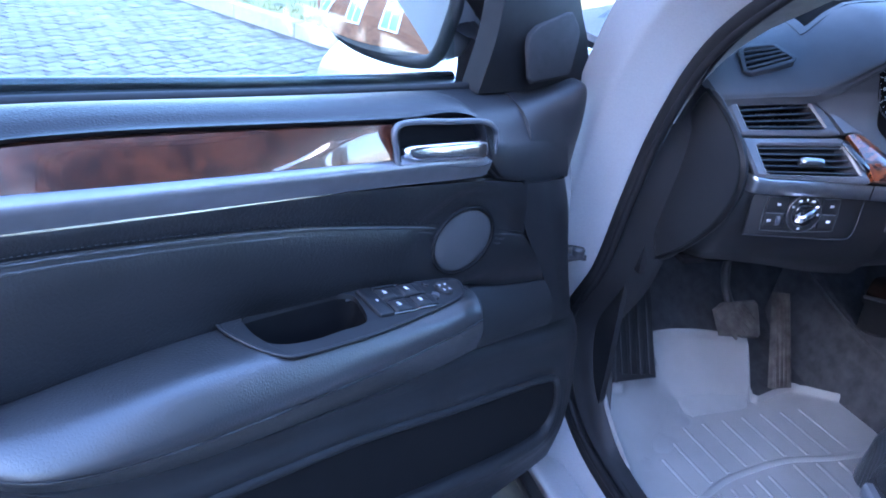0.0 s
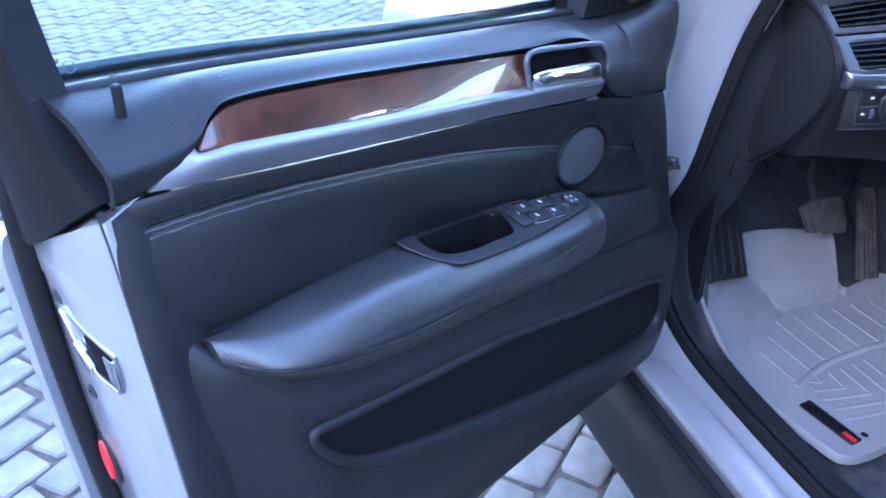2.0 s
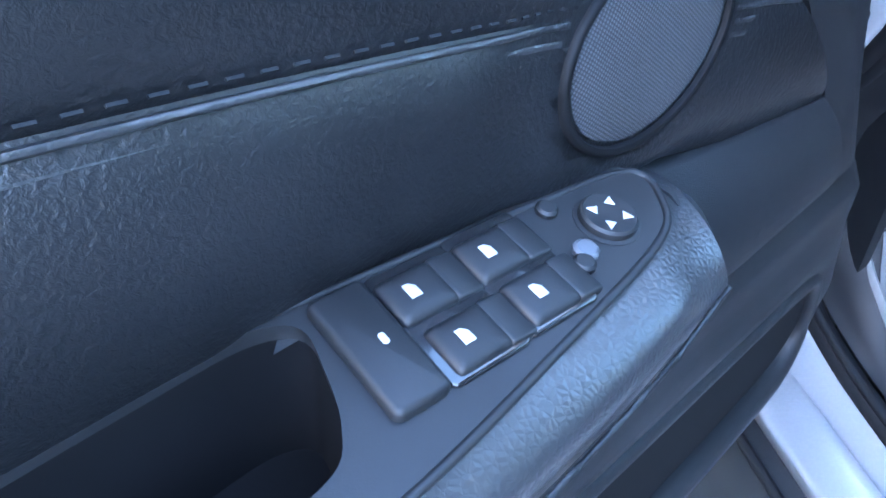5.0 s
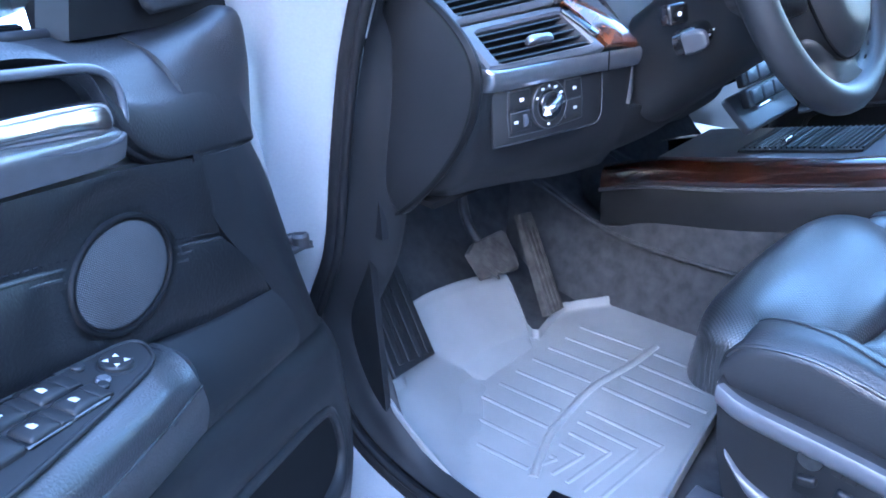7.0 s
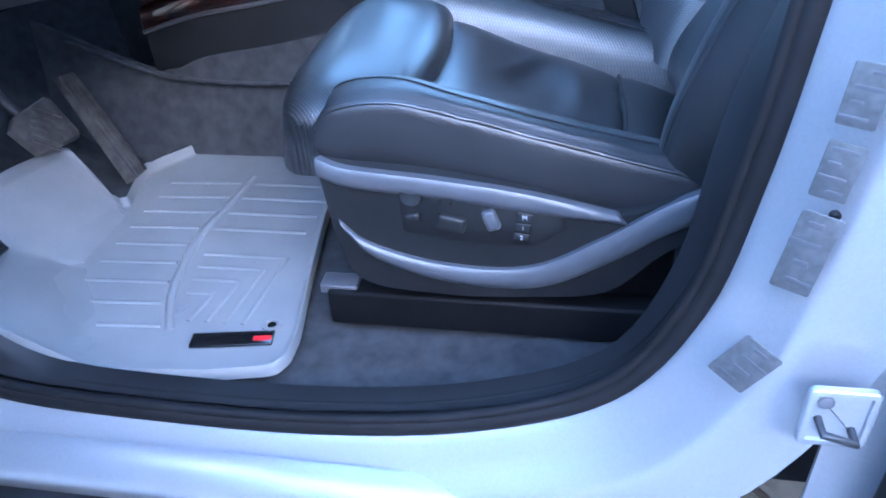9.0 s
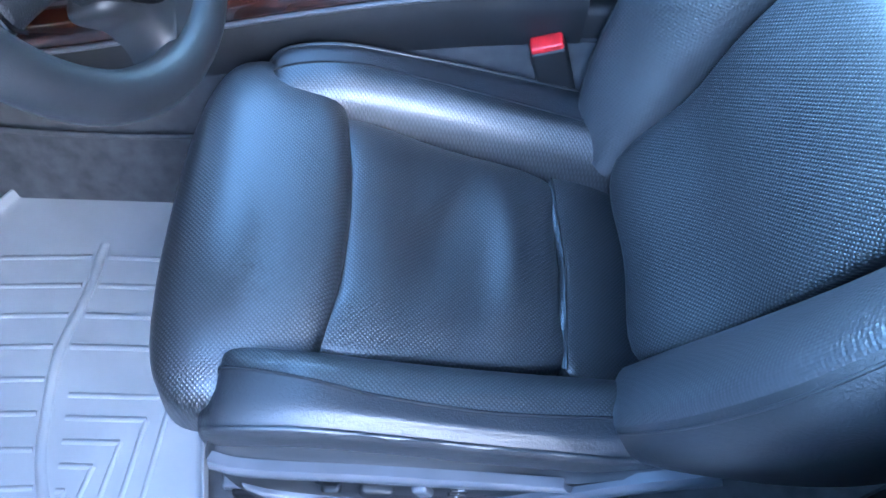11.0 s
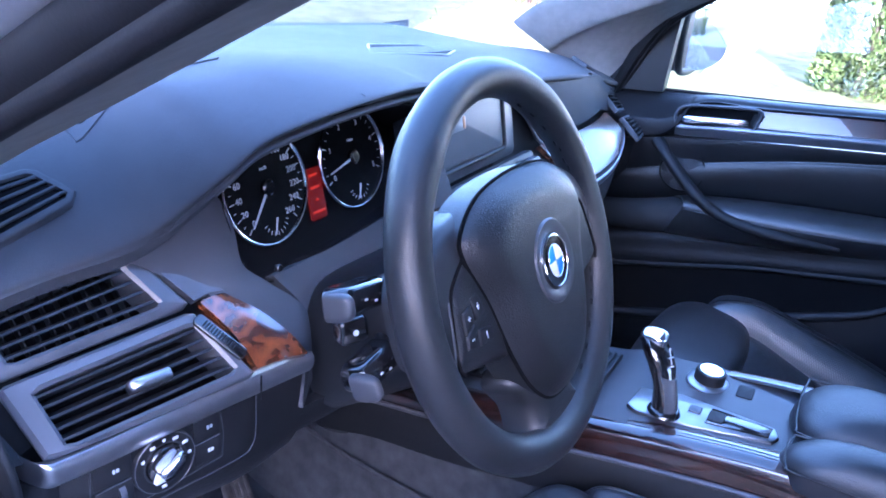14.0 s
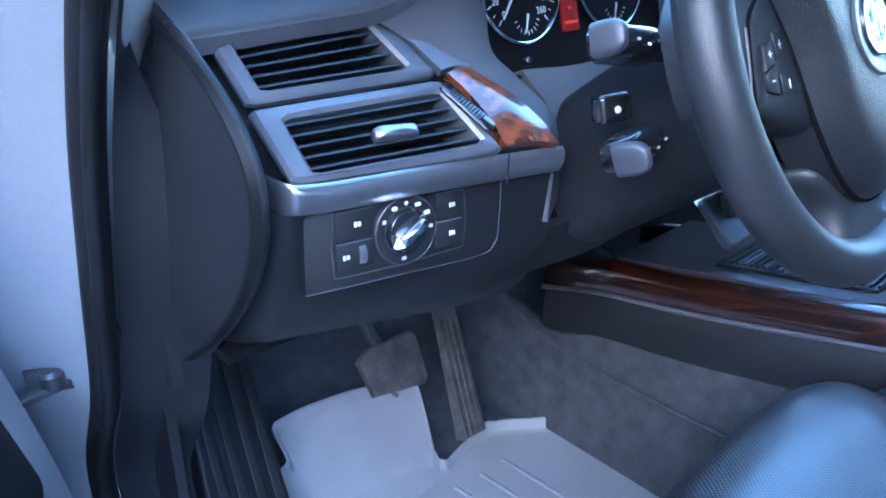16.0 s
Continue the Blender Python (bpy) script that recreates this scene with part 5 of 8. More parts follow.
part("right_cowl", net([[(-0.225, 0.212, 1.100), (-0.200, 0.225, 1.096), (-0.165, 0.235, 1.094)], [(-0.225, 0.216, 1.03), (-0.195, 0.220, 1.03), (-0.150, 0.225, 1.03)],
                        [(-0.245, 0.205, 0.965), (-0.21, 0.200, 0.955), (-0.150, 0.185, 0.95)], [(-0.28, 0.185, 0.90), (-0.22, 0.175, 0.88), (-0.150, 0.165, 0.87)]], 30, 14, thick=0.01), SOFT_BLUE, dash)
part("lower_cowl", net([[(-0.470, 0.206, 0.973), (-0.36, 0.215, 0.965), (-0.245, 0.206, 0.980)], [(-0.440, 0.188, 0.925), (-0.36, 0.195, 0.91), (-0.26, 0.188, 0.915)],
                        [(-0.430, 0.18, 0.85), (-0.36, 0.18, 0.84), (-0.28, 0.175, 0.85)]], 20, 14, thick=0.01), SOFT_BLUE, dash)
# instruments
tilt = frame_of((-0.370, 0.246, 1.040), (1, 0, 0), (0, -0.96, 0.28))
cluster = thing("instrument_cluster", (-0.37, 0.25, 0.95), "two round lit instruments with a red display between them", "instruments")
part("backplate", slab(tilt @ Matrix.Translation((0.005, -0.005, -0.012)), rrect(0.31, 0.19, 0.03), 0.010, 0.002), VOID, cluster)


def dial(cx, top_labels, start, step, count, minor, needle, small_label):
    m = tilt @ Matrix.Translation((cx, 0.002, 0.0))
    d = part("dial_face", lathe(m, [(0.0545, -0.002), (0.0545, 0.001), (0.052, 0.002), (0.01, 0.002), (0.002, 0.002)], 48), VOID, cluster)
    part("dial_ring", lathe(m, [(0.0530, 0.001), (0.0545, 0.004), (0.0555, 0.0045), (0.0570, 0.003), (0.0572, 0.0)], 56), CHROME, d, "thin chrome ring")
    ticks = []
    for k in range((count - 1) * minor + 1):
        a = radians(start + step * k / minor)
        major = k % minor == 0
        q = m @ pose(0.0475 * math.cos(a), 0.0475 * math.sin(a), 0.002, 0, 0, math.degrees(a))
        ticks.append(slab(q, rrect(0.006 if major else 0.0035, 0.0010 if major else 0.0006, 0.0002, 1), 0.0003, 0.0001))
    part("scale_ticks", joined(ticks), WHITE_GLOW, d)
    for k, text in enumerate(top_labels):
        a = radians(start + step * k)
        part("number", letters(text, m @ Matrix.Translation((0.0385 * math.cos(a), 0.0385 * math.sin(a), 0.0024)), 0.0088), WHITE_GLOW, d)
    part("unit_print", letters(small_label, m @ Matrix.Translation((0, 0.019, 0.0024)), 0.0048), WHITE_GLOW, d)
    nd = m @ pose(0, 0, 0.004, 0, 0, needle)
    part("needle", slab(nd @ Matrix.Translation((0.014, 0, 0)), np.array([(-0.022, -0.0014), (0.030, -0.0006), (0.030, 0.0006), (-0.022, 0.0014)]), 0.0012, 0.0003), WHITE_GLOW, d, "white pointer")
    part("needle_cap", lathe(m @ Matrix.Translation((0, 0, 0.002)), [(0.008, 0), (0.008, 0.004), (0.006, 0.0055), (0.001, 0.0055)], 20), GLOSS, d)
    sm = m @ Matrix.Translation((0.004, -0.031, 0.002))
    small = []
    for k in range(9):
        a = radians(200 + 140 * k / 8)
        small.append(slab(sm @ pose(0.016 * math.cos(a), 0.016 * math.sin(a), 0, 0, 0, math.degrees(a)), rrect(0.004, 0.0007, 0.0002, 1), 0.0003, 0.0001))
    part("fuel_ticks", joined(small), WHITE_GLOW, d)
    part("small_needle", slab(sm @ pose(0, 0, 0.002, 0, 0, 250) @ Matrix.Translation((0.006, 0, 0)), np.array([(-0.006, -0.0010), (0.011, -0.0004), (0.011, 0.0004), (-0.006, 0.0010)]), 0.001, 0.0002), WHITE_GLOW, d)
    return d


dial(-0.068, [str(20 * k) for k in range(14)], 229, -278 / 13, 14, 2, 229, "km/h")
dial(0.068, [str(k) for k in range(6)], 205, -230 / 5, 6, 4, 193, "1/min")
disp = part("display", slab(tilt @ Matrix.Translation((0.0, -0.022, -0.001)), rrect(0.025, 0.054, 0.003), 0.002, 0.0005), RED_GLOW, cluster, "lit red information display")
for k, w in enumerate((0.016, 0.018, 0.006, 0.024)):
    part("display_bar", slab(tilt @ Matrix.Translation((0.0, -0.002 - 0.013 * k, 0.0012)), rrect(w * 0.8, 0.0030, 0.0008, 2), 0.0003, 0.0001), RED_BRIGHT, disp)
part("warning_lamp", slab(tilt @ Matrix.Translation((0.028, 0.052, 0.0)), rrect(0.005, 0.005, 0.001), 0.001, 0.0003), RED_GLOW, cluster)
part("glare_shield", net([[(-0.530, 0.212, 1.070), (-0.52, 0.25, 1.056)], [(-0.500, 0.202, 1.100), (-0.495, 0.26, 1.090)], [(-0.45, 0.196, 1.114), (-0.445, 0.262, 1.106)], [(-0.37, 0.188, 1.122), (-0.37, 0.262, 1.112)],
                          [(-0.28, 0.198, 1.108), (-0.28, 0.262, 1.098)], [(-0.218, 0.212, 1.088), (-0.225, 0.255, 1.06)]], 30, 8, thick=0.004, away=(0, 0, 1)), VOID, cluster)
part("side_shield", net([[(-0.528, 0.213, 1.068), (-0.518, 0.255, 1.058)], [(-0.512, 0.217, 1.030), (-0.500, 0.258, 1.02)], [(-0.499, 0.217, 0.992), (-0.488, 0.255, 0.985)], [(-0.476, 0.207, 0.969), (-0.462, 0.25, 0.966)],
                         [(-0.36, 0.216, 0.966), (-0.36, 0.25, 0.964)], [(-0.245, 0.207, 0.981), (-0.25, 0.25, 0.975)]], 40, 6, thick=0.003, away=(0, 0, -1)), GLOSS, cluster)
part("reset_button", lathe(frame_of((-0.466, 0.205, 0.980), (1, 0, 0), (0, -1, 0.3)), [(0.004, 0), (0.004, 0.004), (0.003, 0.005), (0.001, 0.005)], 12), GLOSS, cluster)


# vents
def slats(parent, m, corners, count, mat, rows=True, lean=0.006):
    """Slats across a four-cornered opening: corners run lower left, lower right, upper right, upper left in the frame."""
    ll, lr, ur, ul = (np.array(c, float) for c in corners)
    for k in range(count):
        v = (k + 0.6) / count
        a, b = ll + (ul - ll) * v, lr + (ur - lr) * v
        prof = np.array([(0.0, -0.0010), (0.0, 0.0010), (-0.016, 0.0012 + lean), (-0.016, -0.0012 + lean)])
        pts = [[(*(a + (b - a) * s), 0) for s in np.linspace(0, 1, 3)]]
        rowsv = [[(x, y + q[1], q[0]) for q in prof] for x, y, _ in pts[0]]
        flat = np.array(put(m, np.array(rowsv).reshape(-1, 3))).reshape(3, 4, 3)
        part("vent_slat", grid(flat, closed_v=True, cap=True, sharp=30), mat, parent)


slope = frame_of((-0.650, 0.171, 0.938), (1, -0.15, -0.02), (-0.1, -0.633, 0.774))
vent = thing("air_vent", (-0.65, 0.2, 0.94), "satin blue-grey double air vent with black slats", "air vent")
LOWV = [(-0.057, 0.000), (0.083, 0.000), (0.068, 0.050), (-0.062, 0.045)]
UPPV = [(-0.068, 0.070), (0.052, 0.075), (0.031, 0.129), (-0.075, 0.114)]
FRAMES = [[(-0.073, -0.004), (0.099, -0.010), (0.074, 0.0625), (-0.082, 0.057)], [(-0.081, 0.061), (0.076, 0.067), (0.046, 0.141), (-0.090, 0.118)]]
for q, hole in enumerate((LOWV, UPPV)):
    o = np.array([hole[0], hole[1], hole[2], hole[3]])
    c = o.mean(0)
    big = np.array(FRAMES[q])
    o12, b12 = (np.vstack([e[k] + (e[(k + 1) % 4] - e[k]) * s for k in range(4) for s in (0.04, 0.28, 0.5, 0.72, 0.96)]) for e in (o, big))
    ringsv = np.array([np.c_[b12, np.full(20, -0.004)], np.c_[b12, np.full(20, 0.000)], np.c_[inset(b12, 0.003), np.full(20, 0.0035)], np.c_[inset(o12, -0.003), np.full(20, 0.0045)], np.c_[o12, np.full(20, 0.002)], np.c_[o12, np.full(20, -0.03)]])
    part("vent_frame", grid(np.array(put(slope, ringsv.reshape(-1, 3))).reshape(ringsv.shape), closed_v=True, sharp=35), SATIN, vent, "satin blue-grey vent frame")
    # near-black plate behind the slats paints the shade inside the vent
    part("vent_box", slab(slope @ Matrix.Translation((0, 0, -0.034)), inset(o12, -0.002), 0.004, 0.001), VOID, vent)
    slats(vent, slope, hole, 5, PLASTIC)
    if q:
        for k in range(9):
            u = -0.058 + 0.0115 * k
            part("vent_vane", slab(slope @ Matrix.Translation((u, 0.103, -0.026)), rrect(0.0014, 0.050, 0.0004, 1), 0.008, 0.0002), PLASTIC, vent)
part("vent_tab", pillow(slope @ Matrix.Translation((0.016, 0.021, 0.0)) @ pose(0, 0, 0, 0, 0, -3), rrect(0.036, 0.010, 0.003), 0.009, 3, 0.004, control=False), ALU, vent, "satin silver vent slider")
tw = part("thumb_wheel", slab(slope @ Matrix.Translation((0.0830, 0.031, 0.0045)) @ pose(0, 0, 0, 0, 0, -64), rrect(0.052, 0.012, 0.004), 0.003, 0.001), GLOSS, vent)
for k in range(12):
    part("wheel_rib", slab(slope @ Matrix.Translation((0.0830, 0.031, 0.0070)) @ pose(0, 0, 0, 0, 0, -64) @ Matrix.Translation((-0.017 + 0.0028 * k, 0, 0)), rrect(0.0014, 0.0075, 0.0004, 1), 0.0014, 0.0004), PLASTIC, tw)
part("vent_corner", net([[(-0.730, 0.190, 0.934), (-0.742, 0.188, 0.940), (-0.757, 0.178, 0.946)], [(-0.740, 0.222, 0.972), (-0.748, 0.214, 0.978), (-0.757, 0.203, 0.980)], [(-0.742, 0.268, 1.008), (-0.748, 0.264, 1.014), (-0.756, 0.258, 1.018)]], 16, 10, thick=0.006, away=(0, 1, -0.2)), SOFT, vent)
part("vent_backing", grid([[(-0.757, 0.198, 0.930), (-0.70, 0.212, 0.930)], [(-0.757, 0.226, 0.966), (-0.70, 0.240, 0.970)], [(-0.757, 0.285, 1.006), (-0.70, 0.295, 1.010)]], thick=0.01, away=(0, 1, -0.3)), PLASTIC, vent)
# wood wedge and silver strip by the driver
part("wood_wedge", net([[(*tuple(slope @ Vector((u, v, h))),) for u, v, h in row] for row in
                        ([(0.083, 0.066, 0.004), (0.096, 0.0675, 0.0050), (0.108, 0.067, 0.003)], [(0.092, 0.040, 0.006), (0.112, 0.041, 0.0075), (0.131, 0.039, 0.004)],
                         [(0.098, 0.015, 0.006), (0.123, 0.014, 0.0075), (0.146, 0.010, 0.004)], [(0.101, -0.006, 0.003), (0.128, -0.008, 0.0045), (0.154, -0.012, 0.001)])], 30, 16, thick=0.008, away=tuple(-q for q in slope.to_3x3().col[2])), WOOD_RED, dash, "glossy red-brown burl wood wedge")
part("grey_wedge", net([[tuple(slope @ Vector(q)) for q in row] for row in
                        ([(0.047, 0.143, 0.004), (0.050, 0.144, 0.004), (0.053, 0.143, 0.002)], [(0.062, 0.105, 0.005), (0.072, 0.107, 0.006), (0.082, 0.106, 0.003)], [(0.079, 0.069, 0.004), (0.094, 0.071, 0.005), (0.109, 0.070, 0.003)])], 20, 12, thick=0.008, away=tuple(-q for q in slope.to_3x3().col[2])), SATIN, dash, "satin grey wedge")
STRIP = [(-0.738, 0.216, 0.943), (-0.733, 0.196, 0.941), (-0.7265, 0.1765, 0.938), (-0.712, 0.1735, 0.9355), (-0.69, 0.171, 0.9335), (-0.62, 0.1615, 0.931), (-0.55, 0.151, 0.9275), (-0.488, 0.142, 0.924)]
part("silver_strip", band(STRIP, [(x, y + 0.002, z - 0.022) for x, y, z in STRIP], 50, 6, 0.005, (0, -0.9, 0.3), 0.012), ALU, dash, "satin aluminium dashboard strip")
part("strip_joint", tube([(-0.550, 0.1455, 0.929), (-0.550, 0.1455, 0.905)], 0.0008, 6, up=(1, 0, 0)), PLASTIC, dash)
# lower fascia with the light switch
part("lower_fascia", net([[(-0.742, 0.216, 0.918), (-0.747, 0.226, 0.86), (-0.747, 0.262, 0.80), (-0.745, 0.31, 0.765)], [(-0.727, 0.187, 0.914), (-0.731, 0.196, 0.865), (-0.730, 0.228, 0.805), (-0.725, 0.262, 0.775)],
                          [(-0.700, 0.184, 0.912), (-0.700, 0.189, 0.862), (-0.695, 0.210, 0.812), (-0.69, 0.235, 0.782)], [(-0.62, 0.172, 0.909), (-0.62, 0.178, 0.852), (-0.62, 0.195, 0.805), (-0.62, 0.225, 0.773)],
                          [(-0.54, 0.159, 0.906), (-0.54, 0.165, 0.842), (-0.54, 0.178, 0.795), (-0.54, 0.215, 0.760)], [(-0.478, 0.152, 0.902), (-0.474, 0.162, 0.835), (-0.47, 0.18, 0.79), (-0.46, 0.21, 0.752)]], 44, 26, thick=0.01, away=(0, 1, 0.2)), SOFT, dash)
part("knee_panel", net([[(-0.475, 0.165, 0.84), (-0.46, 0.19, 0.785), (-0.45, 0.24, 0.745)], [(-0.37, 0.15, 0.835), (-0.37, 0.175, 0.785), (-0.37, 0.24, 0.745)], [(-0.28, 0.155, 0.84), (-0.27, 0.18, 0.79), (-0.27, 0.24, 0.75)], [(-0.18, 0.165, 0.85), (-0.17, 0.18, 0.79), (-0.17, 0.24, 0.74)]], 24, 16, thick=0.01, away=(0, 1, 0.2)), SOFT, dash)
# underside of the dash, its shade put into a near-black colour
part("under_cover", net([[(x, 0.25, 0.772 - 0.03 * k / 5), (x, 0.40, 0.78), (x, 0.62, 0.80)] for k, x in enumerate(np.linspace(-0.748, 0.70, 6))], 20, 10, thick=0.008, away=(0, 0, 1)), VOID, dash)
part("end_cap", pillow(frame_of((-0.751, 0.285, 0.885), (0, -1, 0), (-1, 0, 0)), [(0.010, 0.145), (0.060, 0.123), (0.095, 0.097), (0.115, 0.070), (0.119, 0.040), (0.109, 0.005), (0.085, -0.035), (0.040, -0.085), (-0.015, -0.130), (-0.045, -0.085), (-0.050, 0.015), (-0.025, 0.095)], 0.009, 3.2, 0.003), SOFT, dash, "black dashboard side cover")
part("cap_edge", net([[(-0.755, y - 0.001, z), (-0.7595, y + 0.003, z)] for y, z in ((0.275, 1.030), (0.225, 1.008), (0.190, 0.982), (0.170, 0.955), (0.166, 0.925), (0.176, 0.890), (0.200, 0.850), (0.245, 0.800), (0.300, 0.755))], 50, 6, thick=0.004, away=(0, 0.8, 0)), POST, dash)
mp = frame_of((-0.626, 0.1735, 0.879), (1, -0.16, -0.022), (-0.16, -1, 0.08))
part("switch_field", slab(mp @ Matrix.Translation((-0.002, 0.0, 0)), np.array([(-0.088, -0.031), (0.066, -0.034), (0.082, -0.026), (0.086, 0.034), (-0.086, 0.036)]), 0.004, 0.0015), PLASTIC, dash)
part("field_edge", tube(put(mp, [(x - 0.002, y, 0.0035) for x, y in tangent_spline([(-0.088, -0.0315), (-0.01, -0.0335), (0.064, -0.0345), (0.080, -0.028), (0.0845, -0.012), (0.0862, 0.030)], 40)]), 0.0006, 6), CONSOLE, dash)
plate_o = np.array([(-0.067, -0.0235), (-0.01, -0.0250), (0.046, -0.0220), (0.048, 0.0), (0.046, 0.0262), (-0.012, 0.0285), (-0.066, 0.0262), (-0.0685, 0.0)])
surround = part("switch_surround", slab(mp @ Matrix.Translation((0, 0, 0.0035)), plate_o, 0.0012, 0.0005), PLASTIC, dash)
part("surround_edge", tube(put(mp, [(*(plate_o[k] + (plate_o[(k + 1) % 8] - plate_o[k]) * t), 0.0044) for k in range(8) for t in (0.03, 0.5, 0.97)]), 0.0006, 6, closed=True), CONSOLE, surround)
knob_m = mp @ Matrix.Translation((-0.009, 0.003, 0.004))
sw = part("light_switch", lathe(knob_m, [(0.0272, 0), (0.0272, 0.003), (0.0258, 0.0052), (0.0245, 0.0056), (0.0190, 0.0050), (0.0180, 0.003)], 48), PLASTIC, dash, "round headlight switch")
part("switch_ring", lathe(knob_m, [(0.0256, 0.0050), (0.0262, 0.0056), (0.0268, 0.0050)], 48), CONSOLE, sw)
part("knob_disc", lathe(knob_m, [(0.0175, 0.002), (0.0170, 0.007), (0.0155, 0.009), (0.003, 0.009)], 36), GLOSS, sw)
grip_m = knob_m @ pose(0, 0, 0.008, 0, 0, 32)
part("knob_grip", pillow(grip_m @ Matrix.Translation((0.002, 0, 0)), rrect(0.028, 0.0105, 0.0045), 0.010, 3, 0.002, control=False), CHROME, sw, "silver knob grip")
part("knob_pointer", slab(grip_m @ Matrix.Translation((-0.0130, 0, 0.002)), np.array([(-0.0042, 0), (0.0026, -0.0044), (0.0026, 0.0044)]), 0.005, 0.0006), WHITE, sw, "white pointer tip")
for a, w in ((152, 0.0030), (118, 0.0046), (90, 0.0028), (62, 0.0052), (32, 0.0050), (0, 0.0034), (262, 0.0040)):
    part("switch_print", slab(knob_m @ pose(0.0212 * math.cos(radians(a)), 0.0212 * math.sin(radians(a)), 0.0054, 0, 0, 4), rrect(w, 0.0030, 0.0009, 2), 0.0003, 0.0001), WHITE, sw)
for u, v, w in ((-0.0505, 0.0150, 0.031), (-0.0505, -0.0085, 0.031), (0.0315, 0.0148, 0.026), (0.0315, -0.0080, 0.026)):
    b = part("switch_button", slab(mp @ Matrix.Translation((u, v, 0.0045)), rrect(w, 0.0215, 0.002), 0.0020, 0.0008), PLASTIC, surround)
    part("button_edge", tube(put(mp, [(u - w / 2 + 0.001, v + 0.0106, 0.0062), (u + w / 2 - 0.001, v + 0.0106, 0.0062)]), 0.0005, 6), SATIN, b)
    for du, pw, ph in ((-0.0012, 0.0022, 0.0040), (0.0018, 0.0026, 0.0034)):
        part("button_print", slab(mp @ Matrix.Translation((u + du + (0.002 if v > 0 else -0.008) * (u < 0) + 0.002 * (u > 0), v, 0.0065)), rrect(pw, ph, 0.0007, 2), 0.0003, 0.0001), WHITE, b)
part("dimmer_wheel", lathe(mp @ Matrix.Translation((-0.0450, -0.0085, 0.0015)) @ pose(0, 0, 0, 0, 90, 0), [(0.0085, -0.0025), (0.0085, 0.0025), (0.005, 0.0025)], 20), SATIN, dash)
# top side vents
for sgn in (1, -1):
    TM[0] = Matrix.Identity(4) if sgn > 0 else MIRRORED
    gx, gy = (dash_z(-0.621, 0.318) - dash_z(-0.661, 0.318)) / 0.04, (dash_z(-0.641, 0.338) - dash_z(-0.641, 0.298)) / 0.04
    tv = frame_of((-0.641, 0.318, dash_z(-0.641, 0.318) + 0.0015), (1, 0, gx), (-gx, -gy, 1))
    o = np.array([tuple(tv.inverted() @ Vector(q))[:2] for q in ((-0.683, 0.293, 1.05), (-0.604, 0.299, 1.05), (-0.617, 0.332, 1.07), (-0.659, 0.344, 1.06))])
    ll, lr, ur, ul = o
    rim_o = np.vstack([o[k] + (o[(k + 1) % 4] - o[k]) * s for k in range(4) for s in (0.06, 0.5, 0.94)])
    v = part("defrost_vent", slab(tv @ Matrix.Translation((0, 0, -0.003)), inset(rim_o, -0.006), 0.0085, 0.002, hollow=0.003, wall=0.006), SOFT_BLUE, dash, "small side window vent")
    # thin black sheet painted in for the shade between the slats
    part("vent_hole_shade", slab(tv @ Matrix.Translation((0, 0, 0.0022)), inset(rim_o, 0.0006), 0.0006, 0.0002), VOID, v)
    for k in range(4):
        a, b = ll + (ul - ll) * (k + 0.7) / 4.4, lr + (ur - lr) * (k + 0.7) / 4.4
        part("vent_slat", tube(put(tv, [(*a, 0.0042), (*(a * 0.5 + b * 0.5), 0.0042), (*b, 0.0042)]), 0.0017, 6), SOFT_BLUE, v)
    TM[0] = Matrix.Identity(4)
# dash speaker
sp = frame_of((0.03, 0.40, 1.0935), (1, 0.0, -0.09), (0.09, 0.05, 1))
grid_o = np.array([(-0.135, -0.030), (0.02, -0.062), (0.10, -0.030), (0.10, 0.045), (-0.02, 0.055)])
ds = part("dash_speaker", slab(sp, grid_o, 0.004, 0.0015), GRILLE_FLAT, dash, "grey mesh loudspeaker grille on the dashboard top")
part("speaker_frame", tube(put(sp, [(*q, 0.003) for q in np.vstack([grid_o[k] + (grid_o[(k + 1) % 5] - grid_o[k]) * s for k in range(5) for s in np.linspace(0, 0.9, 8)])]), 0.0022, 8, closed=True), SATIN, ds)
# centre: screen, vents, wood
cs = frame_of((MID, 0.243, 1.022), (1, 0, 0), (0, -0.97, 0.22))
centre = thing("centre_stack", (MID, 0.22, 0.85), "centre console stack with navigation screen and air vents", "centre stack")
part("screen_housing", slab(cs @ Matrix.Translation((0, -0.006, -0.02)), rrect(0.270, 0.118, 0.012), 0.018, 0.004), SATIN, centre)
part("screen", slab(cs @ Matrix.Translation((-0.012, 0.006, -0.003)), rrect(0.205, 0.096, 0.005), 0.003, 0.001), SCREEN, centre, "grey navigation screen with its dim light put in as colour")
part("screen_icon", slab(cs @ Matrix.Translation((-0.043, 0.012, 0.0)), rrect(0.052, 0.020, 0.005), 0.0004, 0.0001), ICON_PALE, centre, "pale car outline coloured like the light of the screen")
for u in (-0.062, -0.022):
    part("screen_mark", slab(cs @ Matrix.Translation((u, 0.012, 0.0004)), rrect(0.007, 0.018, 0.003), 0.0004, 0.0001), ICON_ORANGE, centre)
part("screen_edge", tube(put(cs, [(*q, 0.0) for q in rrect(0.218, 0.108, 0.008) + np.array((-0.012, 0.006))]), 0.0035, 8, closed=True, up=(0, 1, 0)), PLASTIC, centre)
cv = frame_of((MID, 0.172, 0.925), (1, 0, 0), (0, -0.93, 0.36))
part("vent_panel", slab(cv @ Matrix.Translation((0, -0.01, -0.03)), rrect(0.300, 0.125, 0.01), 0.012, 0.003), PLASTIC, centre)
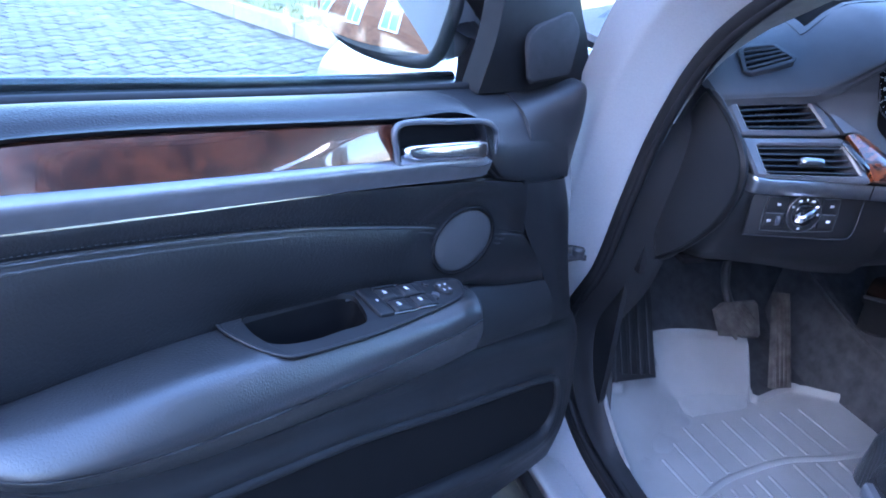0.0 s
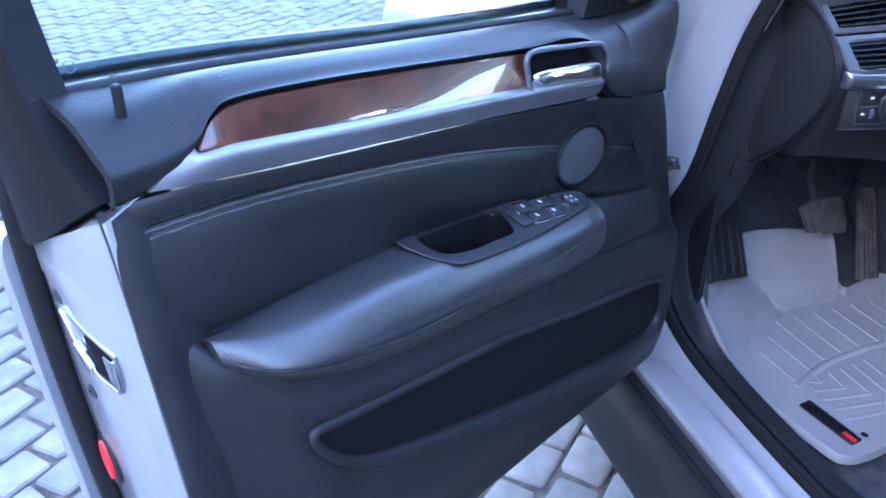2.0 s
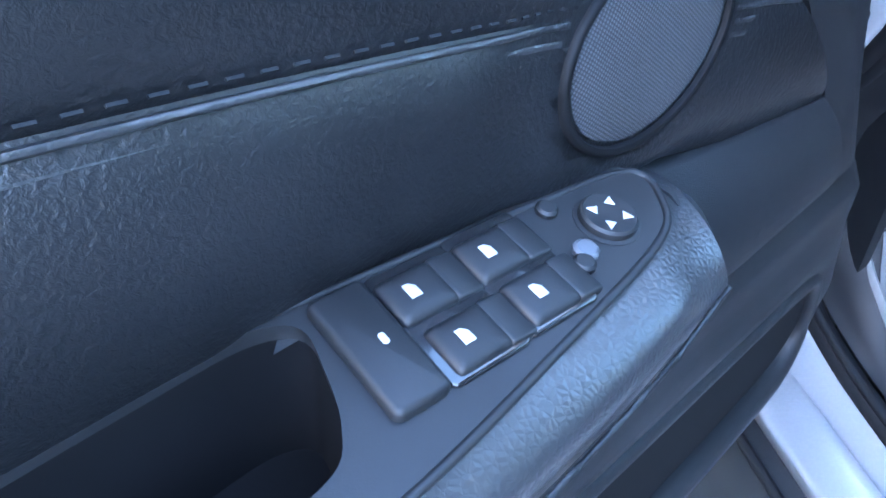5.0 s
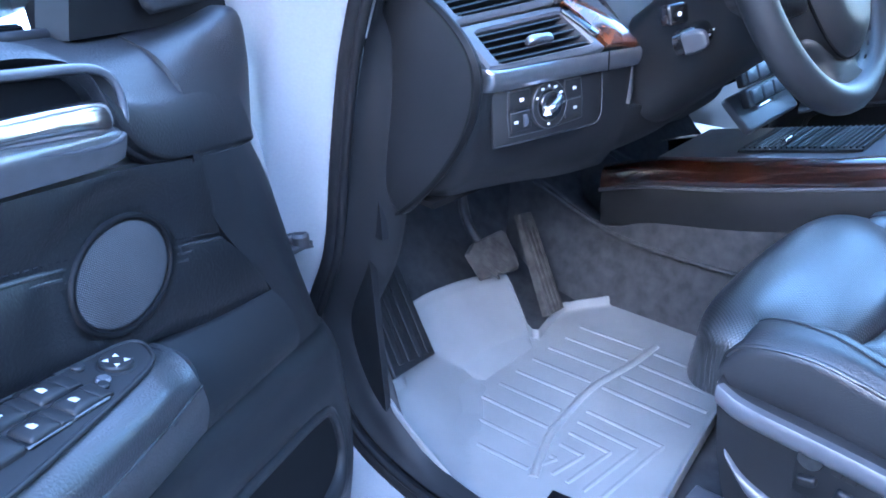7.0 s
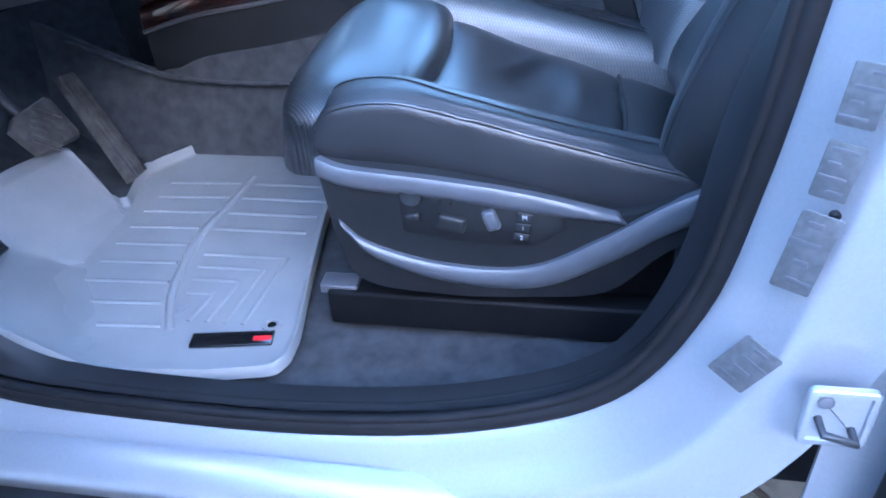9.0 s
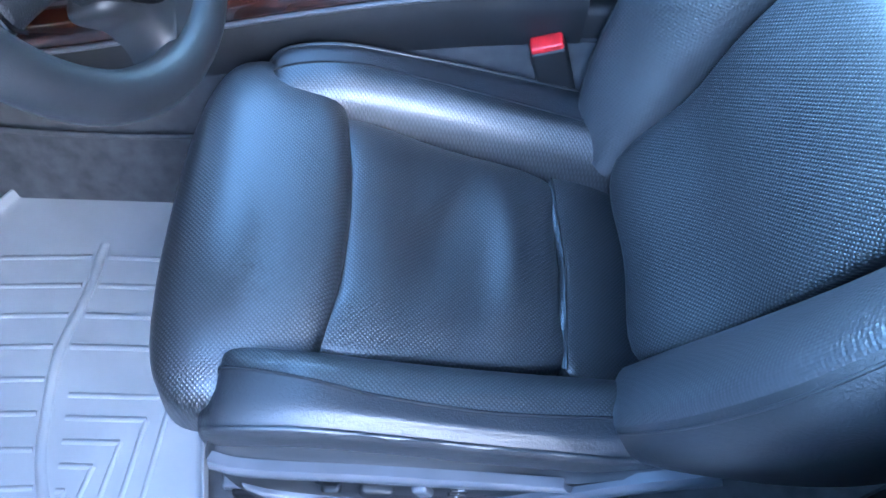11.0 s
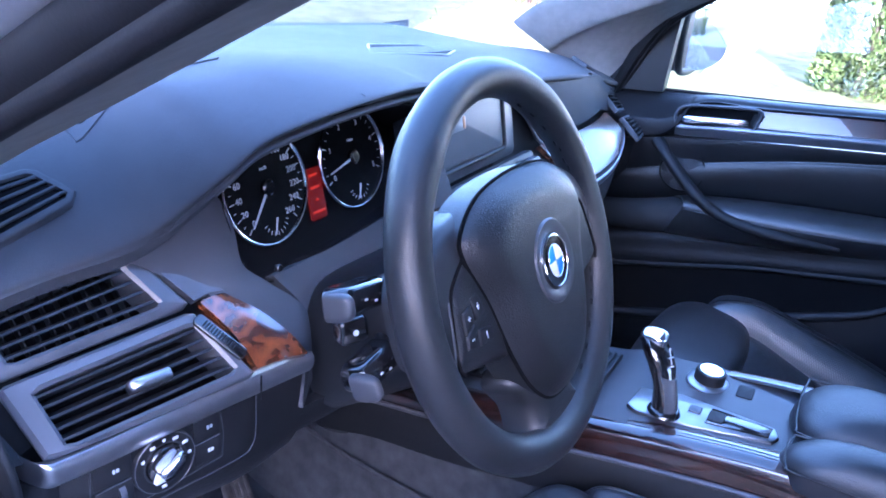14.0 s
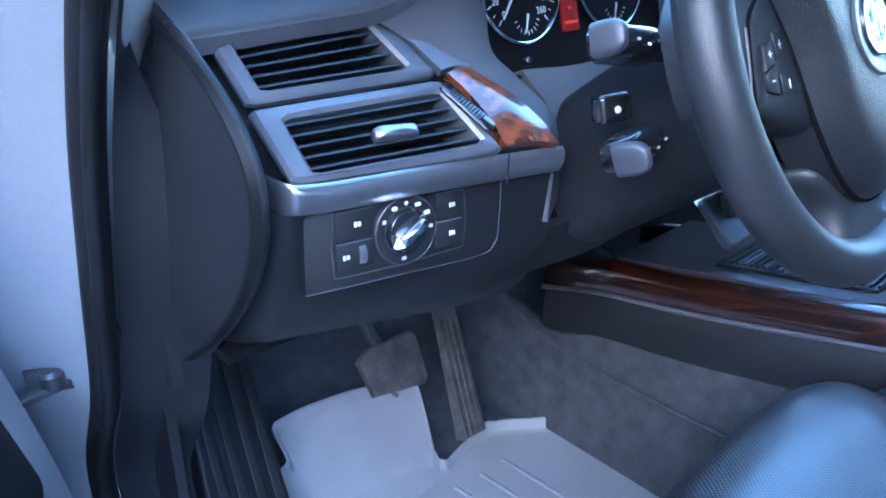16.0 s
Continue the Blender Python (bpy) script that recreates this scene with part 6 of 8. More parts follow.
for cx in (-0.068, 0.068):
    o = np.array([(-0.055, -0.026), (0.055, -0.026), (0.055, 0.026), (-0.055, 0.026)])
    m2 = cv @ Matrix.Translation((cx, 0.012, 0.0))
    part("vent_frame", slab(m2 @ Matrix.Translation((0, 0, -0.012)), rrect(0.124, 0.066, 0.008), 0.014, 0.003, hollow=0.012, wall=0.007), SATIN, centre)
    slats(centre, m2 @ Matrix.Translation((0, 0, 0.0005)), o, 5, SATIN)
    part("vent_tab", pillow(m2, rrect(0.026, 0.008, 0.003), 0.006, 3, 0.003, control=False), ALU, centre)
hz = part("hazard_button", slab(cv @ Matrix.Translation((0, 0.012, -0.008)), rrect(0.018, 0.045, 0.003), 0.010, 0.002), PLASTIC, centre)
part("hazard_mark", slab(cv @ Matrix.Translation((0, 0.018, 0.002)), rrect(0.010, 0.010, 0.002), 0.0005, 0.0002), RED, hz, "red hazard mark")
part("wood_insert", net([[(-0.200, 0.190, 0.962), (-0.165, 0.185, 0.962)], [(-0.205, 0.172, 0.928), (-0.165, 0.168, 0.928)]], 8, 8, thick=0.006, away=(0, 1, 0)), WOOD_RED, centre)
for row in range(3):
    part("control_panel", slab(cv @ Matrix.Translation((0, -0.075 - 0.034 * row, -0.03)), rrect(0.27, 0.030, 0.006), 0.012, 0.003), PLASTIC, centre)
    for k in range(6):
        part("control_button", slab(cv @ Matrix.Translation((-0.105 + 0.042 * k, -0.075 - 0.034 * row, -0.019)), rrect(0.034, 0.022, 0.003), 0.004, 0.001), SATIN, centre)
part("ashtray_lid", slab(frame_of((MID - 0.02, 0.165, 0.745), (1, 0, 0), (0, -0.7, 0.7)), rrect(0.20, 0.07, 0.01), 0.012, 0.004), SATIN, centre)
part("lid_handle", slab(frame_of((MID - 0.04, 0.150, 0.757), (1, 0, 0), (0, -0.7, 0.7)), rrect(0.06, 0.010, 0.003), 0.004, 0.0015), CHROME, centre)
# passenger's side
part("glove_panel", band([(0.103, 0.243, 1.066), (0.22, 0.240, 1.056), (0.35, 0.240, 1.043), (0.485, 0.246, 1.028)], [(0.228, 0.236, 0.952), (0.34, 0.230, 0.952), (0.45, 0.231, 0.952), (0.565, 0.247, 0.951)], 40, 9, 0.003, (0, -1, 0.1), 0.015), SOFT_BLUE, dash, "grey-black upper glovebox panel")
part("end_panel", band([(0.470, 0.252, 1.034), (0.55, 0.262, 1.016), (0.62, 0.274, 1.000), (0.70, 0.284, 0.980)], [(0.560, 0.252, 0.948), (0.61, 0.252, 0.934), (0.65, 0.252, 0.925), (0.70, 0.256, 0.915)], 24, 8, 0.003, (0, -1, 0.3), 0.012), SOFT_BLUE, dash)
part("panel_backing", band([(0.085, 0.262, 1.072), (0.28, 0.258, 1.050), (0.48, 0.262, 1.028), (0.70, 0.296, 0.975)], [(0.085, 0.250, 0.880), (0.28, 0.246, 0.876), (0.48, 0.248, 0.876), (0.70, 0.270, 0.880)], 24, 8, 0.0, (0, -1, 0), 0.008), PLASTIC, dash)
part("panel_frame", tube([tuple(q) for q in tangent_spline([(0.090, 0.243, 1.066), (0.150, 0.240, 1.012), (0.205, 0.236, 0.962), (0.232, 0.230, 0.945)], 20)], 0.0028, 8), SATIN, dash)
part("wood_strip", band([(0.205, 0.229, 0.950), (0.34, 0.222, 0.946), (0.46, 0.223, 0.945), (0.575, 0.243, 0.941)], [(0.235, 0.165, 0.889), (0.34, 0.158, 0.890), (0.45, 0.162, 0.898), (0.555, 0.192, 0.914)], 40, 9, 0.003, (0, -0.7, 0.7), 0.01), WOOD_PALE, dash, "glossy brown burl wood dashboard trim")
PS = [(0.165, 0.157, 0.884), (0.28, 0.151, 0.884), (0.40, 0.152, 0.888), (0.52, 0.176, 0.903), (0.63, 0.216, 0.914)]
part("passenger_silver_strip", band(PS, [(x, y + 0.002, z - 0.018) for x, y, z in PS], 40, 6, 0.004, (0, -0.9, 0.3), 0.012), ALU, dash)
part("glovebox", net([[(x, y + 0.004, z - 0.018), (x, y + 0.012, z - 0.09), (x, y + 0.06, z - 0.16), (x, y + 0.12, z - 0.18)] for x, y, z in PS], 30, 18, thick=0.01, away=(0, 1, 0)), SOFT_BLUE, dash, "blue-grey glovebox lid")
TM[0] = MIRRORED
pv = thing("passenger_air_vent", MIRRORED @ Vector((-0.65, 0.2, 0.94)), "dark double air vent at the passenger's end", "air vent")
for q, hole in enumerate((LOWV, UPPV)):
    o = np.array(hole) * np.array((0.42, 1)) + np.array((-0.045, 0))
    part("vent_frame", slab(slope @ Matrix.Translation((0, 0, -0.008)), inset(o, -0.007), 0.010, 0.002), SATIN, pv)
    # flat black sheet on the frame stands for the shaded vent opening
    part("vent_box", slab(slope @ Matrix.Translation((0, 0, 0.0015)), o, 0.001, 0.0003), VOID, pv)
    slats(pv, slope @ Matrix.Translation((0, 0, 0.006)), o, 5, PLASTIC)
TM[0] = Matrix.Identity(4)

# ---- steering wheel ----
WH = frame_of((-0.370, 0.0, 1.020), (1, 0, 0), (0, -math.cos(radians(24)), math.sin(radians(24))))
wheel = thing("steering_wheel", (-0.37, 0.05, 0.95), "black leather three-spoke steering wheel with a blue-white badge", "steering wheel")
th = np.linspace(0, 2 * np.pi, 96, endpoint=False)
rim = np.array(put(WH, [(0.169 * math.cos(t), 0.169 * math.sin(t), 0.0) for t in th]))
thick = 0.0182 + 0.0015 * np.exp(-((np.abs(th - np.pi / 2) - 0.75) / 0.18) ** 2)
part("rim", tube(rim, thick, 16, closed=True, up=tuple(WH.to_3x3().col[2])), RIM, wheel, "worn black leather rim")
seam = np.array(put(WH, [(0.1512 * math.cos(t), 0.1512 * math.sin(t), 0.002) for t in np.linspace(radians(-70), radians(70), 60)]))
part("rim_stitching", joined([tube(seam[k:k + 2] + np.array((0, 0, 0.0015 * (k % 4 - 1))), 0.0012, 4) for k in range(0, 58, 2)]), STITCH, wheel)
pad_o = [(-0.100, 0.060), (-0.062, 0.080), (0.0, 0.086), (0.062, 0.080), (0.100, 0.060), (0.107, 0.040), (0.088, -0.003), (0.072, -0.058), (0.052, -0.098), (0.022, -0.122), (-0.022, -0.122), (-0.052, -0.098), (-0.072, -0.058), (-0.088, -0.003), (-0.107, 0.040)]
po_ = tangent_spline(pad_o, 90, True)
pc_ = po_.mean(0)
PAD_RINGS = ((1.0, -0.020), (1.0, 0.0110), (0.992, 0.0142), (0.96, 0.0182), (0.88, 0.0245), (0.80, 0.0298), (0.755, 0.0318), (0.70, 0.0330), (0.62, 0.0335), (0.40, 0.0337), (0.10, 0.0338))
pad = part("airbag_pad", grid([put(WH, [(*(pc_ + (q - pc_) * k), h) for q in po_]) for k, h in PAD_RINGS], closed_v=True, cap=True, sharp=50), WHEEL_PAD, wheel, "black grained airbag cover")
# dark tube round the pad imitates the shade of a gap
part("pad_gap_shade", tube(put(WH, [(*q, 0.0112) for q in po_]), 0.0019, 8, closed=True, up=tuple(WH.to_3x3().col[2])), VOID, pad)
part("badge_dish", lathe(WH @ Matrix.Translation((0, 0.0, 0.0320)), [(0.0385, 0.0012), (0.0365, 0.0034), (0.0345, 0.0036), (0.0250, 0.0016), (0.0235, 0.0)], 48), CONSOLE, pad)
bm_ = WH @ Matrix.Translation((0, 0.0, 0.0330))
bd = part("badge", lathe(bm_, [(0.0235, 0), (0.0235, 0.0016), (0.0222, 0.0026), (0.0150, 0.0026), (0.0148, 0.002)], 40), GLOSS, pad, "round black badge ring")
part("badge_rim", lathe(bm_, [(0.0222, 0.0020), (0.0228, 0.0030), (0.0238, 0.0026), (0.0240, 0.0)], 40), CHROME, bd)
part("badge_ring", lathe(bm_, [(0.0142, 0.0020), (0.0148, 0.0030), (0.0154, 0.0020)], 40), CHROME, bd)
for k in range(4):
    a = [radians(90 * k + 90 * s / 8) for s in range(9)]
    sector = np.array([(0, 0)] + [(0.0143 * math.cos(t), 0.0143 * math.sin(t)) for t in a])
    part("badge_quarter", slab(bm_, sector, 0.0026, 0.0001), WHITE_ENAMEL if k % 2 == 0 else BLUE, bd)
BUTTONS = {1: [[(-0.1315, -0.0135), (-0.1165, -0.0085), (-0.1160, 0.0055), (-0.1290, 0.0030)], [(-0.1325, -0.0255), (-0.1185, -0.0295), (-0.1170, -0.0105), (-0.1315, -0.0150)],
               [(-0.1135, -0.0085), (-0.0985, -0.0065), (-0.1040, 0.0105), (-0.1140, 0.0095)], [(-0.1145, -0.0300), (-0.0955, -0.0320), (-0.0940, -0.0200), (-0.1130, -0.0170)]],
           -1: [[(0.079, 0.018), (0.096, 0.018), (0.0905, 0.031), (0.073, 0.032)], [(0.099, 0.020), (0.113, 0.021), (0.106, 0.030), (0.0925, 0.032)],
                [(0.094, -0.008), (0.110, -0.004), (0.1025, 0.005), (0.090, 0.002)], [(0.105, 0.005), (0.118, 0.006), (0.114, 0.0185), (0.100, 0.018)]]}
PRINTS = [[(0.0046, 0.0012), (0.0012, 0.0046)], [(0.0044, 0.0012)], [(0.0014, 0.0060), (0.0040, 0.0012)], [(0.0016, 0.0062)]]
for sgn in (1, -1):
    o = [(-0.166, 0.022), (-0.154, 0.044), (-0.133, 0.060), (-0.095, 0.072), (-0.05, 0.06), (-0.05, -0.05), (-0.079, -0.052), (-0.115, -0.052), (-0.148, -0.038), (-0.166, -0.022)]
    o = [(sgn * x, y) for x, y in o]
    sp_ = part("side_spoke", pillow(WH @ Matrix.Translation((0, 0, -0.020)), o, 0.030, 4, 0.012), RIM, wheel)
    panel_o = [(-0.070, 0.069), (-0.088, 0.057), (-0.103, 0.042), (-0.119, 0.032), (-0.133, 0.021), (-0.138, 0.005), (-0.142, -0.012), (-0.146, -0.034), (-0.141, -0.043), (-0.105, -0.052), (-0.066, -0.058), (-0.060, 0.0)]
    panel_o = [(sgn * x, y) for x, y in panel_o]
    bp = part("button_panel", pillow(WH @ Matrix.Translation((0, 0, -0.020)), panel_o, 0.0320, 7, 0.002, n=72), WHEEL_PAD, sp_)
    # dark tube along the panel's edge imitates a shaded gap
    part("panel_gap_shade", tube(put(WH, [(x, y, 0.0098) for x, y in tangent_spline(panel_o[:9], 30)]), 0.0016, 6), VOID, sp_)
    part("spoke_trim", tube(put(WH, tangent_spline([(sgn * -0.1385, 0.016, 0.0098), (sgn * -0.1440, -0.012, 0.0098), (sgn * -0.1478, -0.034, 0.008)], 14)), 0.0009, 6), SATIN, sp_)
    for quad in BUTTONS[sgn]:
        q = np.array(quad)
        c = q.mean(0)
        b = part("wheel_button", slab(WH @ Matrix.Translation((0, 0, 0.0085)), q, 0.0058, 0.0016), PLASTIC, bp)
        for w, h in PRINTS[BUTTONS[sgn].index(quad)]:
            part("button_print", slab(WH @ Matrix.Translation((c[0], c[1], 0.0143)), rrect(w, h, 0.0003, 1), 0.0003, 0.0001), WHITE, b)
part("lower_spoke", pillow(WH @ Matrix.Translation((0, 0, -0.024)), [(-0.058, -0.085), (-0.046, -0.120), (-0.047, -0.146), (-0.064, -0.166), (0.064, -0.166), (0.047, -0.146), (0.046, -0.120), (0.058, -0.085)], 0.030, 4, 0.010), RIM, wheel)
column = thing("steering_column", (-0.37, 0.12, 0.93), "black plastic steering column cover with stalks", "steering column")
part("column_cover", grid(np.array([put(WH @ Matrix.Translation((0, -0.012 - 0.05 * k, -0.030 - 0.20 * k)), [(0.088 * (1 - 0.1 * k) * math.copysign(abs(math.cos(t)) ** 0.7, math.cos(t)), 0.072 * math.copysign(abs(math.sin(t)) ** 0.75, math.sin(t)), 0) for t in np.linspace(0, 2 * np.pi, 40, endpoint=False)]) for k in np.linspace(0, 1, 8)]), closed_v=True, cap=True), SOFT, column)


def stalk(root, tip, r, label):
    root, tip = Vector(root), Vector(tip)
    way = (tip - root).normalized()
    s = part("stalk", tube([root, root + (tip - root) * 0.3, root + (tip - root) * 0.55], [r * 0.62, r * 0.6, r * 0.7], 10), PLASTIC, column, label)
    m = frame_of(root + (tip - root) * 0.62, way, (0, -1, 0.35))
    part("stalk_head", pillow(m @ Matrix.Translation((0, 0, -r * 0.7)), rrect((tip - root).length * 0.62, r * 1.8, r * 0.7), r * 1.4, 3, r * 0.4, control=False), GLOSS, s)
    part("stalk_tip", pillow(frame_of(tip, way, (0, -1, 0.35)) @ Matrix.Translation((0, 0, -r * 0.7)), rrect(r * 0.8, r * 1.7, r * 0.35), r * 1.4, 3, r * 0.4, control=False), CONSOLE, s)
    for k in range(3):
        part("stalk_print", slab(m @ Matrix.Translation((0.010 - 0.012 * k, 0.003 * (k % 2), r * 0.82)), rrect(0.0042, 0.0020, 0.0008), 0.0003, 0.0001), WHITE, s)


stalk((-0.455, 0.085, 1.005), (-0.552, 0.062, 1.029), 0.014, "black indicator stalk")
stalk((-0.440, 0.095, 0.940), (-0.524, 0.050, 0.945), 0.015, "black cruise control stalk")
stalk((-0.285, 0.085, 1.010), (-0.205, 0.075, 1.020), 0.013, "black wiper stalk")
part("column_switch", slab(frame_of((-0.482, 0.108, 0.962), (1, 0, 0), (-0.5, -1, 0.2)), rrect(0.028, 0.024, 0.005), 0.016, 0.004), GLOSS, column)
part("column_switch_print", slab(frame_of((-0.490, 0.0925, 0.965), (1, -0.5, 0), (-0.5, -1, 0.2)), oval(0.0028, 0.0028, 14), 0.0005, 0.0002), WHITE, column)
# ---- seats ----
def seat(who):
    driver = who == "driver"
    TM[0] = Matrix.Identity(4) if driver else MIRRORED
    s = thing("car_seat", TM[0] @ Vector((-0.40, -0.3, 0.36)),
              "black leather car seat with side bolsters, perforated centre and electric controls" if driver else "black leather front passenger seat beside the centre console",
              "car seat", "front seats")
    cx = -0.399
    # the cushion's plane falls to the rear
    base = frame_of((cx, -0.155, 0.622), (1, 0, 0), (0, -0.30, 0.954))

    def sag(x, y, h):
        if h <= 0:
            return (x, y, h)
        hollow = 0.016 * math.exp(-((x - 0.01) / 0.085) ** 2 - ((y + 0.125) / 0.07) ** 2)
        fold = 0.0085 * math.exp(-((y + 0.198 - 1.6 * (x - 0.01) ** 2) / 0.020) ** 2 - ((x - 0.005) / 0.085) ** 2)
        pleat = 0.0045 * math.exp(-((y + 0.115 + 0.55 * (x - 0.06)) / 0.012) ** 2 - ((x - 0.055) / 0.04) ** 2)
        ripple = 0.0012 * math.sin(70 * y + 30 * x) * math.exp(-(x / 0.12) ** 2 - ((y + 0.13) / 0.08) ** 2)
        return (x, y, h - hollow + fold + pleat + ripple)
    part("seat_centre", pillow(base @ Matrix.Translation((0, 0, -0.012)), [(-0.146, 0.004), (-0.075, -0.004), (0, -0.008), (0.075, -0.004), (0.148, 0.004), (0.141, -0.12), (0.126, -0.258), (0.06, -0.262), (0, -0.264), (-0.06, -0.262), (-0.122, -0.258), (-0.140, -0.12)], 0.032, 4.2, 0.05, n=96, rings=34, shape=sag), PERFORATED, s, "worn perforated seat centre")
    part("seat_rear_strip", pillow(base @ Matrix.Translation((0, 0, -0.010)), [(-0.126, -0.259), (0, -0.264), (0.128, -0.259), (0.118, -0.36), (0, -0.37), (-0.118, -0.36)], 0.024, 7, 0.05), PERFORATED, s)
    part("cross_seam", tube(np.array(put(base, tangent_spline([(-0.124, -0.2585, 0.011), (-0.06, -0.262, 0.0135), (0, -0.264, 0.014), (0.06, -0.262, 0.0135), (0.126, -0.2585, 0.011)], 30))), 0.0022, 6), LEATHER_SMOOTH, s)
    # thigh support
    front = frame_of((cx + 0.008, -0.085, 0.615), (1, 0, 0), (0, -0.10, 0.995))

    def nose(x, y, h):
        d = max(0.0, y - 0.0)
        return (x, y - 0.10 * h * (h < 0), h - 2.6 * d * d - 0.012 * (abs(x) / 0.22) ** 4)
    part("thigh_support", pillow(front, [(-0.205, -0.028), (-0.165, -0.066), (-0.09, -0.082), (0, -0.087), (0.09, -0.082), (0.165, -0.066), (0.205, -0.020), (0.222, 0.030), (0.212, 0.066), (0.16, 0.088), (0.08, 0.098), (0, 0.100), (-0.08, 0.098), (-0.16, 0.088), (-0.204, 0.062), (-0.214, 0.018)], 0.050, 4.6, 0.045, n=80, rings=18, shape=nose), PERFORATED, s, "extendable perforated thigh support")
    # bolsters: perforated inner strip up to a seam, smooth strip up to the piping, upright outer side
    ys = (-0.056, -0.085, -0.15, -0.22, -0.32, -0.44, -0.53)
    for sgn in (-1, 1):
        inner_a = (0.140, 0.142, 0.141, 0.137, 0.130, 0.122, 0.116)
        seam_a = (0.174, 0.178, 0.190, 0.200, 0.203, 0.194, 0.185) if sgn < 0 else (0.188, 0.192, 0.196, 0.194, 0.186, 0.176, 0.170)
        edge_a = (0.222, 0.231, 0.234, 0.234, 0.234, 0.232, 0.228)
        edge_z = (0.628, 0.662, 0.674, 0.660, 0.634, 0.603, 0.580) if sgn < 0 else (0.628, 0.655, 0.662, 0.650, 0.628, 0.600, 0.580)
        inner_rows, outer_rows = [], []
        smooth = lambda c: tangent_spline([(v, y, 0) for v, y in zip(c, ys)], 48)[:, 0]
        along = tangent_spline([(y, 0, 0) for y in ys], 48)[:, 0]
        for y, ia, sa_, ea, ez in zip(along, smooth(inner_a), smooth(seam_a), smooth(edge_a), smooth(edge_z)):
            zb = 0.622 + (y + 0.155) * 0.314 - 0.014
            sz = ez + 0.006 - 0.010 * (y > -0.075)
            dz = 0.0012 * math.sin(95 * y) * min(1, max(0, (-0.30 - y) / 0.1))
            a_in = tangent_spline([(ia - 0.006, zb - 0.02), (ia, zb), (ia + (sa_ - ia) * 0.30, zb + (sz - zb) * 0.66), (ia + (sa_ - ia) * 0.68, sz - 0.003), (sa_, sz)], 16)
            a_out = tangent_spline([(sa_, sz), (sa_ * 0.5 + ea * 0.5, sz + 0.001 + dz), (ea - 0.010, ez + 0.003 + dz), (ea - 0.001, ez - 0.004), (ea + 0.002, ez - 0.016), (ea - 0.001, ez - 0.05), (ea - 0.012, ez - 0.085)], 22)
            inner_rows.append([(cx + sgn * a, y, z) for a, z in a_in])
            outer_rows.append([(cx + sgn * a, y, z) for a, z in a_out])
        inner_rows, outer_rows = np.array(inner_rows), np.array(outer_rows)
        b = part("side_bolster", grid(np.concatenate([outer_rows, inner_rows[:, :1]], 1), cap=True, sharp=60), SEAT_SIDE, s, "creased leather side bolster")
        part("bolster_inner", grid(inner_rows, sharp=70), PERFORATED, b, "perforated inner side of the bolster")
        part("bolster_piping", tube(outer_rows[2:, 10] + np.array((sgn * 0.0006, 0, 0.0006)), 0.0024, 6), LEATHER_SMOOTH, b)
        part("bolster_seam", tube(inner_rows[3:, 15] + np.array((0, 0, 0.0004)), 0.0014, 6), STITCH, b)
    # backrest
    lean = radians(25)
    bk = frame_of((cx, -0.478, 0.600), (1, 0, 0), (0, math.cos(lean), math.sin(lean)))
    # frame: first axis right, third out of the back towards the front, second: up along the back (sign fixed below)
    flip = -1 if bk.to_3x3().col[1].z < 0 else 1
    Q = lambda pts: [(x, flip * y) for x, y in pts]

    def crown(x, y, h):
        v = flip * y
        return (x, y, h - (0.012 * math.exp(-((v - 0.10) / 0.07) ** 2) if h > 0 else 0) + 0.10 * max(0, v - 0.36) ** 2 * 1.5 - 0.02 * math.cos(min(1, abs(x) / 0.2) * math.pi / 2) * (h > 0))
    low = part("back_centre", pillow(bk @ Matrix.Translation((0, 0, -0.014)), Q([(-0.122, -0.02), (0, -0.03), (0.122, -0.02), (0.140, 0.12), (0.146, 0.24), (0.140, 0.345), (0.07, 0.352), (0, 0.354), (-0.07, 0.352), (-0.140, 0.345), (-0.146, 0.24), (-0.140, 0.12)]), 0.034, 7, 0.06, n=80, rings=16, shape=crown), PERFORATED_BACK, s, "perforated backrest centre")
    roll = tangent_spline([(-0.140, 0.358, -0.008), (-0.07, 0.364, -0.007), (0, 0.366, -0.008), (0.07, 0.364, -0.007), (0.140, 0.358, -0.008)], 24)
    part("back_roll", tube(put(bk, [(x, flip * y, h) for x, y, h in roll]), 0.017 - 0.011 * np.abs(np.linspace(-1, 1, 24)) ** 4, 12, squash=0.8), SEAT_SIDE, s)
    part("back_upper", pillow(bk @ Matrix.Translation((0, 0, -0.016)), Q([(-0.140, 0.380), (0, 0.384), (0.140, 0.380), (0.132, 0.47), (0.118, 0.58), (0.09, 0.66), (0, 0.685), (-0.09, 0.66), (-0.118, 0.58), (-0.132, 0.47)]), 0.034, 6, 0.06, n=72, shape=crown), PERFORATED_BACK, s)
    for sgn in (-1, 1):
        path = [(0.172, -0.035, 0.0), (0.192, 0.04, 0.006), (0.212, 0.14, 0.012), (0.220, 0.24, 0.012), (0.212, 0.34, 0.008), (0.188, 0.42, 0.0), (0.165, 0.52, -0.008), (0.148, 0.62, -0.014), (0.10, 0.70, -0.02)]
        p = tangent_spline(path, 44)
        rows = []
        for k, q in enumerate(p):
            v = k / 43
            w = 0.052 + 0.022 * math.sin(math.pi * min(1, v * 1.5)) - 0.022 * v
            hi = 0.030 + 0.040 * math.sin(math.pi * min(1, v * 1.45)) ** 0.8
